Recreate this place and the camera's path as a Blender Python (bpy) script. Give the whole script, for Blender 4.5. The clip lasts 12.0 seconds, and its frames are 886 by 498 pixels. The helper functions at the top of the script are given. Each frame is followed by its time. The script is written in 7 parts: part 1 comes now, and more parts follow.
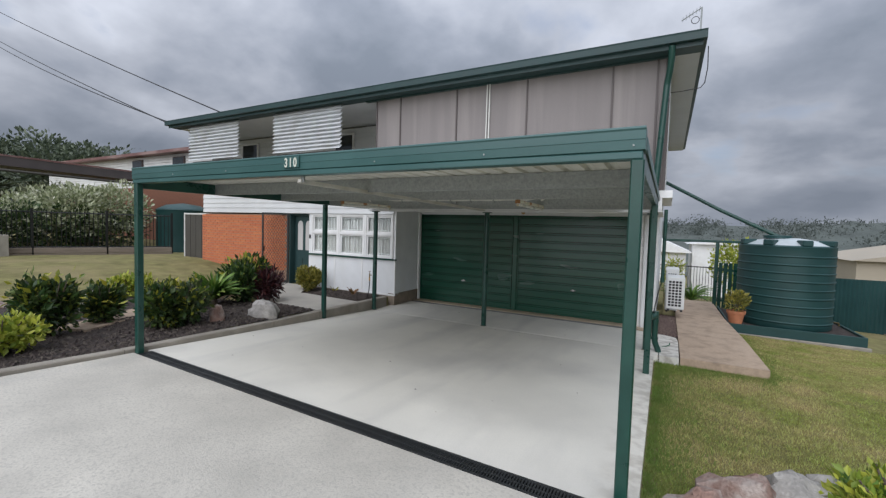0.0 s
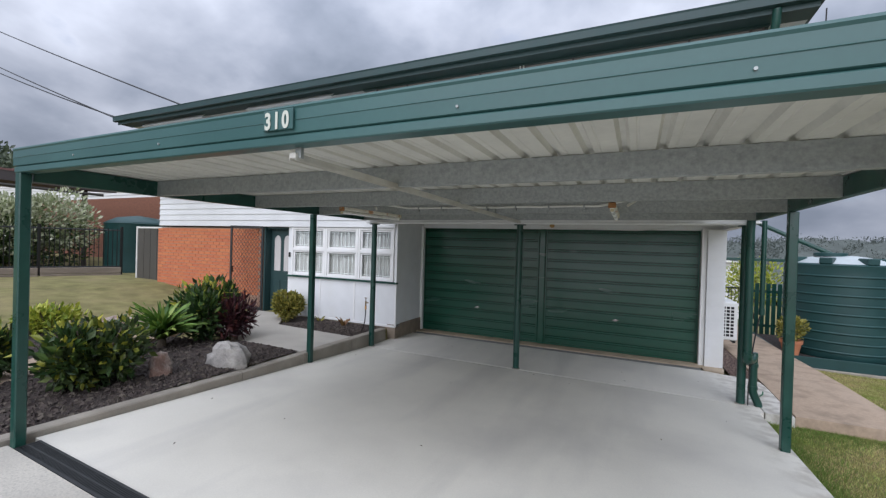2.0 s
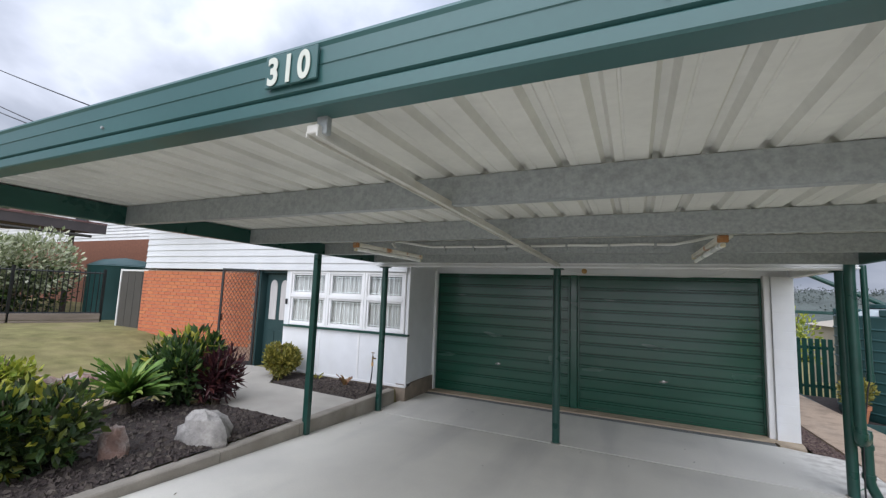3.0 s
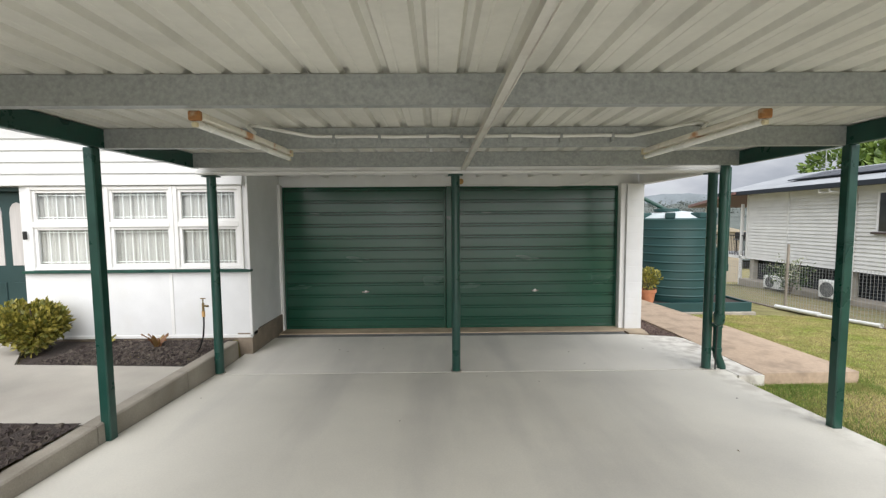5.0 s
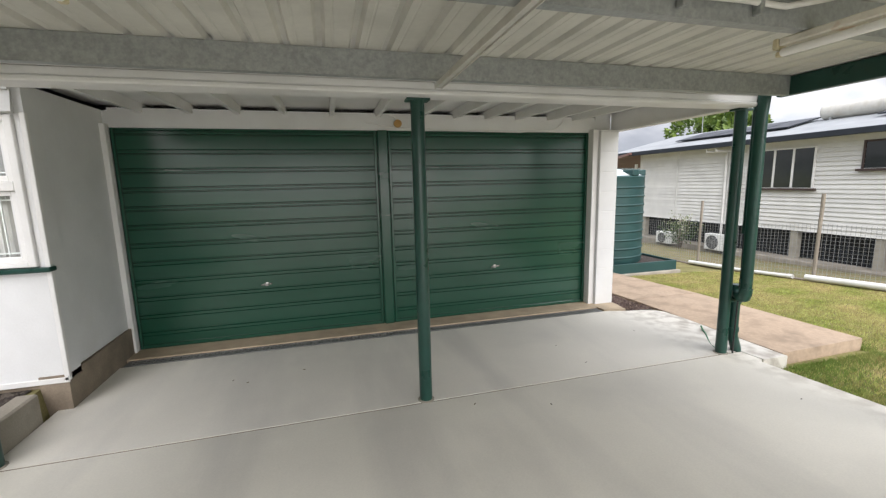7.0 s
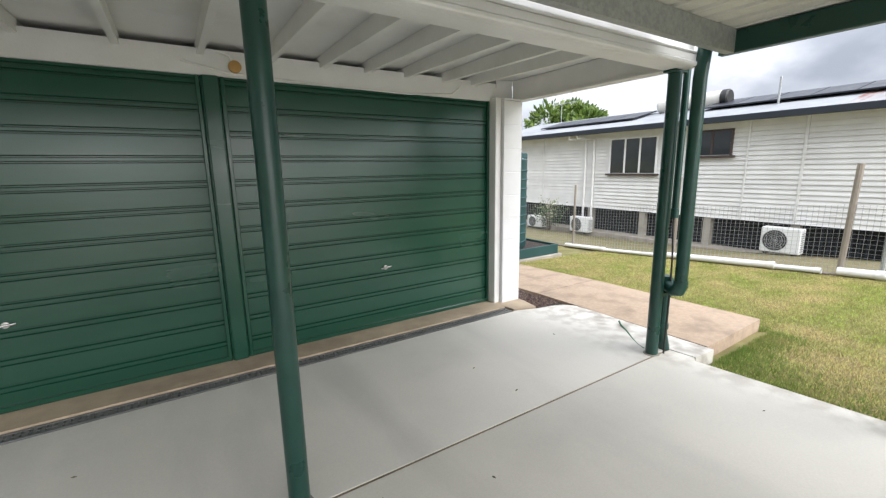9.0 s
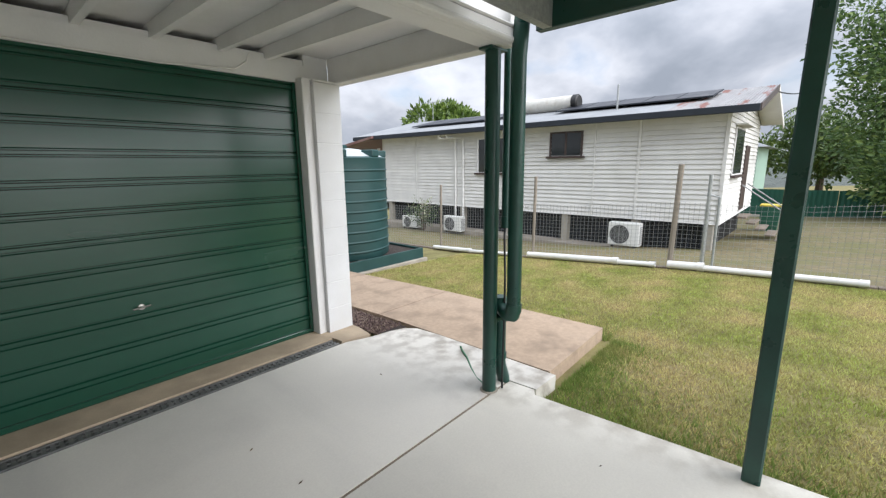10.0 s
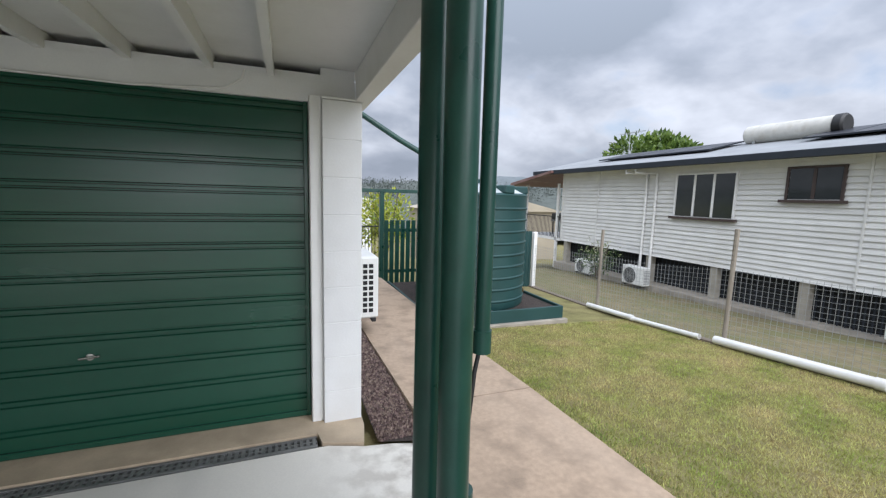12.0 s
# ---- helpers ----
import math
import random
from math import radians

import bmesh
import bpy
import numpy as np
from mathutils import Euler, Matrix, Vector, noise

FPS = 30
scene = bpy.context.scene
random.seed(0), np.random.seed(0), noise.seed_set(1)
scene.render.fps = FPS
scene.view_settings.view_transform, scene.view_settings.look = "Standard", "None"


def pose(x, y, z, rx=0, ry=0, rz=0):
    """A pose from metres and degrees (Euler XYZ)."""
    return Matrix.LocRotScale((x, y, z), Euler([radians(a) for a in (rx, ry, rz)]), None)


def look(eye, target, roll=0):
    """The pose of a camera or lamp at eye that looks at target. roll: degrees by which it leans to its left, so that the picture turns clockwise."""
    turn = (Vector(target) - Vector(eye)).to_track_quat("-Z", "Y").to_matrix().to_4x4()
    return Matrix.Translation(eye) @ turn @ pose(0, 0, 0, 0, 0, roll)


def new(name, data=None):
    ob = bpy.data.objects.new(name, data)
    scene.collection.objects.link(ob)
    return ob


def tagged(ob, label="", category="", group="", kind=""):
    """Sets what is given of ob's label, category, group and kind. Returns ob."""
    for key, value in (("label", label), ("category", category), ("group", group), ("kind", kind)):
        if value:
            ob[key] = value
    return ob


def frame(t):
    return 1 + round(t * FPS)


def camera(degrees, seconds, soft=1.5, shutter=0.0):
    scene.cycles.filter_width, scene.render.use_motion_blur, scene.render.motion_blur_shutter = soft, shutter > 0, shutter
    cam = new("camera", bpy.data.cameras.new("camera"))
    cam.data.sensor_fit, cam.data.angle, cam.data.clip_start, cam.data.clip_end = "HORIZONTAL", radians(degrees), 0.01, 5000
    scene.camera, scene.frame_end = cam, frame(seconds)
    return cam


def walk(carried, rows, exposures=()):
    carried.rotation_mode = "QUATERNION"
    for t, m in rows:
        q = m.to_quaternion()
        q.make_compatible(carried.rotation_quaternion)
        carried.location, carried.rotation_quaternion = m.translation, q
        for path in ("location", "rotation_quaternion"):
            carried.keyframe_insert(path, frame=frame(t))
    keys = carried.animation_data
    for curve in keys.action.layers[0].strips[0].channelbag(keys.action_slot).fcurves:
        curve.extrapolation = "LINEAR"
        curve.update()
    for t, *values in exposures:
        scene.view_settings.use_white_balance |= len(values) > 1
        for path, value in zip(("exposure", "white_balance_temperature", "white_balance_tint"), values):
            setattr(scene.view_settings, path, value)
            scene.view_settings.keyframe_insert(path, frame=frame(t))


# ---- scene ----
cam = camera(93.8, 12.0, soft=1.3)
PATH = [
    (0, (0.019, -0.093, 1.531), (-0.93, 1.665, 1.432), 1.7),
    (0.5, (-0.386, 0.157, 1.495), (-1.317, 1.924, 1.398), 1.6),
    (1, (-0.776, 0.442, 1.555), (-1.678, 2.224, 1.456), 1.3),
    (1.5, (-1.079, 0.802, 1.527), (-1.955, 2.598, 1.45), 1.4),
    (2, (-1.482, 1.159, 1.507), (-2.332, 2.969, 1.491), 1.7),
    (2.5, (-1.927, 1.48, 1.511), (-2.773, 3.29, 1.597), 2.2),
    (2.7, (-2.056, 1.635, 1.48), (-2.913, 3.434, 1.652), 2.3),
    (4.3, (-2.994, 2.483, 1.455), (-3.476, 4.404, 1.737), 0.1),
    (4.5, (-3.144, 2.596, 1.421), (-3.472, 4.567, 1.515), 0.2),
    (5, (-3.406, 2.886, 1.365), (-3.383, 4.881, 1.224), -0.4),
    (5.5, (-3.541, 3.325, 1.317), (-3.395, 5.308, 1.107), -1.2),
    (6, (-3.732, 3.79, 1.304), (-3.458, 5.755, 1.055), -1.4),
    (6.5, (-3.86, 4.181, 1.272), (-3.426, 6.115, 1.001), -1.3),
    (6.7, (-3.858, 4.375, 1.289), (-3.378, 6.295, 0.999), -1.3),
    (8.3, (-3.879, 5.599, 1.212), (-3.279, 7.474, 0.858), -1.3),
    (8.5, (-3.851, 5.679, 1.21), (-3.127, 7.51, 0.854), -1.2),
    (9, (-3.545, 5.836, 1.183), (-2.487, 7.489, 0.799), -0.9),
    (9.5, (-2.987, 5.934, 1.173), (-1.666, 7.383, 0.777), -0.8),
    (10, (-2.488, 6.094, 1.179), (-1.03, 7.404, 0.782), -0.6),
    (10.5, (-1.894, 6.18, 1.175), (-0.446, 7.503, 0.786), -0.4),
    (11, (-1.406, 6.351, 1.174), (-0.078, 7.806, 0.825), 0.5),
    (11.5, (-0.964, 6.468, 1.202), (0.13, 8.118, 0.918), 1.2),
    (12, (-0.648, 6.473, 1.27), (0.061, 8.326, 1.02), 1.6),
]
walk(cam, [(t, look(eye, target, roll)) for t, eye, target, roll in PATH],
     exposures=[(0, 0.06, 5880, 13), (2.0, 0.25, 5720, 15), (2.7, 0.38, 5680, 15), (4.3, 0.76, 6300, 12), (5.0, 0.90, 6320, 12), (5.5, 0.93, 6320, 13), (6.7, 1.04, 6340, 14), (8.5, 1.40, 6250, 14), (9.0, 1.30, 6170, 13), (9.5, 1.1, 6130, 13), (10.5, 0.88, 6020, 13), (12, 0.76, 5850, 13)])

# ---- world, sun, exposure ----
SUN_EL, SUN_AZ = radians(37), radians(176)
world = bpy.data.worlds.new("overcast_sky")
scene.world = world
world.use_nodes = True
wn, wl = world.node_tree.nodes, world.node_tree.links
wn.clear()


def wnode(kind, **kw):
    n = wn.new(kind)
    for k, v in kw.items():
        n.inputs[k].default_value = v
    return n


def wmath(op, a, b=None):
    n = wn.new("ShaderNodeMath")
    n.operation = op
    for i, v in enumerate((a, b)):
        if v is None:
            continue
        if isinstance(v, (int, float)):
            n.inputs[i].default_value = v
        else:
            wl.new(v, n.inputs[i])
    return n.outputs[0]


def wmix(fac, a, b):
    n = wn.new("ShaderNodeMix")
    n.data_type = "RGBA"
    if isinstance(fac, (int, float)):
        n.inputs[0].default_value = fac
    else:
        wl.new(fac, n.inputs[0])
    for i, v in ((6, a), (7, b)):
        if isinstance(v, tuple):
            n.inputs[i].default_value = v
        else:
            wl.new(v, n.inputs[i])
    return n.outputs[2]


def wramp(fac, stops):
    n = wn.new("ShaderNodeValToRGB")
    wl.new(fac, n.inputs[0])
    els = n.color_ramp.elements
    els[0].position, els[0].color = stops[0]
    els[1].position, els[1].color = stops[-1]
    for p, c in stops[1:-1]:
        e = els.new(p)
        e.color = c
    return n.outputs[0]


tex = wn.new("ShaderNodeTexCoord")
sep = wn.new("ShaderNodeSeparateXYZ")
wl.new(tex.outputs["Generated"], sep.inputs[0])
up = wmath("MAXIMUM", sep.outputs[2], 0.0)
den = wmath("ADD", up, 0.42)
comb = wn.new("ShaderNodeCombineXYZ")
wl.new(wmath("DIVIDE", sep.outputs[0], den), comb.inputs[0])
wl.new(wmath("DIVIDE", sep.outputs[1], den), comb.inputs[1])
n1 = wnode("ShaderNodeTexNoise", Scale=1.5, Detail=6.0, Roughness=0.5, Distortion=0.25)
n2 = wnode("ShaderNodeTexNoise", Scale=3.4, Detail=6.0, Roughness=0.5, Distortion=0.15)
wl.new(comb.outputs[0], n1.inputs["Vector"])
shift = wn.new("ShaderNodeVectorMath")
shift.operation = "ADD"
wl.new(comb.outputs[0], shift.inputs[0])
shift.inputs[1].default_value = (7.3, 2.1, 4.0)
wl.new(shift.outputs[0], n2.inputs["Vector"])
both = wmath("ADD", wmath("MULTIPLY", n1.outputs[0], 0.62), wmath("MULTIPLY", n2.outputs[0], 0.38))
cloud = wramp(both, [(0.38, (0.31, 0.34, 0.375, 1)), (0.46, (0.43, 0.455, 0.49, 1)), (0.53, (0.60, 0.615, 0.635, 1)), (0.62, (0.84, 0.85, 0.86, 1))])
sky = wn.new("ShaderNodeTexSky")
sky.sky_type, sky.sun_disc, sky.sun_elevation, sky.sun_rotation = "NISHITA", False, SUN_EL, SUN_AZ
blue = wn.new("ShaderNodeVectorMath")
blue.operation = "SCALE"
wl.new(sky.outputs[0], blue.inputs[0])
blue.inputs["Scale"].default_value = 0.1
gap = wramp(n2.outputs[0], [(0.60, (0, 0, 0, 1)), (0.72, (1, 1, 1, 1))])
cover = wmix(wmath("MULTIPLY", gap, 0.5), cloud, blue.outputs[0])
haze = wramp(sep.outputs[2], [(0.0, (1, 1, 1, 1)), (0.16, (0, 0, 0, 1))])
cover = wmix(wmath("MULTIPLY", haze, 0.55), cover, (0.44, 0.47, 0.51, 1))
lift = wmath("ADD", wmath("MULTIPLY", wmath("POWER", up, 1.5), 1.35), 0.57)
bg = wn.new("ShaderNodeBackground")
wl.new(cover, bg.inputs[0])
wl.new(lift, bg.inputs[1])
wout = wn.new("ShaderNodeOutputWorld")
wl.new(bg.outputs[0], wout.inputs[0])

sun = new("sun", bpy.data.lights.new("sun", "SUN"))
sun.data.energy, sun.data.angle, sun.data.color = 2.5, radians(80), (1.0, 0.96, 0.9)
toward = Vector((math.sin(SUN_AZ) * math.cos(SUN_EL), math.cos(SUN_AZ) * math.cos(SUN_EL), math.sin(SUN_EL)))
sun.rotation_euler = toward.to_track_quat("Z", "Y").to_euler()

# ---- materials ----


def mat(name, col, rough=0.6, metal=0.0, var=0.12, scale=2.0, fine=40.0, bump=0.15, dist=0.004, col2=None, amount=0.5, scale2=0.7,
        edge=(0.5, 0.68), rnd=0.0, island=0.0, spec=0.5, stretch=None, streak=None, rim=None):
    """A surface: base colour, broad and fine variation, a second colour in patches, relief."""
    m = bpy.data.materials.new(name)
    m.use_nodes = True
    N, L = m.node_tree.nodes, m.node_tree.links
    bsdf = N["Principled BSDF"]
    tc = N.new("ShaderNodeTexCoord")
    vec = tc.outputs["Object"]
    if stretch:
        mp = N.new("ShaderNodeMapping")
        mp.inputs["Scale"].default_value = stretch
        L.new(vec, mp.inputs[0])
        vec = mp.outputs[0]

    def noise_at(sc, det=4.0):
        n = N.new("ShaderNodeTexNoise")
        n.inputs["Scale"].default_value, n.inputs["Detail"].default_value = sc, det
        L.new(vec, n.inputs["Vector"])
        return n.outputs[0]

    def mix(fac, a, b, kind="MIX"):
        n = N.new("ShaderNodeMix")
        n.data_type, n.blend_type = "RGBA", kind
        if isinstance(fac, (int, float)):
            n.inputs[0].default_value = fac
        else:
            L.new(fac, n.inputs[0])
        for i, v in ((6, a), (7, b)):
            if isinstance(v, tuple):
                n.inputs[i].default_value = (*v[:3], 1)
            else:
                L.new(v, n.inputs[i])
        return n.outputs[2]

    def ramp(fac, lo, hi, a=0.0, b=1.0):
        n = N.new("ShaderNodeMapRange")
        n.inputs[1].default_value, n.inputs[2].default_value, n.inputs[3].default_value, n.inputs[4].default_value = lo, hi, a, b
        L.new(fac, n.inputs[0])
        return n.outputs[0]

    broad, grain = noise_at(scale, 5.0), noise_at(fine, 3.0)
    lo, hi = tuple(c * (1 - var) for c in col), tuple(min(1, c * (1 + var)) for c in col)
    out = mix(ramp(broad, 0.3, 0.7), lo, hi)
    if col2:
        f = ramp(noise_at(scale2, 6.0), edge[0], edge[1], 0.0, amount)
        out = mix(f, out, tuple(col2))
    if streak:
        mp2 = N.new("ShaderNodeMapping")
        mp2.inputs["Scale"].default_value, mp2.inputs["Rotation"].default_value = (1.5, 0.28, 1), (0, 0, 0.25)
        L.new(tc.outputs["Object"], mp2.inputs[0])
        n3 = N.new("ShaderNodeTexNoise")
        n3.inputs["Scale"].default_value, n3.inputs["Detail"].default_value = 1.1, 5.0
        L.new(mp2.outputs[0], n3.inputs["Vector"])
        out = mix(ramp(n3.outputs[0], 0.52, 0.72, 0.0, streak[1]), out, streak[0])
    if rim:
        sp = N.new("ShaderNodeSeparateXYZ")
        L.new(tc.outputs["Object"], sp.inputs[0])
        mm = N.new("ShaderNodeMath")
        mm.operation = "MULTIPLY"
        L.new(ramp(sp.outputs[0], rim[0], rim[1]), mm.inputs[0])
        L.new(ramp(noise_at(7.0, 10.0), 0.42, 0.62), mm.inputs[1])
        m2 = N.new("ShaderNodeMath")
        m2.operation = "MULTIPLY"
        L.new(mm.outputs[0], m2.inputs[0])
        m2.inputs[1].default_value = rim[3]
        out = mix(m2.outputs[0], out, rim[2])
    out = mix(ramp(grain, 0.3, 0.7, 0.0, 1.0), mix(1.0, out, (1 - var * 0.7,) * 3, "MULTIPLY"), out)
    for on, node, sock in ((rnd, "ShaderNodeObjectInfo", "Random"), (island, "ShaderNodeNewGeometry", "Random Per Island")):
        if on:
            g = N.new(node)
            h = N.new("ShaderNodeHueSaturation")
            L.new(ramp(g.outputs[sock], 0, 1, 1 - on, 1 + on), h.inputs["Value"])
            L.new(ramp(g.outputs[sock], 0, 1, 0.5 - on * 0.06, 0.5 + on * 0.06), h.inputs["Hue"])
            L.new(out, h.inputs["Color"])
            out = h.outputs[0]
    L.new(out, bsdf.inputs["Base Color"])
    L.new(ramp(broad, 0.3, 0.7, max(0.02, rough - 0.07), min(1, rough + 0.07)), bsdf.inputs["Roughness"])
    bsdf.inputs["Metallic"].default_value = metal
    bsdf.inputs["Specular IOR Level"].default_value = spec
    if bump:
        bp = N.new("ShaderNodeBump")
        bp.inputs["Strength"].default_value, bp.inputs["Distance"].default_value = bump, dist
        L.new(grain, bp.inputs["Height"])
        L.new(bp.outputs[0], bsdf.inputs["Normal"])
    return m


def leafmat(name, a, b, island=0.35, rough=0.5, c=None):
    """Leaves: two or three greens told apart leaf by leaf."""
    m = bpy.data.materials.new(name)
    m.use_nodes = True
    N, L = m.node_tree.nodes, m.node_tree.links
    bsdf = N["Principled BSDF"]
    g = N.new("ShaderNodeNewGeometry")
    r = N.new("ShaderNodeValToRGB")
    els = r.color_ramp.elements
    els[0].color, els[1].color = (*a, 1), (*b, 1)
    els[0].position, els[1].position = 0.15, 0.85
    if c:
        e = els.new(0.97)
        e.color = (*c, 1)
    L.new(g.outputs["Random Per Island"], r.inputs[0])
    L.new(r.outputs[0], bsdf.inputs["Base Color"])
    bsdf.inputs["Roughness"].default_value = rough
    t = N.new("ShaderNodeBsdfTranslucent")
    L.new(r.outputs[0], t.inputs[0])
    s = N.new("ShaderNodeMixShader")
    s.inputs[0].default_value = 0.22
    L.new(bsdf.outputs[0], s.inputs[1])
    L.new(t.outputs[0], s.inputs[2])
    L.new(s.outputs[0], N["Material Output"].inputs[0])
    return m


def glassmat(name, col=(0.9, 0.95, 0.95), rough=0.03):
    m = bpy.data.materials.new(name)
    m.use_nodes = True
    b = m.node_tree.nodes["Principled BSDF"]
    b.inputs["Base Color"].default_value = (*col, 1)
    b.inputs["Roughness"].default_value, b.inputs["Transmission Weight"].default_value, b.inputs["IOR"].default_value = rough, 1.0, 1.45
    return m


M_CONC = mat("broomed_concrete", (0.70, 0.675, 0.60), 0.75, var=0.09, scale=0.8, fine=90, bump=0.25, dist=0.002, col2=(0.42, 0.41, 0.385), amount=0.35, scale2=0.7, edge=(0.5, 0.7), streak=((0.42, 0.41, 0.39), 0.36), rim=(-0.4, -0.05, (0.32, 0.285, 0.23), 0.65))
M_CONC_BACK = mat("smooth_grey_concrete", (0.71, 0.685, 0.62), 0.7, var=0.08, scale=0.7, fine=90, bump=0.15, dist=0.002, col2=(0.44, 0.43, 0.405), amount=0.3, scale2=0.9, edge=(0.52, 0.7), streak=((0.45, 0.44, 0.42), 0.4), rim=(-0.6, 0.15, (0.29, 0.255, 0.21), 0.72))
M_DRIVE = mat("exposed_concrete_drive", (0.53, 0.50, 0.435), 0.85, var=0.14, scale=1.6, fine=75, bump=0.7, dist=0.004, col2=(0.37, 0.35, 0.31), amount=0.5, scale2=45, edge=(0.5, 0.62), streak=((0.40, 0.385, 0.35), 0.35))
M_KERB = mat("weathered_concrete_kerb", (0.33, 0.30, 0.25), 0.9, var=0.2, scale=4, fine=80, bump=0.5, col2=(0.16, 0.14, 0.11), amount=0.6, scale2=2.0)
M_PATH = mat("pinkish_concrete_path", (0.42, 0.318, 0.228), 0.9, var=0.12, scale=25, fine=140, bump=0.6, col2=(0.24, 0.185, 0.135), amount=0.7, scale2=4.0, edge=(0.48, 0.68), streak=((0.47, 0.375, 0.285), 0.35))
M_TERR = mat("pale_concrete_terrace", (0.42, 0.395, 0.345), 0.85, var=0.12, scale=2, fine=100, bump=0.3, col2=(0.33, 0.3, 0.26), amount=0.4)
M_TAN = mat("sandy_concrete_sill", (0.47, 0.38, 0.27), 0.85, var=0.12, scale=5, fine=100, bump=0.3, col2=(0.3, 0.24, 0.17), amount=0.5, scale2=3)
M_PLINTH = mat("brown_stained_plinth", (0.27, 0.22, 0.165), 0.9, var=0.2, scale=5, fine=70, bump=0.4, col2=(0.15, 0.12, 0.09), amount=0.5, scale2=3)
M_GRASS = mat("mown_lawn_ground", (0.21, 0.195, 0.085), 0.95, var=0.3, scale=3.0, fine=60, bump=0.4, dist=0.01, col2=(0.29, 0.24, 0.13), amount=0.65, scale2=0.8, edge=(0.4, 0.66), spec=0.1)
M_DRY = mat("dry_worn_yard_grass", (0.20, 0.172, 0.105), 0.95, var=0.25, scale=5.0, fine=70, bump=0.5, dist=0.012, col2=(0.15, 0.155, 0.07), amount=0.75, scale2=1.3, edge=(0.42, 0.62), spec=0.1)
M_BLADE = mat("grass_blades", (0.40, 0.445, 0.125), 0.85, var=0.32, scale=11.0, fine=38, bump=0, col2=(0.66, 0.54, 0.28), amount=0.85, scale2=1.6, edge=(0.38, 0.66), island=0.4, spec=0.1)
M_MULCH = mat("dark_bark_mulch", (0.05, 0.038, 0.032), 0.95, var=0.35, scale=9, fine=60, bump=0.9, dist=0.02)
M_CHIP = mat("bark_chips", (0.07, 0.055, 0.047), 0.95, var=0.3, scale=20, fine=90, bump=0.4, island=0.55)
M_GRAVEL = mat("brown_gravel", (0.17, 0.12, 0.105), 0.9, var=0.3, scale=20, fine=90, bump=0.4, island=0.6)
M_GREEN = mat("gloss_green_painted_steel", (0.012, 0.055, 0.042), 0.32, var=0.12, scale=6, fine=120, bump=0.06, dist=0.001, col2=(0.02, 0.085, 0.06), amount=0.5, scale2=3)
M_GUTTER = mat("green_colorbond_fascia", (0.036, 0.098, 0.092), 0.36, var=0.08, scale=1.2, fine=40, bump=0.05, dist=0.002, col2=(0.048, 0.118, 0.112), amount=0.5, scale2=1.2)
M_DOOR = mat("green_roller_door_paint", (0.0115, 0.066, 0.040), 0.23, var=0.06, scale=1.2, fine=8, bump=0.03, dist=0.002, col2=(0.014, 0.075, 0.047), amount=0.5, scale2=0.9, spec=0.6, stretch=(0.5, 1, 2.5))
M_TANK = mat("dark_green_poly_tank", (0.011, 0.050, 0.049), 0.5, var=0.12, scale=2, fine=60, bump=0.1, col2=(0.018, 0.062, 0.060), amount=0.5, scale2=1.5)
M_TANKTOP = mat("faded_tank_lid", (0.47, 0.52, 0.53), 0.5, var=0.12, scale=3, fine=60, bump=0.1)
M_GALV = mat("galvanised_steel_spangle", (0.36, 0.38, 0.375), 0.5, 0.3, var=0.15, scale=40, fine=90, bump=0.04, dist=0.001, col2=(0.25, 0.27, 0.265), amount=0.5, scale2=22)
M_SHEET = mat("cream_roof_sheet_underside", (0.64, 0.635, 0.575), 0.55, 0.0, var=0.08, scale=1.5, fine=30, bump=0.05, col2=(0.42, 0.42, 0.38), amount=0.4, scale2=2)
M_WHITE = mat("white_painted_timber", (0.77, 0.77, 0.755), 0.55, var=0.04, scale=3, fine=60, bump=0.12, dist=0.002, col2=(0.62, 0.61, 0.57), amount=0.35, scale2=2)
M_WALLW = mat("white_painted_render", (0.71, 0.72, 0.72), 0.7, var=0.04, scale=4, fine=70, bump=0.35, dist=0.003, col2=(0.66, 0.66, 0.63), amount=0.35, scale2=2.2)
M_CREAM = mat("off_white_rail_paint", (0.60, 0.59, 0.54), 0.55, var=0.08, scale=6, fine=60, bump=0.1, col2=(0.42, 0.38, 0.3), amount=0.4, scale2=4)
M_BOARD = mat("white_weatherboard", (0.68, 0.69, 0.685), 0.6, var=0.05, scale=2, fine=50, bump=0.12, dist=0.002, rnd=0.05)
M_NBOARD = mat("off_white_weatherboard", (0.68, 0.68, 0.655), 0.65, var=0.06, scale=2, fine=50, bump=0.15, dist=0.002, col2=(0.50, 0.49, 0.45), amount=0.4, rnd=0.06)
M_BRICK = mat("orange_face_brick", (0.50, 0.165, 0.07), 0.85, var=0.09, scale=14, fine=90, bump=0.4, dist=0.003, rnd=0.07)
M_MORTAR = mat("pale_mortar", (0.36, 0.25, 0.18), 0.95, var=0.12, scale=10, fine=90, bump=0.3)
M_BLIND = mat("grey_mesh_blind", (0.235, 0.212, 0.205), 0.8, var=0.1, scale=1.2, fine=160, bump=0.1, dist=0.001, col2=(0.31, 0.28, 0.265), amount=0.6, scale2=1.6, stretch=(2.4, 1, 0.12))
M_BLINDRAIL = mat("grey_blind_channel", (0.11, 0.095, 0.09), 0.6, var=0.08, scale=5, fine=60, bump=0.05)
M_SOFFIT = mat("grey_white_soffit", (0.55, 0.56, 0.57), 0.7, var=0.05, scale=2, fine=40, bump=0.1)
M_ROOF = mat("dark_green_roof_steel", (0.02, 0.05, 0.05), 0.5, 0.0, var=0.12, scale=2, fine=40, bump=0.1)
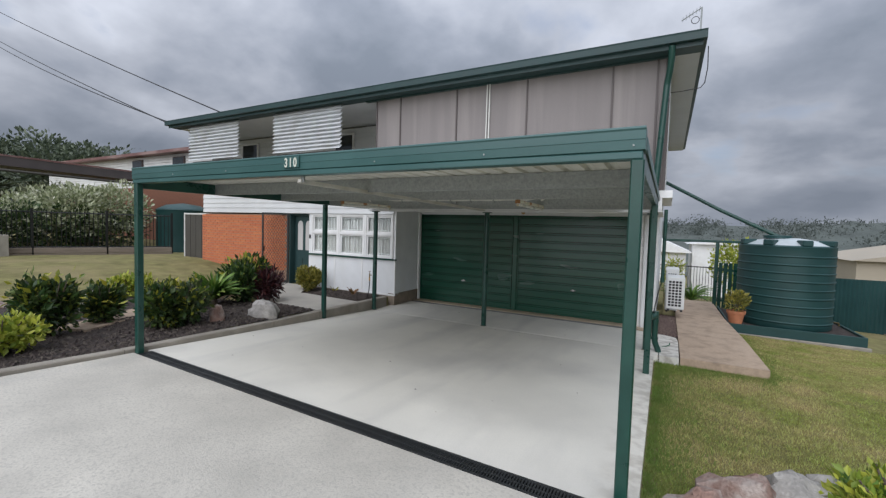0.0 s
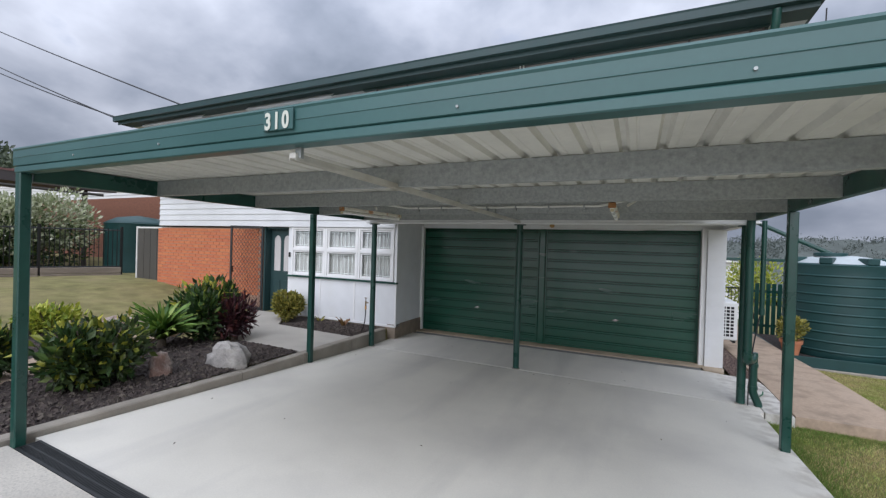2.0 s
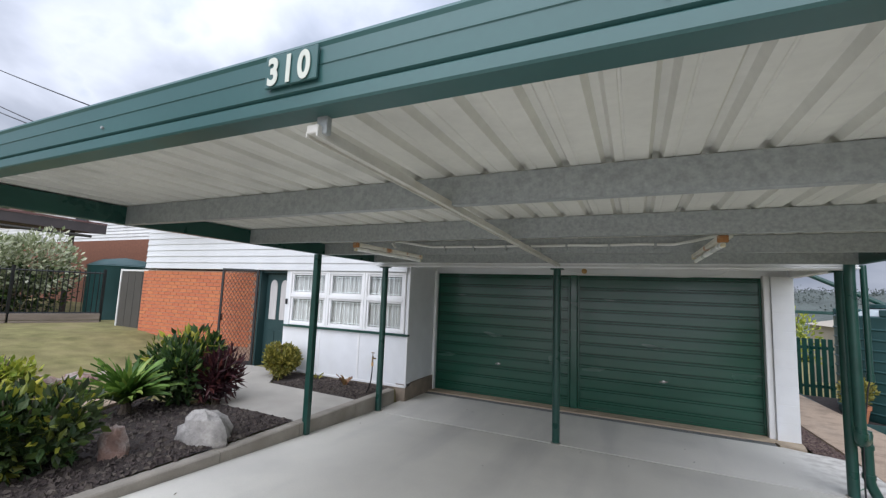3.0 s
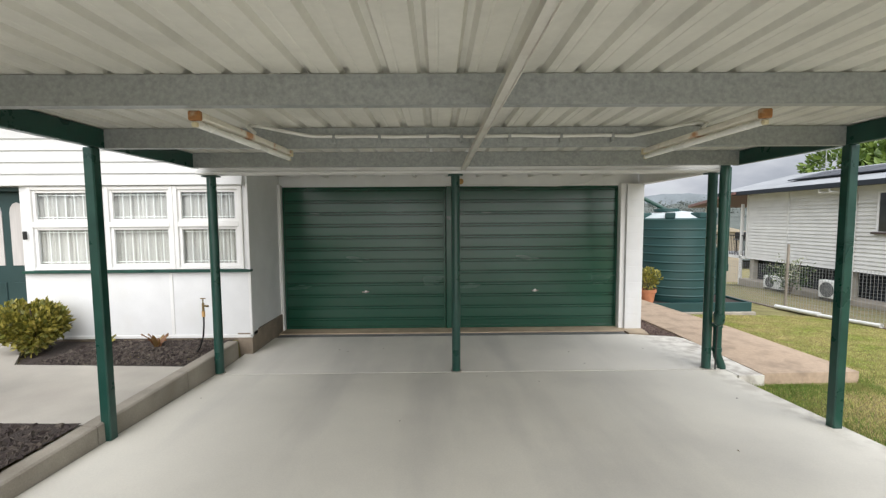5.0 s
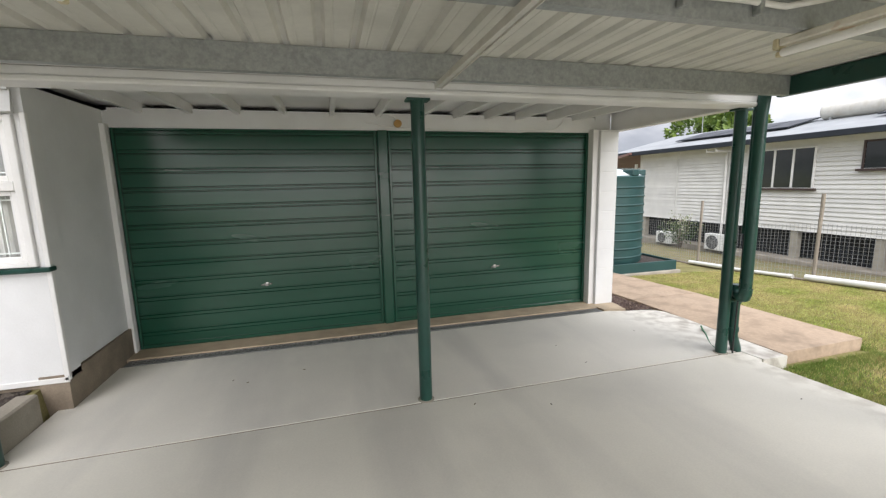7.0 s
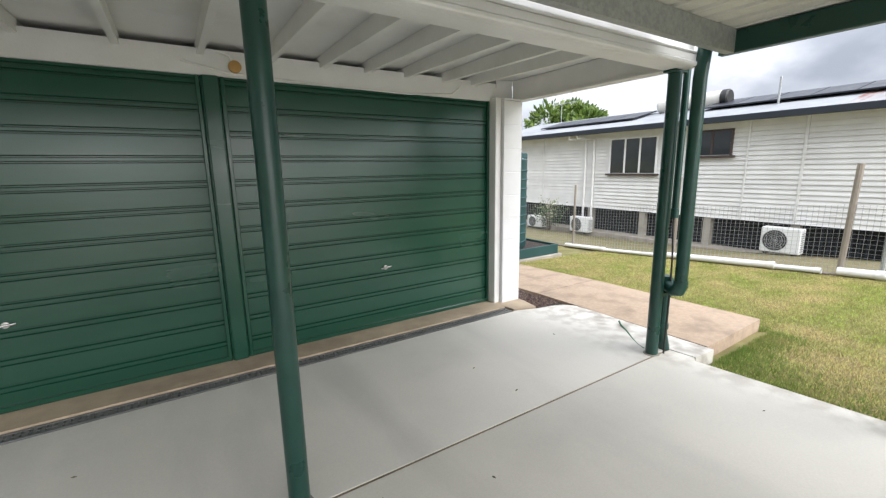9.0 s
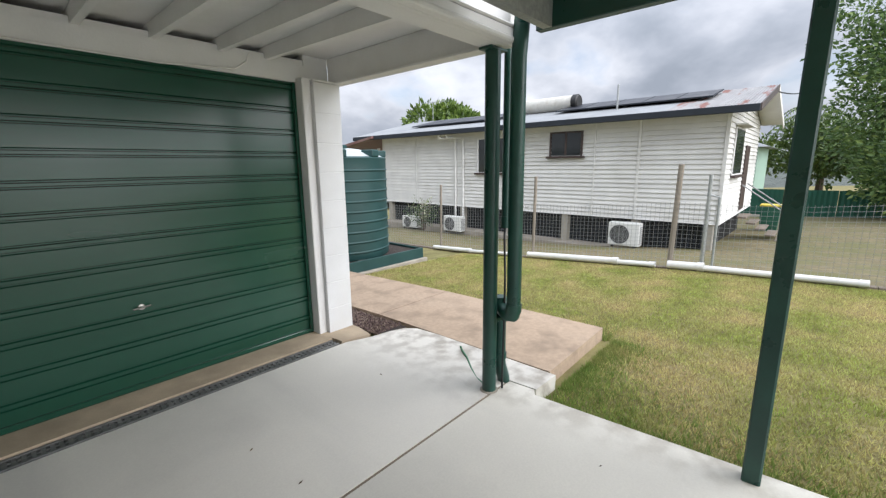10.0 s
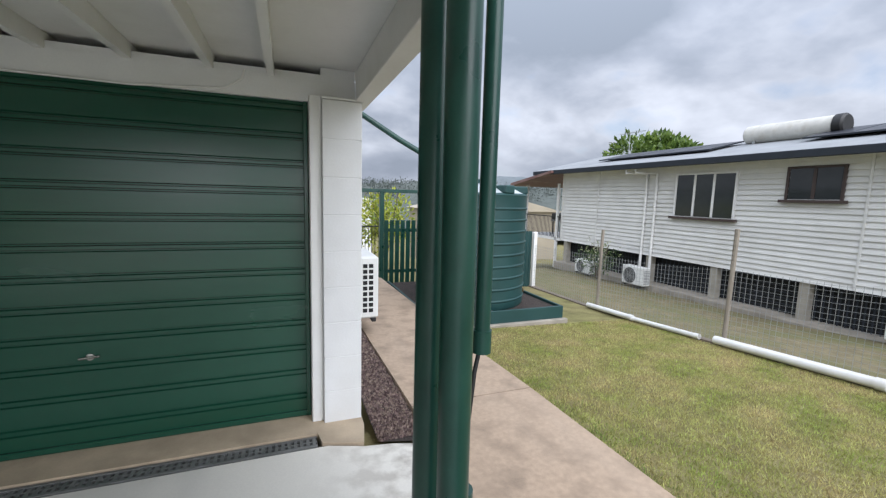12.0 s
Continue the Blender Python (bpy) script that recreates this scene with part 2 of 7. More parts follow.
M_HOOD = mat("white_corrugated_iron", (0.62, 0.64, 0.65), 0.5, var=0.08, scale=3, fine=40, bump=0.1, col2=(0.45, 0.44, 0.42), amount=0.4, scale2=2)
# near-black colour standing in for the shade of unlit hollows
M_DARK = mat("painted_deep_shade", (0.012, 0.013, 0.014), 0.9, var=0.1, scale=3, fine=30, bump=0)
M_CURTAIN = mat("net_curtain", (0.50, 0.48, 0.46), 0.9, var=0.1, scale=5, fine=140, bump=0.2, stretch=(6, 6, 0.4))
M_GLASS = glassmat("window_glass")
M_NGLASS = mat("dark_window_glass", (0.035, 0.04, 0.042), 0.06, var=0.15, scale=1, fine=5, bump=0)
M_PVC = mat("white_pvc_pipe", (0.74, 0.74, 0.72), 0.4, var=0.05, scale=4, fine=50, bump=0.05, col2=(0.55, 0.53, 0.48), amount=0.4, scale2=3)
M_TERRA = mat("terracotta", (0.48, 0.19, 0.095), 0.8, var=0.12, scale=8, fine=70, bump=0.2)
M_ROCK = mat("grey_garden_boulder", (0.30, 0.285, 0.26), 0.9, var=0.3, scale=6, fine=40, bump=0.8, dist=0.02, col2=(0.50, 0.47, 0.43), amount=0.7, scale2=4, edge=(0.45, 0.6))
M_ROCKP = mat("pinkish_garden_boulder", (0.26, 0.165, 0.13), 0.9, var=0.3, scale=6, fine=40, bump=0.8, dist=0.02, col2=(0.42, 0.37, 0.33), amount=0.8, scale2=5, edge=(0.45, 0.6))
M_RUST = mat("rusted_lamp_body", (0.74, 0.71, 0.62), 0.7, var=0.1, scale=12, fine=80, bump=0.2, col2=(0.46, 0.20, 0.06), amount=0.9, scale2=5, edge=(0.56, 0.64))
M_TUBE = mat("unlit_fluorescent_tube", (0.86, 0.86, 0.82), 0.3, var=0.03, scale=4, fine=40, bump=0)
M_IVORY = mat("yellowed_ivory_plastic", (0.62, 0.55, 0.36), 0.5, var=0.1, scale=8, fine=50, bump=0.05)
M_GREYPIPE = mat("grey_pvc_conduit", (0.68, 0.68, 0.64), 0.5, var=0.06, scale=6, fine=50, bump=0.05)
M_BLACK = mat("black_rubber", (0.014, 0.014, 0.014), 0.5, var=0.1, scale=6, fine=50, bump=0.05)
M_GRATE = mat("dark_plastic_grate", (0.022, 0.024, 0.025), 0.5, var=0.15, scale=8, fine=60, bump=0.1)
M_STEEL = mat("grey_galvanised_grate", (0.22, 0.225, 0.22), 0.5, 0.5, var=0.15, scale=8, fine=60, bump=0.1)
M_CHROME = mat("worn_chrome", (0.62, 0.62, 0.60), 0.22, 1.0, var=0.06, scale=6, fine=60, bump=0)
M_BRASS = mat("brass_fitting", (0.24, 0.17, 0.075), 0.35, 0.9, var=0.1, scale=8, fine=60, bump=0)
M_POST = mat("weathered_timber_post", (0.25, 0.22, 0.18), 0.9, var=0.2, scale=6, fine=60, bump=0.5, stretch=(1, 1, 0.2))
M_WIRE = mat("galvanised_wire", (0.33, 0.34, 0.34), 0.5, 0.4, var=0.1, scale=5, fine=40, bump=0)
M_BLACKFENCE = mat("black_pool_fence_paint", (0.010, 0.012, 0.012), 0.5, var=0.1, scale=5, fine=40, bump=0)
M_TIMBER = mat("grey_sleeper_timber", (0.20, 0.165, 0.13), 0.9, var=0.22, scale=4, fine=50, bump=0.5, stretch=(0.4, 0.4, 3))
M_PANEL = mat("bronze_fence_panel", (0.07, 0.065, 0.055), 0.55, var=0.1, scale=3, fine=40, bump=0.05)
M_AC = mat("white_appliance_enamel", (0.70, 0.71, 0.69), 0.4, var=0.04, scale=4, fine=40, bump=0.03)
M_ACGRILLE = mat("grey_fan_grille", (0.30, 0.31, 0.31), 0.5, var=0.08, scale=6, fine=40, bump=0)
M_NROOF = mat("pale_corrugated_roof", (0.27, 0.285, 0.30), 0.7, 0.0, spec=0.15, var=0.12, scale=1.5, fine=30, bump=0.1, col2=(0.24, 0.25, 0.26), amount=0.5, scale2=0.8)
M_NROOFRUST = mat("rust_streaked_roof", (0.29, 0.29, 0.295), 0.75, 0.0, spec=0.15, var=0.15, scale=2, fine=40, bump=0.2, col2=(0.20, 0.065, 0.045), amount=0.8, scale2=1.3, edge=(0.53, 0.62), stretch=(0.45, 2.6, 1))
M_FASCIA = mat("charcoal_gutter_paint", (0.03, 0.036, 0.045), 0.6, var=0.1, scale=3, fine=40, bump=0, spec=0.2)
M_REDROOF = mat("faded_red_fascia", (0.17, 0.085, 0.075), 0.6, var=0.15, scale=3, fine=40, bump=0.1, col2=(0.4, 0.3, 0.27), amount=0.5)
M_SOLAR = mat("solar_glass", (0.018, 0.021, 0.03), 0.4, var=0.1, scale=2, fine=40, bump=0)
M_STUMP = mat("concrete_stump", (0.34, 0.32, 0.27), 0.9, var=0.15, scale=5, fine=60, bump=0.3)
M_BROWN = mat("brown_painted_sill", (0.06, 0.04, 0.035), 0.5, var=0.12, scale=5, fine=50, bump=0.05)
M_MINT = mat("mint_green_board", (0.36, 0.52, 0.44), 0.6, var=0.06, scale=3, fine=40, bump=0.1)
M_GREENFENCE = mat("green_sheet_fence", (0.015, 0.10, 0.065), 0.5, var=0.1, scale=3, fine=40, bump=0.05)
M_DBRICK = mat("brown_brick_veneer", (0.20, 0.085, 0.05), 0.85, var=0.2, scale=10, fine=60, bump=0.3)
M_BARK = mat("rough_bark", (0.12, 0.095, 0.07), 0.95, var=0.25, scale=8, fine=40, bump=0.8, dist=0.02)
L_CROTON = leafmat("croton_leaves", (0.025, 0.040, 0.014), (0.065, 0.105, 0.022), c=(0.30, 0.30, 0.03))
L_CROTONY = leafmat("young_croton_leaves", (0.10, 0.14, 0.02), (0.34, 0.34, 0.035), c=(0.45, 0.40, 0.04))
L_STRAP = leafmat("strap_leaves", (0.06, 0.13, 0.022), (0.18, 0.30, 0.05), c=(0.3, 0.38, 0.08))
L_DARK = leafmat("dark_shrub_leaves", (0.018, 0.045, 0.012), (0.05, 0.10, 0.02), c=(0.12, 0.18, 0.03))
L_RED = leafmat("burgundy_leaves", (0.030, 0.010, 0.014), (0.075, 0.022, 0.025), c=(0.14, 0.04, 0.03))
L_LIME = leafmat("lime_shrub_leaves", (0.18, 0.25, 0.025), (0.42, 0.44, 0.05), c=(0.5, 0.5, 0.1))
L_OLIVE = leafmat("olive_shrub_leaves", (0.13, 0.14, 0.025), (0.33, 0.29, 0.05), c=(0.4, 0.33, 0.08))
L_BLOSSOM = leafmat("white_flowering_leaves", (0.20, 0.24, 0.11), (0.52, 0.54, 0.36), c=(0.70, 0.70, 0.56))
L_TREE = leafmat("tree_leaves", (0.035, 0.07, 0.015), (0.10, 0.16, 0.03), c=(0.15, 0.2, 0.04))
L_CONIFER = leafmat("conifer_sprays", (0.06, 0.12, 0.035), (0.17, 0.27, 0.08), c=(0.26, 0.35, 0.1))
# greyed and evened leaf colours: distance haze is mixed in
L_FAR = leafmat("haze_tinted_far_leaves", (0.088, 0.104, 0.092), (0.112, 0.13, 0.114))
M_RUSTY = mat("orange_rust", (0.36, 0.17, 0.06), 0.85, var=0.3, scale=14, fine=80, bump=0.3, col2=(0.55, 0.48, 0.36), amount=0.7, scale2=18)
L_TREEB = leafmat("bright_tree_leaves", (0.06, 0.11, 0.02), (0.17, 0.25, 0.05), c=(0.22, 0.3, 0.06))
M_GRILLE = mat("rust_brown_grille", (0.16, 0.075, 0.05), 0.6, var=0.1, scale=6, fine=40, bump=0)
M_DARKROOF = mat("dark_grey_brown_roof", (0.075, 0.062, 0.06), 0.6, var=0.15, scale=2, fine=30, bump=0.1, col2=(0.13, 0.10, 0.09), amount=0.5)


def thin(m, share):
    """Let part of the light through, as thin blades do."""
    N, L = m.node_tree.nodes, m.node_tree.links
    b = N["Principled BSDF"]
    t, s = N.new("ShaderNodeBsdfTranslucent"), N.new("ShaderNodeMixShader")
    L.new(b.inputs["Base Color"].links[0].from_socket, t.inputs[0])
    s.inputs[0].default_value = share
    L.new(b.outputs[0], s.inputs[1])
    L.new(t.outputs[0], s.inputs[2])
    L.new(s.outputs[0], N["Material Output"].inputs[0])


thin(M_BLADE, 0.45)
M_EDGE = mat("lush_edge_blades", (0.21, 0.30, 0.075), 0.85, var=0.14, scale=6.0, fine=25, bump=0, col2=(0.40, 0.35, 0.15), amount=0.5, scale2=3, island=0.2, spec=0.1)
thin(M_EDGE, 0.4)
# tree greens dulled towards grey to paint in haze
L_HAZE = leafmat("haze_tinted_gum_leaves", (0.055, 0.075, 0.045), (0.12, 0.15, 0.09), c=(0.16, 0.19, 0.12))

# ---- building helpers ----


class G:
    """Collects vertices and faces of one mesh."""

    def __init__(self):
        self.v, self.f = [], []

    def add(self, verts, faces):
        o = len(self.v)
        self.v.extend(verts)
        self.f.extend([tuple(i + o for i in q) for q in faces])
        return self

    def box(self, x0, x1, y0, y1, z0, z1, b=0.0, m=None):
        lo, hi = (min(x0, x1), min(y0, y1), min(z0, z1)), (max(x0, x1), max(y0, y1), max(z0, z1))
        b = min(b, *[(h - l) * 0.45 for l, h in zip(lo, hi)])
        ctr = [(l + h) / 2 for l, h in zip(lo, hi)]
        vs, fs, idx = [], [], {}
        if b <= 0:
            for i in range(8):
                s = (i & 1, i >> 1 & 1, i >> 2 & 1)
                vs.append(tuple(hi[k] if s[k] else lo[k] for k in range(3)))
            fs = [(0, 2, 3, 1), (4, 5, 7, 6), (0, 1, 5, 4), (2, 6, 7, 3), (0, 4, 6, 2), (1, 3, 7, 5)]
        else:
            for i in range(8):
                s = (i & 1, i >> 1 & 1, i >> 2 & 1)
                for a in range(3):
                    idx[(s, a)] = len(vs)
                    vs.append(tuple((hi[k] - (b if k != a else 0)) if s[k] else (lo[k] + (b if k != a else 0)) for k in range(3)))

            def sgn(a, sa, c, sc, d, sd):
                s = [0, 0, 0]
                s[a], s[c], s[d] = sa, sc, sd
                return tuple(s)
            for a in range(3):
                c, d = (a + 1) % 3, (a + 2) % 3
                for sa in (0, 1):
                    fs.append([idx[(sgn(a, sa, c, p, d, q), a)] for p, q in ((0, 0), (1, 0), (1, 1), (0, 1))])
                    for sc in (0, 1):
                        fs.append([idx[(sgn(a, sa, c, sc, d, 0), a)], idx[(sgn(a, sa, c, sc, d, 1), a)], idx[(sgn(a, sa, c, sc, d, 1), c)], idx[(sgn(a, sa, c, sc, d, 0), c)]])
            for i in range(8):
                s = (i & 1, i >> 1 & 1, i >> 2 & 1)
                fs.append([idx[(s, a)] for a in range(3)])
            for q in fs:
                p = [Vector(vs[i]) for i in q]
                n = (p[1] - p[0]).cross(p[2] - p[0])
                if n.dot(sum(p, Vector()) / len(p) - Vector(ctr)) < 0:
                    q.reverse()
        if m is not None:
            vs = [tuple(m @ Vector(p)) for p in vs]
        return self.add(vs, fs)

    def tube(self, pts, r, seg=10, caps=True):
        pts = [Vector(p) for p in pts]
        rs = r if isinstance(r, (list, tuple)) else [r] * len(pts)
        vs, ref = [], None
        for i, p in enumerate(pts):
            d = (pts[min(i + 1, len(pts) - 1)] - pts[max(i - 1, 0)]).normalized()
            if ref is None:
                ref = d.orthogonal().normalized()
            ref = (ref - d * ref.dot(d)).normalized()
            w = d.cross(ref)
            for k in range(seg):
                a = 2 * math.pi * k / seg
                vs.append(tuple(p + (ref * math.cos(a) + w * math.sin(a)) * rs[i]))
        fs = []
        for i in range(len(pts) - 1):
            for k in range(seg):
                a, b = i * seg + k, i * seg + (k + 1) % seg
                fs.append((a, b, b + seg, a + seg))
        if caps:
            fs.append(tuple(range(seg - 1, -1, -1)))
            fs.append(tuple(range((len(pts) - 1) * seg, len(pts) * seg)))
        return self.add(vs, fs)

    def extrude(self, prof, axis, a0, a1, closed=True):
        def put(u, v, a):
            return {"x": (a, u, v), "y": (u, a, v), "z": (u, v, a)}[axis]
        n = len(prof)
        vs = [put(u, v, a0) for u, v in prof] + [put(u, v, a1) for u, v in prof]
        fs = [(i, (i + 1) % n, (i + 1) % n + n, i + n) for i in range(n if closed else n - 1)]
        if closed:
            fs += [tuple(range(n - 1, -1, -1)), tuple(range(n, 2 * n))]
        return self.add(vs, fs)

    def lathe(self, prof, cx, cy, seg=32):
        vs, n = [], len(prof)
        for k in range(seg):
            a = 2 * math.pi * k / seg
            vs += [(cx + r * math.cos(a), cy + r * math.sin(a), z) for r, z in prof]
        fs = []
        for k in range(seg):
            o, q = k * n, (k + 1) % seg * n
            fs += [(o + i, q + i, q + i + 1, o + i + 1) for i in range(n - 1)]
        return self.add(vs, fs)

    def quad(self, *p):
        return self.add([tuple(q) for q in p], [tuple(range(len(p)))])


def mesh_of(name, g, material, smooth=None, origin=(0, 0, 0)):
    me = bpy.data.meshes.new(name)
    o = origin
    me.from_pydata([(x - o[0], y - o[1], z - o[2]) for x, y, z in g.v], [], g.f)
    bm = bmesh.new()
    bm.from_mesh(me)
    bmesh.ops.recalc_face_normals(bm, faces=bm.faces)
    bm.to_mesh(me)
    bm.free()
    if smooth:
        me.polygons.foreach_set("use_smooth", [True] * len(me.polygons))
        me.set_sharp_from_angle(angle=radians(smooth))
    me.materials.append(material)
    return me


def thing(name, base, label, category, group="", kind=""):
    e = new(name)
    e.empty_display_size = 0.1
    e.location = base
    return tagged(e, label, category, group, kind)




def part(name, g, material, parent, label="", smooth=None, local=False, kind=""):
    """Links g, given in world places, as one mesh under a thing or a part."""
    top = parent
    while top.parent:
        top = top.parent
    ob = new(name, mesh_of(name, g, material, smooth, (0, 0, 0) if local or top.type == "MESH" else tuple(top.location)))
    ob.parent = parent
    return tagged(ob, label, kind=kind)


def solid(name, g, material, label, category, smooth=None, kind="", group="", base=None):
    """One thing of one mesh."""
    base = base or (0, 0, 0)
    ob = new(name, mesh_of(name, g, material, smooth, base))
    ob.location = base
    return tagged(ob, label, category, group, kind)


def bulk(name, verts, faces, material, label, category, parent=None):
    """Countless small pieces in one mesh."""
    me = bpy.data.meshes.new(name)
    me.from_pydata(verts.tolist() if hasattr(verts, "tolist") else verts, [], faces.tolist() if hasattr(faces, "tolist") else faces)
    me.materials.append(material)
    ob = new(name, me)
    if parent:
        ob.parent = parent
        return tagged(ob, label, kind="stuff")
    return tagged(ob, label, category, kind="stuff")


def pieces(name, me_list, places, parent):
    """Alike pieces on shared meshes, each an object under its parent."""
    for i, m in enumerate(places):
        ob = new(name, me_list[i % len(me_list)])
        ob.parent = parent
        ob.matrix_basis = m


rng = np.random.default_rng(4)


def slab_z(y):
    return -0.43 + 0.045 * (7.66 - min(y, 7.66))


def ground_z(x, y):
    if x > -0.001:
        z = -0.545 - 0.025 * max(0.0, x - 1.4) - 0.07 * min(max(y - 7.5, 0.0), 5.5) - 0.02 * min(max(y - 13.0, 0.0), 20.0) + 0.043 * min(max(7.5 - y, 0.0), 20.0)
        z -= 0.08 * min(max(x - 5.8, 0.0), 5.5)
        return z - 0.12 * min(max(y - 22.0, 0.0), 40.0)
    if x > -6.1:
        return slab_z(y) - 0.12 if y < 9.5 else -0.6 - 0.12 * min(max(y - 22.0, 0.0), 40.0)
    t = min(max((-9.0 - x) / 5.6, 0.0), 1.0)
    return -0.24 + 0.5 * t * t * (3 - 2 * t) * (1.0 if y > 2 else 0.8) + 0.01 * min(max(-14.3 - x, 0), 30)

# ---- ground and paving ----
xs = sorted({-600, -300, -150, -80, -50, -40, 12, 14, 17, 20, 25, 30, 40, 60, 90, 150, 300, 600, -6.12, -6.08, -0.01, 0.0} | {round(-32 + 0.8 * i, 2) for i in range(33)} | {round(0.4 * i, 2) for i in range(1, 29)} | {-4.0, -2.0})
ys = sorted({-600, -300, -150, -80, -40, -25, -15, 25, 30, 36, 44, 60, 90, 150, 300, 700, 1500} | {round(-10 + 0.6 * i, 2) for i in range(52)} | {9.45, 9.55})
g = G()
nx = len(xs)
for yy in ys:
    for xx in xs:
        wob = 0.0 if -6.5 < xx < 5.7 else 0.018 * noise.noise((xx * 0.7, yy * 0.7, 0))
        g.v.append((xx, yy, ground_z(xx, yy) + wob))
g.f = [(j * nx + i, j * nx + i + 1, (j + 1) * nx + i + 1, (j + 1) * nx + i) for j in range(len(ys) - 1) for i in range(nx - 1)]
lawn = solid("ground", g, M_GRASS, "mown patchy green and straw lawn over sloping ground", "lawn", smooth=60, kind="structure")
lawn.data.materials.append(M_DRY)
for q in lawn.data.polygons:
    if 5.59 < q.center.x < 24 and -30 < q.center.y < 30:
        q.material_index = 1


def paving(name, outline, top, thick, material, label, cat="concrete slab", steps=1):
    """A cast slab with the given outline; top is a function of y."""
    gg = G()
    n = len(outline)
    gg.add([(x, y, top(y)) for x, y in outline] + [(x, y, top(y) - thick) for x, y in outline],
           [tuple(range(n)), tuple(range(2 * n - 1, n - 1, -1))] + [(i, i + n, (i + 1) % n + n, (i + 1) % n) for i in range(n)])
    return solid(name, gg, material, label, cat, kind="structure")


paving("driveway", [(-6.03, -16), (3.2, -16), (1.2, -1.0), (0.02, 2.0), (-0.06, 2.50), (-6.03, 2.70)], slab_z, 0.15, M_DRIVE, "pale exposed aggregate concrete driveway sloping to the carport", "driveway")
paving("carport_floor", [(-6.03, 2.872), (-0.06, 2.672), (-0.08, 7.40), (-0.02, 7.44), (-0.02, 7.648), (-6.03, 7.648)], slab_z, 0.15, M_CONC, "pale smooth concrete carport floor with dull tyre stains", "concrete floor")
paving("apron_floor", [(-6.03, 7.67), (-0.008, 7.67), (-0.008, 7.43), (0.275, 7.42), (0.285, 8.66), (0.26, 8.92), (0.18, 9.03), (0.02, 9.08), (-0.17, 9.11), (-0.40, 9.19), (-6.03, 9.19)], slab_z, 0.16, M_CONC_BACK, "grey trowelled concrete apron before the garage doors", "concrete floor")
paving("door_sill", [(-5.98, 9.335), (-0.46, 9.335), (-0.44, 9.21), (-0.17, 9.13), (-0.13, 9.36), (-0.13, 9.75), (-5.98, 9.75)], lambda y: -0.412, 0.16, M_TAN, "sandy concrete sill under the garage doors", "sill")
paving("garden_path", [(0.295, 7.48), (1.45, 7.51), (1.43, 9.55), (0.297, 9.55)], lambda y: -0.42 - 0.012 * (y - 7.5), 0.14, M_PATH, "pinkish weathered concrete garden path slab", "path")
paving("garden_path", [(0.297, 9.562), (1.43, 9.562), (1.40, 12.6), (1.46, 16.6), (0.38, 16.6), (0.30, 12.0)], lambda y: -0.4446 - 0.036 * (y - 9.55), 0.14, M_PATH, "pinkish weathered concrete garden path slab", "path")

paving("joint_filler", [(-6.03, 7.649), (-0.02, 7.649), (-0.02, 7.669), (-6.03, 7.669)], lambda y: slab_z(y) - 0.006, 0.1, M_PLINTH, "brown weathered joint between the two slabs", "joint")


def channel_drain(x0, x1, y0, y1, z, pitch, material, label, skew=0.0, rise=0.0):
    d = thing("channel_drain", ((x0 + x1) / 2, (y0 + y1) / 2, z), label, "drain")

    def bend(q):
        q.v = [(x, y - skew * (x - x0), zz + rise * skew * (x - x0)) for x, y, zz in q.v]
    gg = G()
    gg.box(x0, x1, y0, y0 + 0.02, z - 0.09, z + 0.002).box(x0, x1, y1 - 0.02, y1, z - 0.09, z + 0.002).box(x0, x1, y0, y1, z - 0.1, z - 0.08)
    bend(gg)
    part("channel", gg, material, d)
    n = int((x1 - x0) / pitch)
    gg = G()
    for i in range(n):
        x = x0 + (i + 0.5) * (x1 - x0) / n
        gg.box(x - pitch * 0.27, x + pitch * 0.27, y0 + 0.018, y1 - 0.018, z - 0.02, z - 0.002)
    gg.box(x0, x1, (y0 + y1) / 2 - 0.006, (y0 + y1) / 2 + 0.006, z - 0.02, z - 0.001)
    for k in range(int(x1 - x0) + 1):
        gg.box(x0 + k, x0 + k + 0.012, y0 + 0.01, y1 - 0.01, z - 0.03, z + 0.001)
    bend(gg)
    part("grate", gg, material, d, kind="stuff")


channel_drain(-5.92, -0.13, 2.702, 2.864, slab_z(2.78) + 0.004, 0.022, M_GRATE, "dark plastic channel drain across the carport entrance", 0.0335, 0.045)
channel_drain(-5.9, -0.47, 9.205, 9.325, -0.427, 0.04, M_STEEL, "grey slotted drain grate along the garage doors")

g = G()
segs = [(-6.5, -1.0), (-0.99, 2.6), (2.61, 4.9), (4.91, 6.0), (6.01, 7.15), (7.16, 8.25)]
kerbs = thing("concrete_kerb", (-6.1, 3, -0.3), "weathered grey concrete kerb edging the garden bed", "kerb")
for a, b in segs:
    gg = G()
    za, zb = max(slab_z(a) + 0.05, -0.2), max(slab_z(b) + 0.05, -0.2)
    gg.add([(-6.17, a, za - 0.4), (-6.035, a, za - 0.4), (-6.04, a, za - 0.012), (-6.055, a, za), (-6.17, a, za), (-6.17, b, zb - 0.4), (-6.035, b, zb - 0.4), (-6.04, b, zb - 0.012), (-6.055, b, zb), (-6.17, b, zb)],
           [(4, 3, 2, 1, 0), (5, 6, 7, 8, 9), (0, 1, 6, 5), (1, 2, 7, 6), (2, 3, 8, 7), (3, 4, 9, 8), (4, 0, 5, 9)])
    part("kerb_block", gg, M_KERB, kerbs)
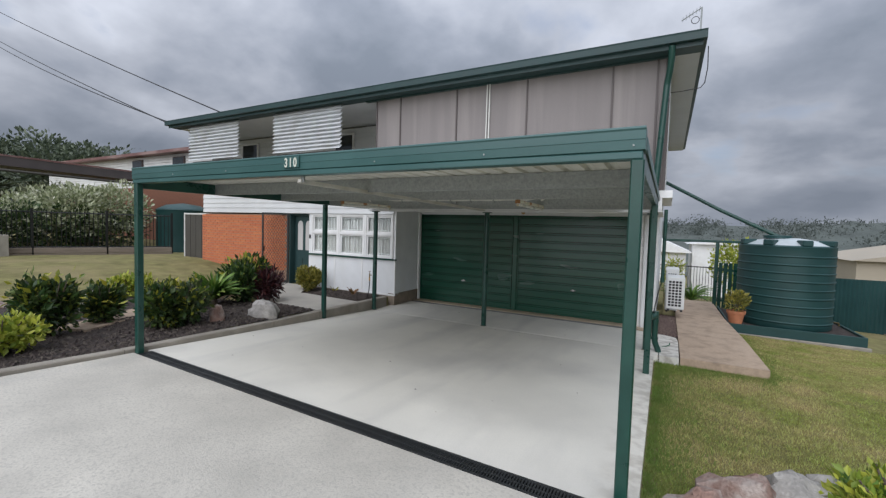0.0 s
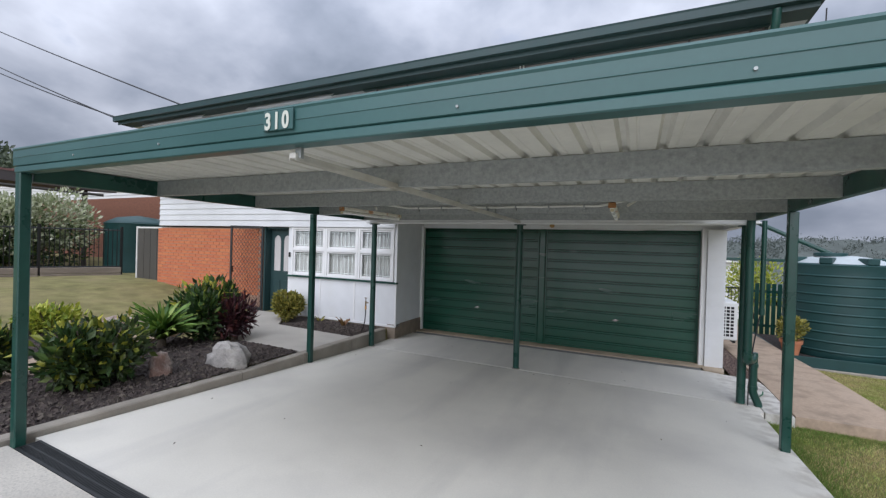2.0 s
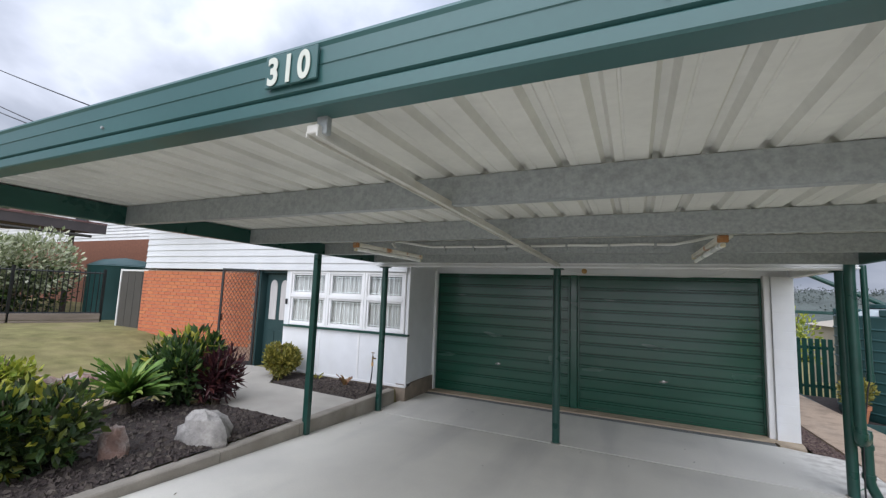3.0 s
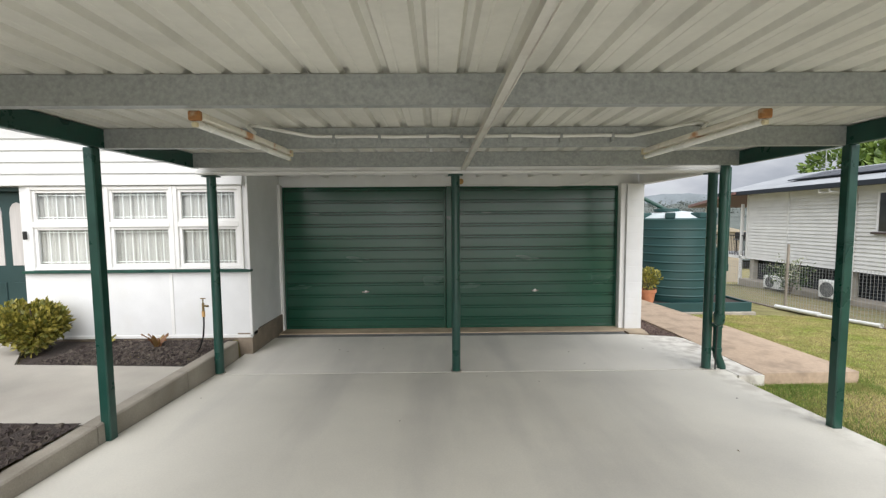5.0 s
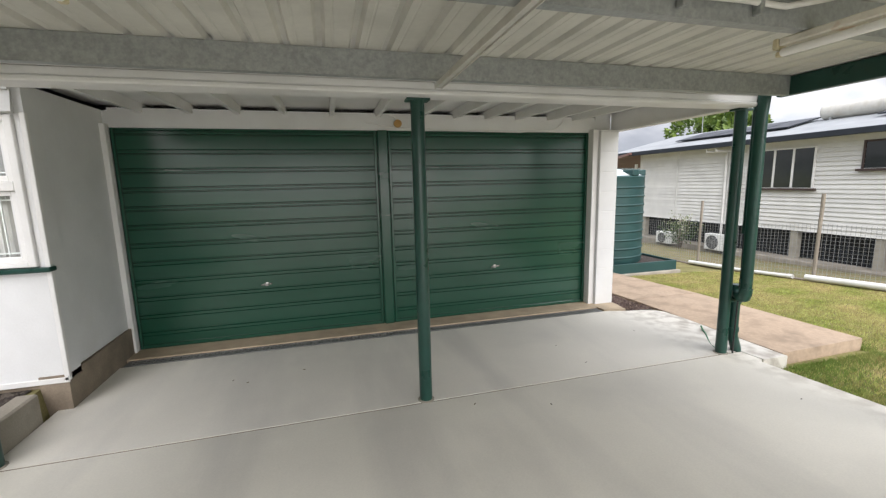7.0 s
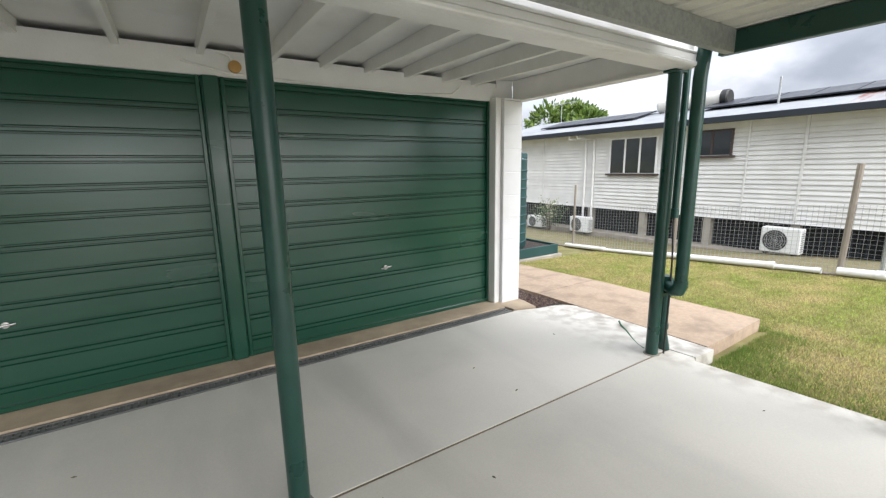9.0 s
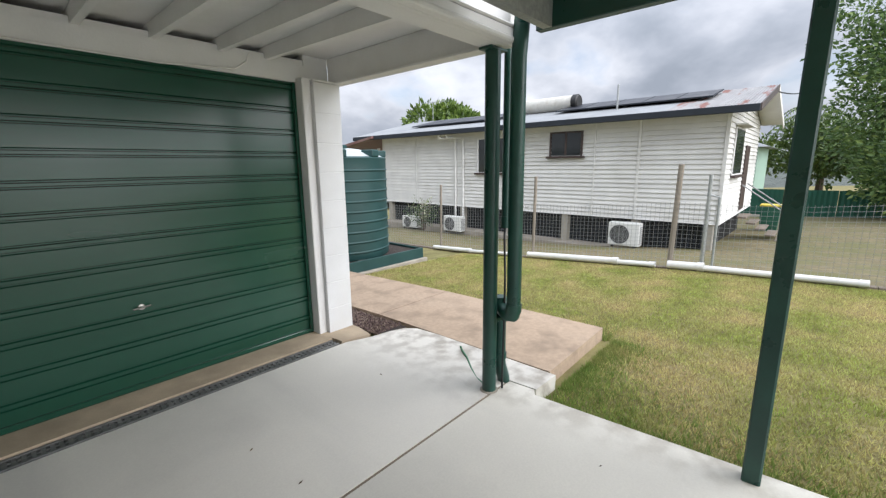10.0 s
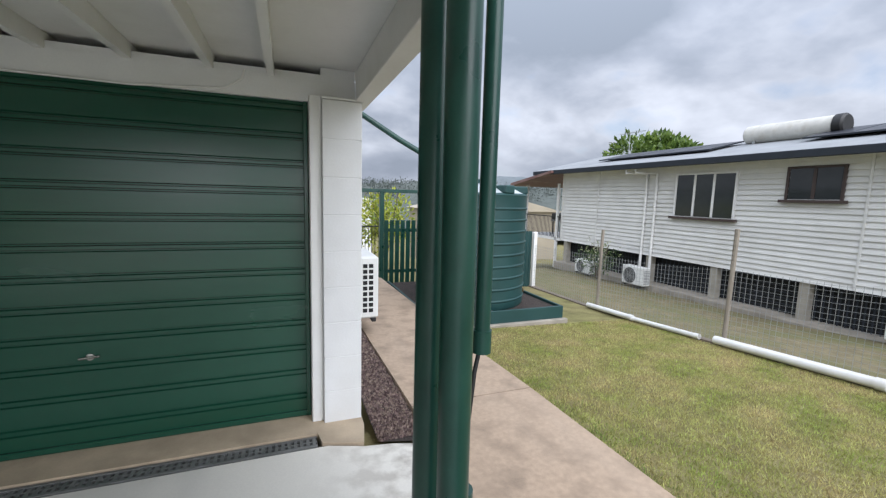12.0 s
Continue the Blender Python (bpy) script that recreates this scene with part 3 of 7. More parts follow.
paving("terrace", [(-6.172, 6.02), (-6.172, 7.30), (-8.1, 7.42), (-8.9, 8.4), (-10.2, 8.4), (-9.4, 7.2), (-8.3, 6.25), (-7.2, 6.02)], lambda y: -0.2, 0.2, M_TERR, "pale concrete entry terrace to the front door", "terrace")
paving("stepping_path", [(-8.1, 2.6), (-7.6, 2.8), (-8.2, 4.4), (-9.3, 6.9), (-9.9, 6.9), (-8.9, 4.2)], lambda y: -0.15, 0.25, M_PATH, "pinkish concrete side path through the garden", "path")

# ---- carport ----
ROOF_Z = 2.083
carport = thing("carport", (-3.05, 5.2, -0.4), "green steel carport with a flat ribbed metal roof", "carport")


def square_post(x, y, top):
    gg = G()
    z = slab_z(y)
    gg.box(x - 0.039, x + 0.039, y - 0.039, y + 0.039, z - 0.02, top, 0.008)
    part("post", gg, M_GREEN, carport)


for px, py in ((-5.97, 2.742), (-0.163, 2.742), (-6.035, 6.11), (-0.15, 6.16)):
    square_post(px, py, 1.99 if py < 3 else 1.93)
# entrance gutter over the front beam
g = G()
prof = [(2.715, 2.040), (2.702, 2.046), (2.699, 2.105), (2.6955, 2.108), (2.699, 2.111), (2.70, 2.162), (2.694, 2.173), (2.70, 2.185), (2.715, 2.19), (2.725, 2.18), (2.725, 2.055), (2.83, 2.055), (2.83, 2.12), (2.838, 2.12), (2.838, 2.040)]
g.extrude(prof, "x", -6.04, -0.125)
g.box(-6.042, -6.036, 2.705, 2.83, 2.045, 2.175).box(-0.129, -0.123, 2.705, 2.83, 2.045, 2.175)
part("gutter", g, M_GUTTER, carport, "green steel gutter fascia")
g = G()
g.box(-6.03, -0.135, 2.704, 2.80, 1.99, 2.038, 0.006)
fb = part("front_beam", g, M_GUTTER, carport)
for i in range(1, 7):
    gg = G()
    x = -6.1 + i * 0.985
    gg.tube([(x, 2.702, 2.072), (x, 2.693, 2.072)], 0.006, 8)
    part("rivet", gg, M_GALV, fb)
for x in (-6.0, -0.165):
    g = G()
    g.box(x - 0.03, x + 0.03, 2.802, 7.42, 1.93, 2.075, 0.005)
    part("side_beam", g, M_GREEN, carport)
    g = G()
    s = -1 if x < -3 else 1
    g.box(x + s * 0.032, x + s * 0.045, 2.84, 7.42, 2.066, 2.146, 0.003)
    part("barge_flashing", g, M_GUTTER, carport)
for y in (3.79, 4.995, 6.18, 7.34):
    g = G()
    c = [(y + u, v + 0.018) for u, v in ((-0.025, 1.912), (0.03, 1.912), (0.03, 1.928), (0.027, 1.928), (0.027, 1.915), (-0.022, 1.915), (-0.022, 2.058), (0.03, 2.058), (0.03, 2.061), (-0.025, 2.061))]
    g.extrude(c, "x", -5.968, -0.197)
    part("purlin", g, M_GALV, carport)
# ribbed roof sheets
RIB = 0.1905
for i in range(8):
    g = G()
    x0 = -6.035 + i * 4 * RIB
    top = []
    count = 4 if i < 7 else 3
    for k in range(count):
        a = x0 + k * RIB
        top += [(a, ROOF_Z), (a + 0.056, ROOF_Z), (a + 0.073, ROOF_Z + 0.029), (a + 0.099, ROOF_Z + 0.029), (a + 0.116, ROOF_Z), (a + 0.148, ROOF_Z), (a + 0.152, ROOF_Z + 0.003), (a + 0.158, ROOF_Z + 0.003), (a + 0.162, ROOF_Z)]
    top += [(x0 + count * RIB, ROOF_Z)]
    g.extrude(top + [(x, z + 0.003) for x, z in reversed(top)], "y", 2.76, 7.51 if i < 7 else 7.42)
    part("roof_sheet", g, M_SHEET, carport)
# cross rail under the purlins
g = G()
m = Matrix.Translation((-3.115, 5.05, 1.918)) @ Matrix.Rotation(radians(0.45), 4, "Z") @ Matrix.Rotation(radians(-0.5), 4, "X")
g.box(-0.022, 0.022, -2.3, 2.33, -0.006, 0.022, 0.003, m=m).box(-0.022, -0.018, -2.3, 2.33, -0.016, 0.0, 0, m=m).box(0.018, 0.022, -2.3, 2.33, -0.016, 0.0, 0, m=m)
rail = part("cross_rail", g, M_CREAM, carport, "off-white painted steel rail")
for y in (2.79, 6.145):
    gg = G()
    gg.box(-3.15 if y > 4 else -3.10, -3.11 if y > 4 else -3.06, y - 0.02, y + 0.005, 1.935, 1.995, 0.003)
    part("bracket", gg, M_GALV, rail)


def batten_lamp(x, tilt):
    d = thing("fluorescent_batten", (x, 5.67, 1.92), "rusty bare fluorescent batten light with an unlit white tube", "light fitting", "carport battens")
    m = Matrix.Translation((x, 5.67, 1.893)) @ Matrix.Rotation(radians(tilt), 4, "Z")
    gg = G()
    gg.box(-0.03, 0.03, -0.6, 0.6, 0.0, 0.036, 0.006, m=m)
    b = part("body", gg, M_RUST, d, "cream painted body with orange rust")
    for y in (-0.615, 0.6):
        gg = G()
        gg.box(-0.032, 0.032, y, y + 0.03, -0.012, 0.037, 0.006, m=m)
        part("lamp_holder", gg, M_IVORY if y > 0 else M_RUSTY, d)
        gg = G()
        gg.box(-0.014, 0.014, y, y + 0.025, -0.045, -0.02, 0.005, m=m)
        part("tube_socket", gg, M_IVORY, d)
    gg = G()
    gg.tube([tuple(m @ Vector((0, -0.59, -0.026))), tuple(m @ Vector((0, 0.6, -0.026)))], 0.019, 12)
    part("tube", gg, M_TUBE, d, smooth=40)


batten_lamp(-4.625, -2.2)
batten_lamp(-1.705, 0.8)

# conduit along the third purlin
d = thing("electrical_conduit", (-3.05, 6.25, 1.99), "grey conduit clipped along the galvanised purlin", "conduit")
pts = [(-4.66, 5.80, 1.968), (-4.73, 5.85, 2.018), (-4.74, 5.93, 2.053), (-4.68, 6.01, 2.053), (-4.54, 6.08, 2.033), (-4.36, 6.125, 2.008)]
pts += [(-4.34 + 0.2 * k, 6.130, 2.003 + 0.003 * (k % 3)) for k in range(1, 13)]
pts += [(-1.90, 6.127, 2.003), (-1.74, 6.08, 2.028), (-1.60, 6.0, 2.053), (-1.51, 5.91, 2.058), (-1.51, 5.83, 2.028), (-1.59, 5.78, 1.968)]
g = G()
g.tube(pts, 0.013, 8)
part("pipe", g, M_GREYPIPE, d, smooth=60)
for x in (-4.2, -3.85, -3.48, -3.22, -2.85, -2.45, -2.05):
    gg = G()
    gg.box(x - 0.011, x + 0.011, 6.115, 6.154, 1.958, 2.023, 0.003)
    part("clip", gg, M_GALV, d)

# ---- house, lower storey ----


def wall_boxes(name, boxes, material, label):
    gg = G()
    for b in boxes:
        gg.box(*b)
    return solid(name, gg, material, label, "wall", kind="structure")


for nm, box, words in (("wall_garage_west", (-6.10, -5.905, 9.60, 9.80, -0.45, 2.06), "white painted garage wall end beside the return"), ("wall_garage_middle", (-3.285, -3.155, 9.66, 9.80, -0.43, 1.895), "white wall nib behind the door mullion"), ("wall_garage_east", (-0.40, -0.16, 9.60, 9.80, -0.43, 2.06), "white painted garage wall end behind the pier"), ("wall_garage_head", (-5.905, -0.40, 9.60, 9.80, 1.90, 2.048), "white painted head beam over the garage doors"), ("wall_plate", (-5.905, -0.40, 9.608, 9.80, 2.048, 2.09), "white painted wall plate under the joists"), ("wall_garage_corner", (-0.40, -0.165, 9.60, 9.80, 2.06, 2.137), "white painted wall corner above the pier")):
    wall_boxes(nm, [box], M_WALLW, words)
g = G()
g.box(-0.40, -0.145, 9.46, 9.598, -0.43, 1.90, 0.012)
pier = solid("wall_pier", g, M_WALLW, "white painted block pier beside the garage door", "wall", kind="structure")
for i in range(9):
    g = G()
    g.box(-0.403, -0.135, 9.457, 9.599, -0.43 + i * 0.259, -0.43 + i * 0.259 + 0.2565, 0.0035)
    part("block", g, M_WALLW, pier)
g = G()
g.box(-0.41, -0.12, 9.45, 9.6, 1.902, 1.92, 0.004)
part("cap", g, M_WALLW, pier)
g = G()
g.box(-0.485, -0.404, 9.50, 9.66, -0.43, 1.93, 0.006)
solid("trim_jamb_1", g, M_WHITE, "white timber door jamb with scuffed edges", "door jamb", kind="structure")
g = G()
g.box(-5.985, -5.905, 9.52, 9.66, -0.43, 1.93, 0.006)
solid("trim_jamb_2", g, M_WHITE, "white timber door jamb", "door jamb", kind="structure")
wall_boxes("wall_side_return", [(-6.10, -5.95, 8.44, 9.6, -0.14, 2.06)], M_WALLW, "white painted return wall beside the garage door")
wall_boxes("plinth", [(-6.12, -5.925, 8.42, 9.6, -0.50, -0.142), (-8.9, -6.12, 8.44, 8.62, -0.50, -0.205)], M_PLINTH, "brown stained concrete plinth under the white walls")
wall_boxes("wall_house_side", [(-0.36, -0.15, 9.80, 16.0, -0.62, 4.4)], M_WALLW, "white painted side wall of the house")
wall_boxes("wall_house_back", [(-13.75, -0.36, 15.8, 16.0, -0.6, 4.4), (-13.75, -13.7, 8.63, 15.8, -0.4, 4.4)], M_BOARD, "white rear and far side walls of the house")


def roller_door(x0, x1, handle_x):
    d = thing("roller_door", ((x0 + x1) / 2, 9.64, -0.43), "closed glossy dark green steel roller garage door", "garage door", "garage doors")
    rib, z = [], -0.41
    pitch = 0.1915
    while z < 1.89:
        for dz, dy in ((0, 0), (0.128, 0.0), (0.134, 0.013), (0.141, 0.013), (0.147, -0.003), (0.166, -0.003), (0.172, 0.013), (0.179, 0.013), (0.186, 0.0)):
            if z + dz < 1.905:
                rib.append((9.63 + dy, z + dz))
        z += pitch
    rib.append((9.63, 1.905))
    gg = G()
    gg.extrude(rib + [(y + 0.004, zz) for y, zz in reversed(rib)], "x", x0, x1)
    c = part("curtain", gg, M_DOOR, d)
    gg = G()
    gg.box(x0, x1, 9.605, 9.64, -0.411, -0.37, 0.006)
    part("bottom_rail", gg, M_DOOR, d)
    for s, x in ((1, x0), (-1, x1)):
        gg = G()
        gg.box(x, x + s * 0.03, 9.60, 9.625, -0.41, 1.898, 0.004)
        part("guide", gg, M_DOOR, d)
    gg = G()
    gg.lathe([(0.0, 0), (0.022, 0), (0.022, 0.012), (0.0, 0.014)], 0, 0, 14)
    gg.v = [(handle_x + a, 9.628 - c2, 0.198 + b) for a, b, c2 in gg.v]
    gg.tube([(handle_x - 0.055, 9.606, 0.193), (handle_x + 0.055, 9.606, 0.203)], 0.008, 8)
    part("lock_handle", gg, M_CHROME, d, "small chrome lock handle", smooth=40)


roller_door(-5.90, -3.289, -4.594)
roller_door(-3.151, -0.49, -1.822)
g = G()
g.box(-3.285, -3.155, 9.60, 9.658, -0.41, 1.898, 0.006)
g.box(-3.275, -3.165, 9.58, 9.60, -0.41, 1.90, 0.006)
solid("trim_mullion", g, M_DOOR, "dark green steel mullion between the garage doors", "door frame", kind="structure")

# verandah floor over the apron: joists, ceiling lining, edge beam
g = G()
g.box(-6.08, 0.06, 7.626, 9.85, 2.14, 2.26)
solid("ceiling_verandah", g, M_WHITE, "white lining above the exposed joists", "ceiling", kind="structure")
for right in (-0.70, -1.06, -1.50, -1.91, -2.32, -2.745, -3.24, -3.745, -4.25, -4.70, -5.15, -5.6):
    x = right - 0.045
    g = G()
    g.add([(x, 7.76, 2.0), (x + 0.045, 7.76, 2.0), (x + 0.045, 7.76, 2.138), (x, 7.76, 2.138), (x, 9.85, 2.05), (x + 0.045, 9.85, 2.05), (x + 0.045, 9.85, 2.138), (x, 9.85, 2.138)],
          [(0, 1, 2, 3), (7, 6, 5, 4), (0, 4, 5, 1), (1, 5, 6, 2), (3, 2, 6, 7), (4, 0, 3, 7)])
    solid("floor_joist", g, M_WHITE, "white painted timber floor joist under the verandah", "joist", group="verandah joists", kind="structure")
g = G()
g.box(-0.16, -0.085, 7.63, 9.60, 1.925, 2.138, 0.006).box(-0.18, -0.07, 7.63, 9.9, 1.905, 1.926, 0.004)
solid("trim_end_joist", g, M_WHITE, "white boxed end beam of the verandah", "beam", kind="structure")
g = G()
g.box(-6.08, -0.2, 7.585, 7.62, 1.885, 2.21, 0.004).box(-6.08, -0.2, 7.621, 7.755, 1.887, 2.06, 0.004).box(-6.08, -0.2, 7.53, 7.583, 1.883, 1.915, 0.008).box(-6.08, -0.2, 7.548, 7.583, 1.917, 1.968, 0.006).box(-6.08, -0.2, 7.54, 7.583, 1.97, 1.988, 0.008)
solid("trim_edge_beam", g, M_WHITE, "white painted edge beam across the pipe posts", "beam", kind="structure")
# strip behind the joist ends, with the gap's shade put in its colour
g = G()
g.box(-5.9, -0.3, 9.83, 9.848, 2.04, 2.137)
solid("wall_void", g, M_DARK, "near-black strip painting the shade above the garage wall plate", "gap", kind="structure")


def pipe_post(x, y, label):
    d = thing("pipe_post", (x, y, slab_z(y)), label, "post", "verandah posts")
    gg = G()
    z = slab_z(y)
    gg.tube([(x, y, z - 0.02), (x, y, 1.87)], 0.05, 20)
    part("pipe", gg, M_GREEN, d, smooth=40)
    gg = G()
    gg.box(x - 0.085, x + 0.085, y - 0.05, y + 0.05, 1.868, 1.884, 0.002)
    part("head_plate", gg, M_GREEN, d)
    gg = G()
    gg.lathe([(0.07, z - 0.01), (0.066, z + 0.003), (0.04, z + 0.01)], x, y, 14)
    part("grout_collar", gg, M_KERB, d)
    return d


pipe_post(-6.0, 7.71, "round green steel pipe post at the garden corner")
pipe_post(-3.202, 7.71, "round green steel pipe post in mid span")
pipe_post(-0.215, 7.70, "round green steel pipe post beside the downpipes")

# window wall and entry
for nm, box, words in (("wall_bay_base", (-8.9, -5.925, 8.43, 8.6, -0.19, 0.685), "white sheeted wall under the front windows"), ("wall_bay_head", (-8.9, -5.925, 8.43, 8.6, 1.83, 2.1), "white painted wall strip over the front windows"), ("wall_bay_west", (-8.9, -8.785, 8.43, 8.6, 0.685, 1.83), "white painted wall end beside the front windows"), ("wall_bay_east", (-5.99, -5.925, 8.43, 8.6, 0.685, 1.83), "white painted wall end beside the front windows"), ("wall_brick_head", (-9.78, -8.9, 8.55, 8.72, 1.83, 2.1), "white painted wall strip above the brick")):
    wall_boxes(nm, [box], M_WALLW, words)
g = G()
for x in (-7.95, -7.0):
    g.box(x, x + 0.045, 8.42, 8.43, -0.19, 0.68, 0.003)
g.box(-8.9, -5.92, 8.415, 8.43, -0.205, -0.16, 0.004).box(-5.95, -5.915, 8.415, 8.45, -0.19, 1.85, 0.004)
solid("trim_cover_strips", g, M_WHITE, "white cover strips over the wall sheet joints", "trim", kind="structure")
g = G()
g.box(-8.9, -5.9, 8.375, 8.46, 0.69, 0.725, 0.006)
solid("trim_sill", g, M_GREEN, "dark green painted sill strip below the windows", "sill", kind="structure")


def casement(x0, x1):
    d = thing("window", ((x0 + x1) / 2, 8.46, 0.73), "white timber double window with net curtains and security bars", "window", "front windows", "structure")
    z0, zm, z1 = 0.73, 1.33, 1.83
    gg = G()
    gg.box(x0, x0 + 0.05, 8.40, 8.52, z0, z1, 0.005).box(x1 - 0.05, x1, 8.40, 8.52, z0, z1, 0.005).box(x0 + 0.05, x1 - 0.05, 8.405, 8.52, z1 - 0.045, z1, 0.005).box(x0 + 0.05, x1 - 0.05, 8.405, 8.52, z0, z0 + 0.04, 0.005).box(x0 + 0.05, x1 - 0.05, 8.40, 8.52, zm - 0.035, zm + 0.035, 0.005)
    part("window_frame", gg, M_WHITE, d)
    for a, b in ((z0 + 0.04, zm - 0.035), (zm + 0.035, z1 - 0.045)):
        gg = G()
        xa, xb = x0 + 0.05, x1 - 0.05
        gg.box(xa, xa + 0.04, 8.425, 8.46, a, b, 0.004).box(xb - 0.04, xb, 8.425, 8.46, a, b, 0.004).box(xa + 0.04, xb - 0.04, 8.427, 8.46, b - 0.035, b, 0.004).box(xa + 0.04, xb - 0.04, 8.427, 8.46, a, a + 0.04, 0.004)
        s = part("sash", gg, M_WHITE, d)
        gg = G()
        gg.box(xa + 0.03, xb - 0.03, 8.448, 8.452, a + 0.03, b - 0.03)
        p = part("pane", gg, M_GLASS, s)
        p.visible_shadow = False
        n = 7
        gg = G()
        for k in range(1, n):
            xx = xa + 0.04 + (xb - xa - 0.08) * k / n
            gg.box(xx - 0.004, xx + 0.004, 8.472, 8.480, a + 0.03, b - 0.03)
        gg.box(xa + 0.03, xb - 0.03, 8.47, 8.482, a + 0.06, a + 0.07).box(xa + 0.03, xb - 0.03, 8.47, 8.482, b - 0.07, b - 0.06)
        part("security_bars", gg, M_WHITE, d)
    gg = G()
    n = 60
    wave = [(x0 + 0.05 + (x1 - x0 - 0.1) * k / n, 8.52 + 0.016 * math.sin(k * 1.1 + x0) + 0.008 * math.sin(k * 2.7)) for k in range(n + 1)]
    gg.extrude(wave, "z", 0.76, 1.80, closed=False)
    part("curtain", gg, M_CURTAIN, d, "grey net curtain in soft folds", smooth=60)


for a, b in ((-8.785, -7.787), (-7.782, -6.892), (-6.887, -5.992)):
    casement(a, b)
# no room is built; a near-black panel paints its darkness
wall_boxes("wall_room_back", [(-8.9, -5.96, 8.85, 8.9, 0.5, 2.0)], M_DARK, "near-black panel painting the unlit room behind the curtains")

# front door in its frame
d = thing("door_1", (-9.28, 8.62, -0.22), "dark green panelled front door with arched glass lights", "door", kind="structure")
g = G()
g.box(-9.72, -9.67, 8.44, 8.7, -0.22, 1.83, 0.005).box(-8.95, -8.90, 8.5, 8.7, -0.22, 1.83, 0.005).box(-9.67, -8.95, 8.5, 8.7, 1.78, 1.83, 0.005)
part("door_frame", g, M_ROOF, d)
g = G()
g.box(-9.665, -8.955, 8.62, 8.66, -0.2, 1.775, 0.004)
leaf = part("door_leaf", g, M_ROOF, d)
for cx in (-9.44, -9.13):
    g = G()
    arch = [(cx - 0.1, 0.78), (cx + 0.1, 0.78), (cx + 0.1, 1.5)] + [(cx + 0.1 * math.cos(a), 1.5 + 0.14 * math.sin(a)) for a in (0.5, 1.0, 1.57, 2.14, 2.64)] + [(cx - 0.1, 1.5)]
    g.extrude(arch, "y", 8.610, 8.622)
    part("door_light", g, M_CURTAIN, leaf, "pale curtained arched glass")
    g = G()
    g.box(cx - 0.1, cx + 0.1, 8.605, 8.62, -0.05, 0.55, 0.01)
    part("door_panel", g, M_ROOF, leaf)

# open security screen door
hx, hy, ex, ey = -9.715, 8.42, -10.48, 8.10
ang = math.atan2(ey - hy, ex - hx)
d = thing("screen_door", (hx, hy, -0.2), "open dark framed security screen door with diamond grille", "screen door")
m = Matrix.Translation((hx, hy, 0)) @ Matrix.Rotation(ang, 4, "Z")
g = G()
g.box(0, 0.05, -0.015, 0.015, -0.2, 1.85, 0.004, m=m).box(0.77, 0.82, -0.015, 0.015, -0.2, 1.85, 0.004, m=m).box(0.05, 0.77, -0.015, 0.015, 1.80, 1.85, 0.004, m=m).box(0.05, 0.77, -0.015, 0.015, -0.2, -0.12, 0.004, m=m)
part("door_frame", g, M_BLACKFENCE, d)
g = G()
for k in range(-16, 20):
    for s in (1, -1):
        x0, z0 = 0.0, -0.12 + k * 0.12 if s > 0 else -0.12 + k * 0.12 + 1.0
        x1, z1 = 0.82, z0 + s * 1.2
        p, q = Vector((0.05, 0, z0)), Vector((0.77, 0, z0 + s * 1.05))
        dv = q - p
        lo, hi = sorted(((-0.12 - p.z) / dv.z, (1.8 - p.z) / dv.z))
        lo, hi = max(0, lo), min(1, hi)
        if hi - lo > 0.03:
            g.tube([tuple(m @ (p + dv * lo)), tuple(m @ (p + dv * hi))], 0.006, 4, False)
part("diamond_grille", g, M_GRILLE, d, "brown diamond mesh grille", kind="stuff")
g = G()
g.box(0.755, 0.80, -0.05, 0.05, 0.72, 0.86, 0.005, m=m)
part("door_handle", g, M_BLACK, d)

# brick wall of the entry side
wall_brick = wall_boxes("wall_brick", [(-13.75, -9.72, 8.44, 8.63, -0.4, 1.80)], M_MORTAR, "orange face brick lower wall in stretcher bond")

# weatherboard skirt above brick and windows
wall_skirt = wall_boxes("wall_upper_left", [(-13.75, -5.98, 8.40, 8.62, 1.84, 2.9), (-13.75, -5.98, 8.62, 9.5, 2.8, 2.9), (-13.75, -5.98, 9.50, 9.65, 2.9, 4.40)], M_BOARD, "white weatherboard wall of the upper storey")

# ---- house, upper storey ----
g = G()
g.box(-5.97, -0.06, 7.70, 7.74, 2.262, 4.40)
solid("wall_enclosure", g, M_BLINDRAIL, "grey lined wall behind the verandah blinds", "wall", kind="structure")
wall_boxes("wall_enclosure_end", [(-5.97, -5.93, 7.741, 9.6, 2.262, 4.40), (-0.1, -0.06, 7.741, 9.8, 2.262, 4.40)], M_BOARD, "white end walls of the enclosed verandah")
d = thing("verandah_blinds", (-3.05, 7.66, 2.3), "faded grey mesh blinds closing the upper verandah", "blind")
edges = [-5.99, -5.34, -3.94, -3.235, -2.45, -0.937, -0.25, -0.12]
for a, b in zip(edges, edges[1:]):
    gg = G()
    n = 24
    pr = [(a + 0.012 + (b - a - 0.024) * k / n, 7.668 + 0.007 * math.sin(k * 0.9 + a * 3) * noise.noise((k * 0.3, a, 0))) for k in range(n + 1)]
    gg.extrude(pr, "z", 2.28, 4.40, closed=False)
    part("blind", gg, M_BLIND, d, smooth=60)
for x in (-3.262, -3.208):
    gg = G()
    gg.box(x - 0.011, x + 0.011, 7.63, 7.664, 2.28, 4.40, 0.003)
    part("track", gg, M_GREYPIPE, d, "pale aluminium blind track")
for x in edges:
    gg = G()
    gg.box(x - 0.014, x + 0.014, 7.64, 7.70, 2.262, 4.40, 0.003)
    part("channel", gg, M_BLINDRAIL, d)
gg = G()
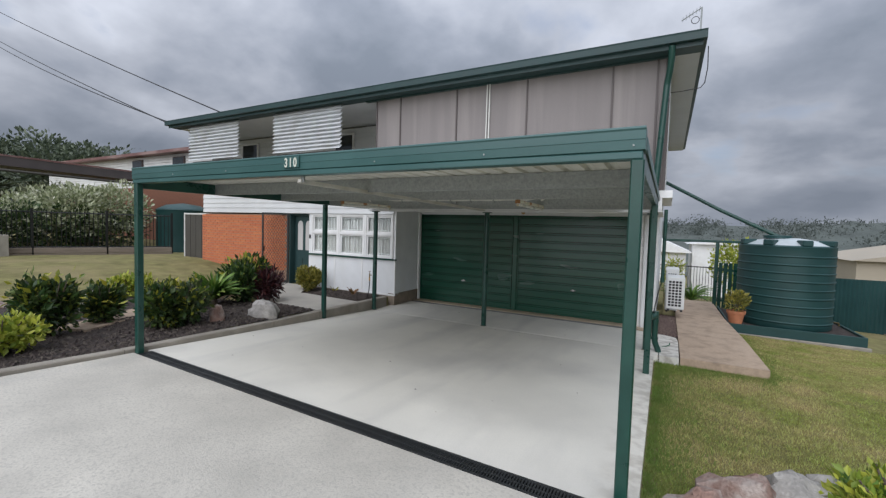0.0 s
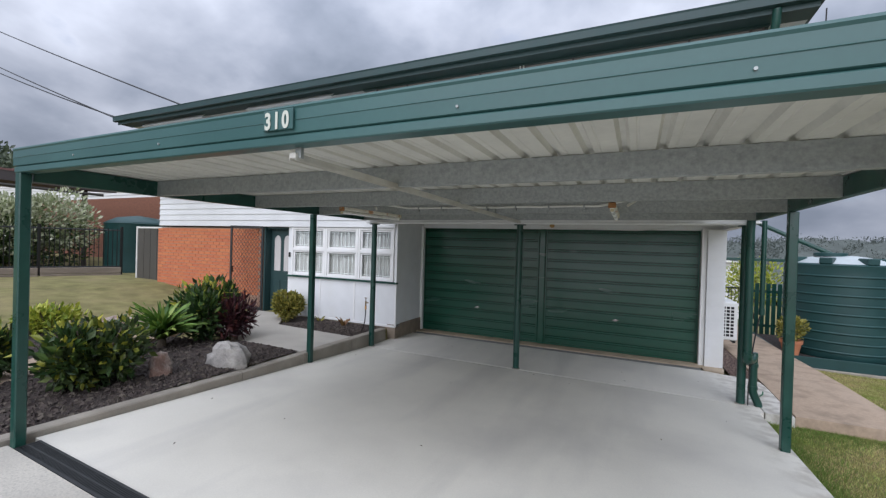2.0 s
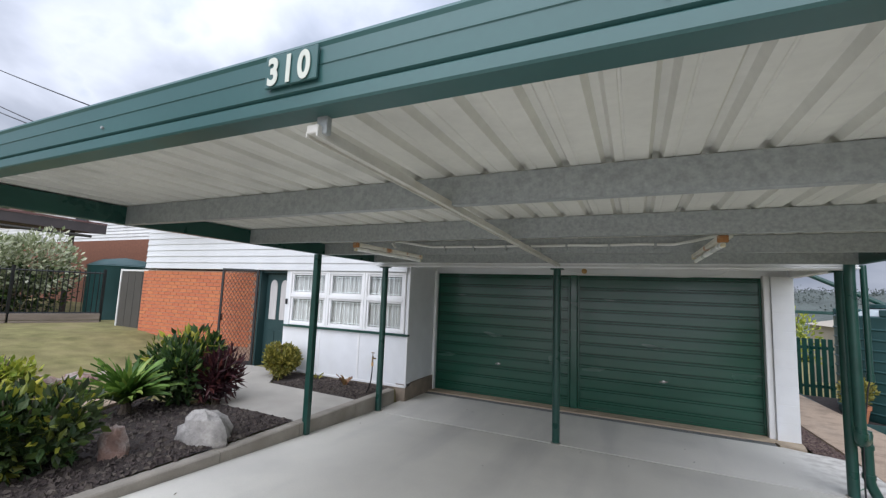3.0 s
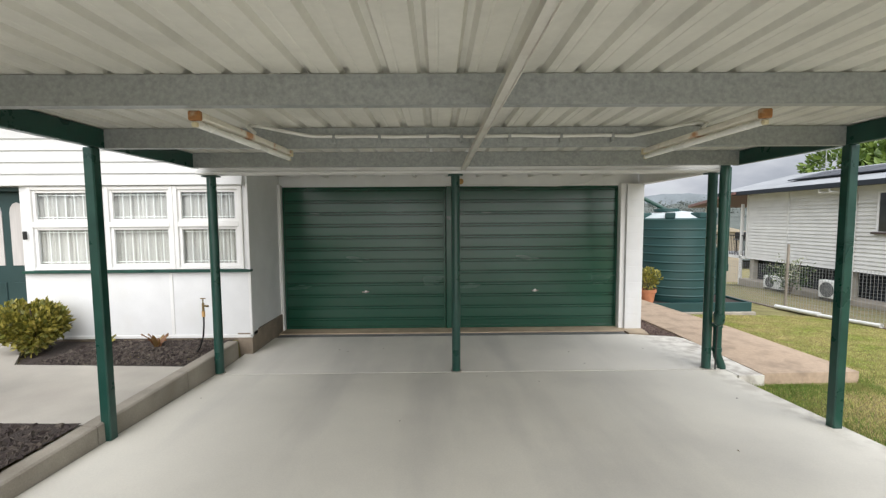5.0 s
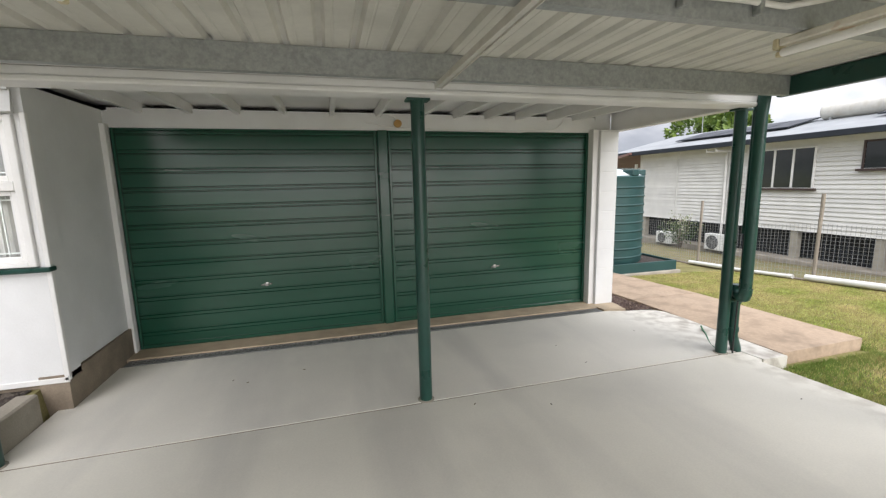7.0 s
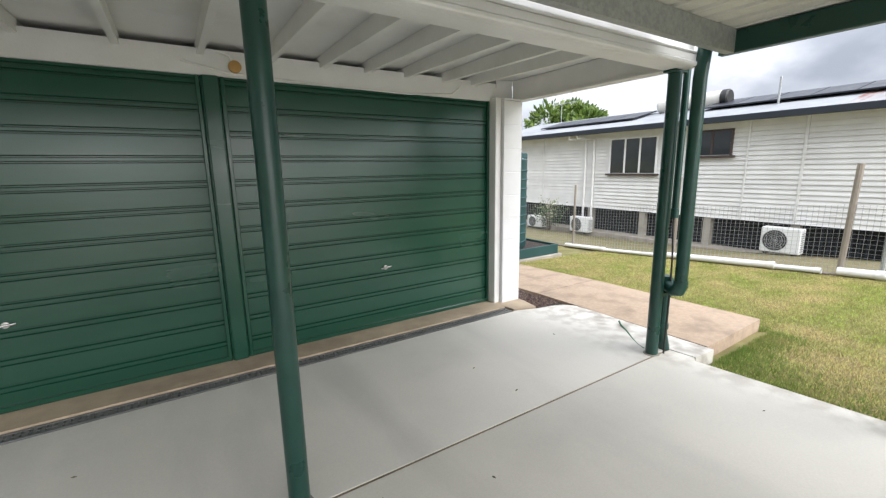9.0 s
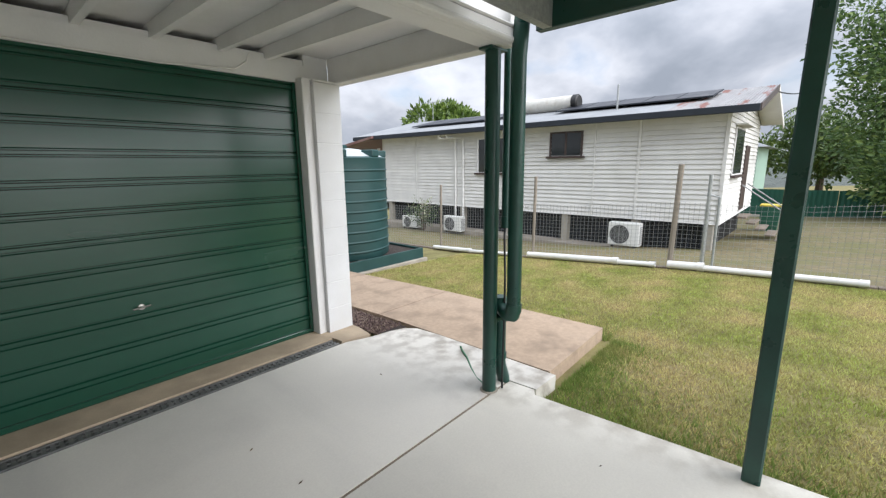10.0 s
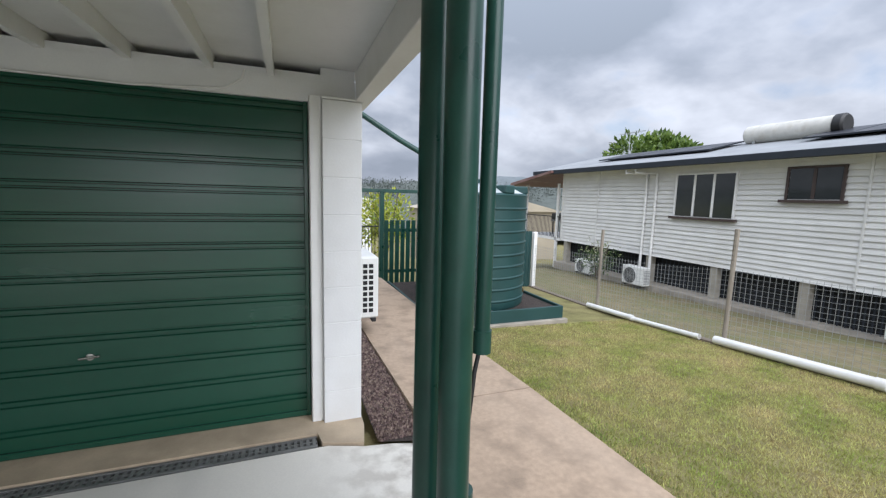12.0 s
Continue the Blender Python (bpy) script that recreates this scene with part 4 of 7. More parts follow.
gg.box(-6.3, -0.06, 7.62, 7.70, 4.40, 4.434, 0.004)
part("head_rail", gg, M_ROOF, d)
gg = G()
gg.box(-5.97, -0.06, 7.63, 7.70, 2.262, 2.279, 0.003)
part("bottom_rail", gg, M_BLINDRAIL, d)
# roof: hip of low pitch, eaves lining, gutter
g = G()
x0, x1, y0, y1, z = -13.92, 0.37, 7.28, 16.4, 4.53
g.add([(x0, y0, z), (x1, y0, z), (x1, y1, z), (x0, y1, z), (x0 + 4, 11.8, 5.75), (x1 - 4.3, 11.8, 5.75)], [(0, 1, 5, 4), (1, 2, 5), (2, 3, 4, 5), (3, 0, 4)])
solid("roof_house", g, M_ROOF, "low hipped dark metal roof of the house", "roof", kind="structure")
g = G()
g.box(-13.85, 0.335, 7.70, 16.35, 4.435, 4.47)
solid("ceiling_eaves", g, M_SOFFIT, "grey white lined eaves", "eaves", kind="structure")
g = G()
prof = [(7.30, 4.475), (7.255, 4.48), (7.25, 4.58), (7.24, 4.605), (7.262, 4.61), (7.27, 4.50), (7.34, 4.50), (7.34, 4.475)]
g.extrude(prof, "x", -13.95, 0.40)
g.box(0.34, 0.40, 7.30, 16.45, 4.48, 4.59, 0.006)
solid("trim_gutter", g, M_ROOF, "dark green gutter along the eaves", "gutter", kind="structure")
g = G()
g.box(-13.88, 0.35, 7.34, 7.36, 4.41, 4.55).box(-13.88, 0.34, 7.36, 7.69, 4.43, 4.47)
solid("trim_fascia", g, M_ROOF, "dark green fascia board", "fascia", kind="structure")


def iron_hood(x0, x1):
    d = thing("window_hood", ((x0 + x1) / 2, 7.6, 3.3), "white horizontally corrugated iron sun hood", "window hood", "verandah hoods")
    pr = [(7.47 if k % 2 == 0 else 7.56, 3.38 + 1.05 * (k // 2 + (0.0 if k % 2 == 0 else 0.84)) / 11) for k in range(22)]
    gg = G()
    gg.extrude(pr + [(y + 0.004, z) for y, z in reversed(pr)], "x", x0, x1)
    part("corrugated_panel", gg, M_HOOD, d)
    gg = G()
    gg.box(x0 + 0.02, x1 - 0.02, 7.60, 7.64, 3.30, 3.36, 0.004)
    part("bottom_rail", gg, M_BLINDRAIL, d)
    for x in (x0 + 0.05, x1 - 0.09):
        gg = G()
        gg.box(x, x + 0.04, 7.605, 9.45, 3.32, 3.36, 0.003)
        part("bracket", gg, M_BLINDRAIL, d)


iron_hood(-13.08, -10.74)
iron_hood(-9.29, -6.94)


def upper_window(x0, x1):
    d = thing("window_upper", ((x0 + x1) / 2, 9.45, 3.3), "dark sash window in the white boarded wall", "window", "upper windows", "structure")
    gg = G()
    gg.box(x0, x1, 9.44, 9.455, 3.1, 4.2)
    part("pane", gg, M_NGLASS, d)
    gg = G()
    gg.box(x0 - 0.06, x0, 9.42, 9.47, 3.05, 4.26, 0.004).box(x1, x1 + 0.06, 9.42, 9.47, 3.05, 4.26, 0.004).box(x0, x1, 9.42, 9.47, 4.2, 4.26, 0.004)
    part("window_frame", gg, M_WHITE, d)


upper_window(-13.2, -12.45)
upper_window(-8.9, -8.25)

# ---- right side: downpipes, tank, path side ----
d = thing("downpipe", (0.0, 7.72, -0.45), "green roof downpipe with an offset elbow at the foot", "downpipe")
g = G()
g.tube([(-0.06, 7.33, 4.46), (-0.06, 7.36, 4.30), (-0.08, 7.46, 4.1), (-0.1, 7.52, 4.0), (-0.11, 7.53, 3.9), (-0.20, 7.49, 2.2), (-0.205, 7.52, 1.8), (-0.195, 7.52, 0.24)], 0.048, 16)
part("upper_pipe", g, M_GREEN, d, smooth=40)
g = G()
g.tube([(-0.195, 7.52, 0.26), (-0.195, 7.52, 0.22), (-0.188, 7.535, 0.18), (-0.155, 7.59, 0.16), (-0.11, 7.665, 0.175), (-0.095, 7.69, 0.22)], 0.054, 16)
part("elbow", g, M_GREEN, d, smooth=40)
g = G()
g.tube([(-0.09, 7.70, 0.25), (-0.09, 7.70, 0.13), (-0.09, 7.70, -0.22), (-0.08, 7.70, -0.28), (-0.03, 7.70, -0.40), (-0.02, 7.70, -0.47)], 0.047, 16)
part("lower_pipe", g, M_GREEN, d, smooth=40)
for z, x, y in ((0.09, -0.09, 7.70), (-0.2, -0.09, 7.70)):
    g = G()
    g.tube([(x, y, z - 0.022), (x, y, z + 0.022)], 0.055, 16)
    part("collar", g, M_GREEN, d, smooth=40)
g = G()
g.box(-0.23, -0.06, 7.655, 7.665, 0.09, 0.12, 0.003)
part("strap", g, M_GREEN, d)
d = thing("drain_pipe", (-0.125, 7.74, 0.75), "narrow green pipe ending in a black hose", "pipe")
g = G()
g.tube([(-0.02, 7.715, 1.95), (-0.02, 7.715, 0.76)], 0.028, 12)
g.tube([(-0.02, 7.715, 0.82), (-0.02, 7.715, 0.74)], 0.034, 12)
part("pipe", g, M_GREEN, d, smooth=40)
g = G()
g.tube([(-0.03, 7.71, 0.75), (-0.05, 7.70, 0.68), (-0.10, 7.655, 0.4), (-0.14, 7.63, 0.1), (-0.15, 7.63, -0.3), (-0.15, 7.63, -0.42)], 0.008, 8)
part("hose", g, M_BLACK, d, smooth=60)
g = G()
g.tube([(-0.17, 7.79, -0.435), (-0.13, 7.88, -0.438), (-0.04, 8.0, -0.436), (0.08, 8.14, -0.43), (0.14, 8.24, -0.42), (0.15, 8.27, -0.39)], 0.009, 8)
solid("garden_hose_end", g, mat("green_hose_rubber", (0.05, 0.16, 0.08), 0.5), "short green hose lying on the concrete", "hose", smooth=60)

# rainwater tank in its edging
TX, TY, TR, TZ = 2.77, 13.8, 1.0, -0.715
tank = thing("water_tank", (TX, TY, TZ), "large dark green ribbed plastic rainwater tank", "water tank")
prof = [(0.0, TZ), (TR - 0.02, TZ), (TR, TZ + 0.03)]
for i in range(9):
    z = TZ + 0.16 + i * 0.205
    prof += [(TR, z - 0.02), (TR + 0.018, z), (TR + 0.018, z + 0.012), (TR, z + 0.03)]
prof += [(TR, 1.30), (TR + 0.01, 1.33), (TR - 0.02, 1.36), (TR - 0.06, 1.365)]
g = G()
g.lathe(prof, TX, TY, 56)
part("shell", g, M_TANK, tank, smooth=35)
g = G()
g.lathe([(TR - 0.06, 1.36), (0.75, 1.455), (0.45, 1.52), (0.28, 1.545), (0.0, 1.55)], TX, TY, 48)
lid = part("dome", g, M_TANKTOP, tank, "pale sun-faded domed top", smooth=50)
for k in range(8):
    a = 2 * math.pi * (k + 0.3) / 8
    m = Matrix.Translation((TX, TY, 0)) @ Matrix.Rotation(a, 4, "Z")
    gg = G()
    gg.box(0.70, TR + 0.006, -0.11, 0.11, 1.355, 1.50, 0.02, m=m)
    part("lug", gg, M_TANK, tank)
g = G()
g.lathe([(0.3, 1.53), (0.3, 1.60), (0.27, 1.61), (0.0, 1.61)], TX - 0.2, TY - 0.1, 24)
part("strainer", g, M_TANK, lid, smooth=40)
g = G()
g.tube([(3.82, 13.75, -0.55), (3.9, 13.7, -0.55), (3.9, 13.7, -0.62)], 0.02, 8)
part("outlet_tap", g, M_BRASS, tank)
base = thing("tank_base_edging", (2.8, 14.2, -0.8), "dark green painted timber edging around the tank bed", "edging")
for x0, x1, y0, y1 in ((1.5, 4.12, 12.64, 12.69), (1.5, 1.55, 12.69, 15.6), (4.07, 4.12, 12.69, 15.6)):
    gg = G()
    gg.box(x0, x1, y0, y1, -1.1, -0.665, 0.006)
    part("edge_board", gg, M_TANK, base)
g = G()
g.box(1.55, 4.07, 12.69, 15.6, -1.1, -0.715)
part("bed_fill", g, M_MULCH, base, "dark crushed fill")
g = G()
g.box(1.45, 4.17, 12.55, 12.64, -1.1, -0.885, 0.01)
solid("tank_mowing_strip", g, M_KERB, "thin concrete mowing strip below the tank edging", "edging")
g = G()
g.box(2.45, 2.75, 12.8, 12.98, -0.715, -0.70, 0.004)
solid("meter_lid", g, M_STEEL, "small grey metal lid in the tank bed", "lid")
g = G()
g.tube([(-0.16, 14.12, 3.14), (0.0, 14.1, 3.05), (1.3, 13.92, 2.27), (2.60, 13.72, 1.57), (2.68, 13.71, 1.5)], 0.05, 14)
solid("tank_inlet_pipe", g, M_GREEN, "slanting dark green pipe from the house to the tank", "pipe", smooth=50)


def leaves(n, center, radii, size, aspect=0.4, shell=0.45, lift=0.2, seed=1, spread=0.5, low=-1.0, lumps=0.3):
    """n folded leaves in an uneven ellipsoid: vertices and faces."""
    r = np.random.default_rng(seed)
    u = r.normal(size=(n, 3))
    u /= np.linalg.norm(u, axis=1)[:, None]
    u[:, 2] = np.where(u[:, 2] < low, -u[:, 2], u[:, 2])
    k = r.normal(size=(5, 3)) * 2.6
    ph = r.uniform(0, 6, 5)
    lump = 1 + lumps * np.sin(u @ k.T + ph).mean(axis=1) * 1.6
    rad = (shell + (1 - shell) * r.uniform(0, 1, n) ** 0.6) * lump
    p = np.array(center) + u * rad[:, None] * np.array(radii)
    d = u + r.normal(size=(n, 3)) * spread + np.array([0, 0, lift])
    d /= np.linalg.norm(d, axis=1)[:, None]
    s = np.cross(d, r.normal(size=(n, 3)))
    s /= np.linalg.norm(s, axis=1)[:, None] + 1e-9
    nn = np.cross(d, s)
    L = size * r.uniform(0.6, 1.3, n)[:, None]
    v = np.stack([p, p + d * L * 0.5 + s * L * aspect / 2 - nn * L * 0.06, p + d * L, p + d * L * 0.5 - s * L * aspect / 2 - nn * L * 0.06], axis=1).reshape(-1, 3)
    f = np.arange(4 * n).reshape(-1, 4)
    return v, f


def join(*sets):
    vs, fs, o = [], [], 0
    for v, f in sets:
        vs.append(v)
        fs.append(f + o)
        o += len(v)
    return np.concatenate(vs), np.concatenate(fs)


def foliage(name, vf, material, parent, label=""):
    me = bpy.data.meshes.new(name)
    top = parent
    while top.parent:
        top = top.parent
    me.from_pydata((vf[0] - np.array(top.location)).tolist(), [], vf[1].tolist())
    me.materials.append(material)
    ob = new(name, me)
    ob.parent = parent
    return tagged(ob, label)


def shrub(name, x, y, z, rx, rz, layers, label, stems=7, seed=1, category="shrub"):
    """A bush: woody stems and layers of leaves (material, count, size, aspect, height range, part name)."""
    d = thing(name, (x, y, z), label, category)
    r = np.random.default_rng(seed)
    gg = G()
    for k in range(stems):
        a, q = 2 * math.pi * k / stems + r.uniform(-0.3, 0.3), r.uniform(0.3, 0.75)
        gg.tube([(x + 0.03 * math.cos(a), y + 0.03 * math.sin(a), z - 0.03), (x + rx * q * 0.5 * math.cos(a), y + rx * q * 0.5 * math.sin(a), z + rz * 0.7), (x + rx * q * math.cos(a), y + rx * q * math.sin(a), z + rz * 1.45)], [0.02, 0.014, 0.006], 6)
    part("stems", gg, M_BARK, d)
    for i, (m, n, size, aspect, zc, hz, pname, shell) in enumerate(layers):
        blobs = []
        k = 6
        for j in range(k):
            a = 2 * math.pi * j / k + r.uniform(-0.4, 0.4)
            q = 0.0 if j == 0 else r.uniform(0.35, 0.62)
            blobs.append(leaves(n // k, (x + rx * q * math.cos(a), y + rx * q * math.sin(a), z + zc * rz + r.uniform(-0.12, 0.12) * rz), (rx * 0.52, rx * 0.52, hz * rz), size, aspect, shell, 0.5, seed * 31 + i * 7 + j))
        foliage(pname, join(*blobs), m, d)
    return d


def boulder(x, y, z, sx, sy, sz, material, label, seed, group="garden boulders"):
    gg = G()
    n, mrings = 18, 11
    for j in range(mrings + 1):
        th = math.pi * j / mrings
        for i in range(n):
            ph = 2 * math.pi * i / n
            p = Vector((math.sin(th) * math.cos(ph), math.sin(th) * math.sin(ph), math.cos(th)))
            q = 1 + 0.35 * noise.noise(p * 1.3 + Vector((seed, 0, 0))) + 0.16 * noise.noise(p * 3.5 + Vector((0, seed, 0))) + 0.07 * noise.noise(p * 8)
            gg.v.append((x + p.x * sx * q, y + p.y * sy * q, z + p.z * sz * q))
    gg.f = [(j * n + i, j * n + (i + 1) % n, (j + 1) * n + (i + 1) % n, (j + 1) * n + i) for j in range(mrings) for i in range(n)]
    return solid("boulder", gg, material, label, "boulder", smooth=38, group=group)


# terracotta pot plant
pot = thing("pot_plant", (1.66, 12.80, -0.715), "small orange shrub in a terracotta pot on the tank bed", "pot plant")
g = G()
g.lathe([(0.0, -0.715), (0.13, -0.715), (0.185, -0.42), (0.205, -0.42), (0.21, -0.35), (0.18, -0.35), (0.17, -0.40), (0.0, -0.40)], 1.66, 12.80, 28)
part("pot", g, M_TERRA, pot, smooth=40)
foliage("foliage", join(leaves(450, (1.66, 12.80, -0.12), (0.27, 0.27, 0.24), 0.085, 0.5, 0.4, 0.5, 5), leaves(150, (1.68, 12.80, 0.0), (0.2, 0.2, 0.16), 0.085, 0.5, 0.5, 0.7, 6)), L_OLIVE, pot)
g = G()
for k in range(5):
    g.tube([(1.66, 12.80, -0.42), (1.66 + 0.12 * math.cos(k * 1.3), 12.80 + 0.12 * math.sin(k * 1.3), -0.05)], [0.012, 0.005], 6)
part("stems", g, M_BARK, pot)


def ac_unit(x, y, z, w, dep, h, face, label):
    """An outdoor condenser; face: the side its fan looks to, in degrees."""
    m = Matrix.Translation((x, y, z)) @ Matrix.Rotation(radians(face), 4, "Z")
    d = thing("air_conditioner", (x, y, z), label, "air conditioner", "outdoor air conditioners")
    gg = G()
    gg.box(-w / 2, w / 2, -dep / 2, dep / 2, 0.05, h, 0.02, m=m)
    part("casing", gg, M_AC, d)
    gg = G()
    c = Vector((-w * 0.13, -dep / 2 - 0.003, h * 0.52))
    R = min(h * 0.4, w * 0.32)
    for q in (1.0, 0.82, 0.64, 0.46, 0.28, 0.12):
        ring = [tuple(m @ (c + Vector((R * q * math.cos(a), 0, R * q * math.sin(a))))) for a in [2 * math.pi * i / 24 for i in range(25)]]
        gg.tube(ring, 0.006, 4, False)
    for k in range(8):
        a = math.pi * k / 4
        gg.tube([tuple(m @ c), tuple(m @ (c + Vector((R * math.cos(a), 0, R * math.sin(a)))))], 0.004, 4, False)
    part("fan_grille", gg, M_ACGRILLE, d)
    gg = G()
    gg.tube([tuple(m @ (c + Vector((0, 0.006, 0)))), tuple(m @ (c + Vector((0, 0.001, 0))))], R * 0.97, 24)
    part("fan", gg, M_GRATE, d, "dark fan opening")
    gg = G()
    n = 9
    for k in range(n):
        zz = 0.12 + (h - 0.2) * k / n
        gg.box(w / 2 + 0.001, w / 2 + 0.012, -dep / 2 + 0.04, dep / 2 - 0.04, zz, zz + (h - 0.2) / n * 0.55, 0.002, m=m)
    part("side_louvres", gg, M_ACGRILLE, d, kind="stuff")
    for s in (-1, 1):
        gg = G()
        gg.box(s * w * 0.35 - 0.03, s * w * 0.35 + 0.03, -dep / 2 - 0.02, dep / 2 + 0.02, 0.0, 0.05, 0.004, m=m)
        part("foot", gg, M_BLACK, d)


def ac_slatted(x0, x1, y0, y1, z0, z1, label):
    d = thing("air_conditioner", ((x0 + x1) / 2, (y0 + y1) / 2, z0), label, "air conditioner", "outdoor air conditioners")
    gg = G()
    gg.box(x0, x1, y0, y1, z0 + 0.05, z1, 0.02)
    part("casing", gg, M_AC, d)
    # slots are solid bars, the shade inside them given by near-black colour
    for c in range(4):
        gg = G()
        a = x0 + 0.05 + (x1 - x0 - 0.1) * c / 4
        for k in range(9):
            zz = z0 + 0.13 + (z1 - z0 - 0.2) * k / 9
            gg.box(a, a + (x1 - x0 - 0.1) / 4 - 0.02, y0 - 0.006, y0 + 0.002, zz, zz + 0.05, 0.002)
        part("vent_slots", gg, M_DARK, d, kind="stuff")
    for xx in (x0 + 0.03, x1 - 0.08):
        gg = G()
        gg.box(xx, xx + 0.05, y0, y1, z0, z0 + 0.05)
        part("foot", gg, M_BLACK, d)


ac_slatted(0.06, 0.46, 11.65, 12.5, -0.36, 0.49, "white outdoor air conditioner with side vents by the house wall")
ac_slatted(0.04, 0.36, 13.1, 13.9, -0.62, 0.6, "white outdoor air conditioner further along the house wall")

# gravel strip by the wall
g = G()
g.add([(-0.06, 9.2, -0.47), (0.02, 9.17, -0.47), (0.29, 9.1, -0.47), (0.29, 12.1, -0.56), (-0.06, 12.1, -0.56)], [(0, 1, 2, 3, 4)])
solid("gravel_bed", g, M_MULCH, "dark soil under loose brown gravel", "gravel bed", kind="structure")


def chips(n, place, size, seed, flat=0.4):
    """Loose lumps: bent tetra-like pieces."""
    r = np.random.default_rng(seed)
    c = place(r, n)
    a = r.uniform(0, 2 * math.pi, n)
    L = size * r.uniform(0.5, 1.4, n)
    W = L * r.uniform(0.35, 0.8, n)
    H = L * flat * r.uniform(0.5, 1.3, n)
    ca, sa = np.cos(a), np.sin(a)
    t = r.uniform(-0.5, 0.5, (n, 2))
    pts = []
    for u, v, w in ((-0.5, -0.5, 0), (0.5, -0.35, 0), (0.45, 0.5, 0), (-0.4, 0.4, 0), (-0.2, -0.15, 1), (0.3, 0.1, 0.8)):
        px, py = u * L, v * W
        pts.append(np.stack([c[:, 0] + px * ca - py * sa, c[:, 1] + px * sa + py * ca, c[:, 2] + w * H + t[:, 0] * px + t[:, 1] * py], axis=1))
    v = np.stack(pts, axis=1).reshape(-1, 3)
    base = np.array([(0, 1, 5, 4), (1, 2, 5, 5), (2, 3, 4, 5), (3, 0, 4, 4)])
    quads, tris = base[[0, 2]], np.array([(1, 2, 5), (3, 0, 4)])
    o = (np.arange(n) * 6)[:, None, None]
    f = (quads[None] + o).reshape(-1, 4).tolist() + (tris[None] + o).reshape(-1, 3).tolist()
    return v.tolist(), f


def on_gravel(r, n):
    x, y = r.uniform(-0.05, 0.285, n), 9.2 + r.uniform(0, 1, n) ** 1.4 * 2.9
    return np.stack([x, y, -0.47 - 0.03 * (y - 9.2)], axis=1)


bulk("gravel", *chips(5200, on_gravel, 0.026, 3, 0.6), M_GRAVEL, "loose reddish brown gravel beside the wall", "gravel")

# rail, gate and slatted fence past the tank
d = thing("pergola_rail", (1.0, 16.1, -0.7), "green painted rail on a post past the tank", "rail")
g = G()
g.box(-0.06, 2.6, 16.05, 16.15, 1.33, 1.41, 0.006)
part("beam", g, M_GREEN, d)
g = G()
g.box(1.42, 1.52, 16.05, 16.15, -0.9, 1.33, 0.006)
part("post", g, M_GREEN, d)
d = thing("slatted_gate", (1.95, 16.2, -0.8), "dark green slatted timber gate beside the tank", "gate")
for k in range(8):
    g = G()
    g.box(1.42 + k * 0.135, 1.42 + k * 0.135 + 0.10, 16.18, 16.20, -0.85, 0.68, 0.004)
    part("slat", g, M_GREEN, d)
for z in (-0.6, 0.4):
    g = G()
    g.box(1.42, 2.5, 16.20, 16.24, z, z + 0.08, 0.004)
    part("rail", g, M_GREEN, d)
d = thing("sheet_fence", (4.8, 16.0, -1.1), "dark green sheet fence panel beside the tank", "fence")
for k in range(3):
    g = G()
    a = 3.9 + k * 0.55
    pr = [(a + 0.55 * i / 12, 16.0 + (0.012 if i % 2 else -0.012)) for i in range(13)]
    g.extrude(pr + [(x, y + 0.004) for x, y in reversed(pr)], "z", -1.1, 0.42)
    part("panel", g, M_TANK, d)
g = G()
g.box(5.56, 5.66, 15.9, 16.0, -1.2, 0.4, 0.008)
part("post", g, M_WHITE, d, "white post")
d = thing("pool_fence", (0.7, 19.0, -0.9), "black tubular fence at the end of the path", "fence")
for k in range(24):
    g = G()
    g.box(-0.4 + k * 0.1, -0.384 + k * 0.1, 19.0, 19.016, -1.0, 0.35)
    part("bar", g, M_BLACKFENCE, d)
for z in (-0.85, 0.3):
    g = G()
    g.box(-0.5, 2.0, 18.99, 19.026, z, z + 0.035)
    part("rail", g, M_BLACKFENCE, d)


def strap_plant(x, y, z, n, length, width, material, label, seed, droop=0.9, category="plant"):
    d = thing("strap_plant", (x, y, z), label, category)
    r = np.random.default_rng(seed)
    vs, fs = [], []
    for k in range(n):
        a, e = r.uniform(0, 2 * math.pi), r.uniform(0.55, 1.5)
        L, W = length * r.uniform(0.6, 1.1), width * r.uniform(0.7, 1.1)
        da = np.array([math.cos(a), math.sin(a)])
        o, m = len(vs), 6
        h = rr = 0.0
        ang = e
        for i in range(m + 1):
            t = i / m
            w = W * (0.75 + t * 0.6 if t < 0.4 else (1 - t) / 0.6) * 0.5 + 0.001
            side = np.array([-da[1], da[0]]) * w
            for s in (-1, 1):
                vs.append((x + da[0] * (rr + 0.03) + s * side[0], y + da[1] * (rr + 0.03) + s * side[1], z + h + 0.012 * (1 if s > 0 else -1)))
            rr += math.cos(ang) * L / m
            h += math.sin(ang) * L / m
            ang -= droop / m * (1.2 + t)
        fs += [(o + 2 * i, o + 2 * i + 1, o + 2 * i + 3, o + 2 * i + 2) for i in range(m)]
    me = bpy.data.meshes.new("leaves")
    me.from_pydata([(a - x, b - y, c - z) for a, b, c in vs], [], fs)
    me.materials.append(material)
    ob = new("leaves", me)
    ob.parent = d
    return d


strap_plant(0.9, 17.6, -0.85, 60, 0.9, 0.07, L_STRAP, "grey green agave clump past the path", 11)
strap_plant(0.35, 17.9, -0.85, 50, 0.8, 0.06, L_STRAP, "spiky clump past the path", 12)
shrub("shrub", 0.3, 18.2, -0.8, 0.5, 0.9, [(L_LIME, 900, 0.10, 0.5, 0.9, 0.7, "foliage", 0.3)], "yellow green leafy shrub past the path", seed=21)
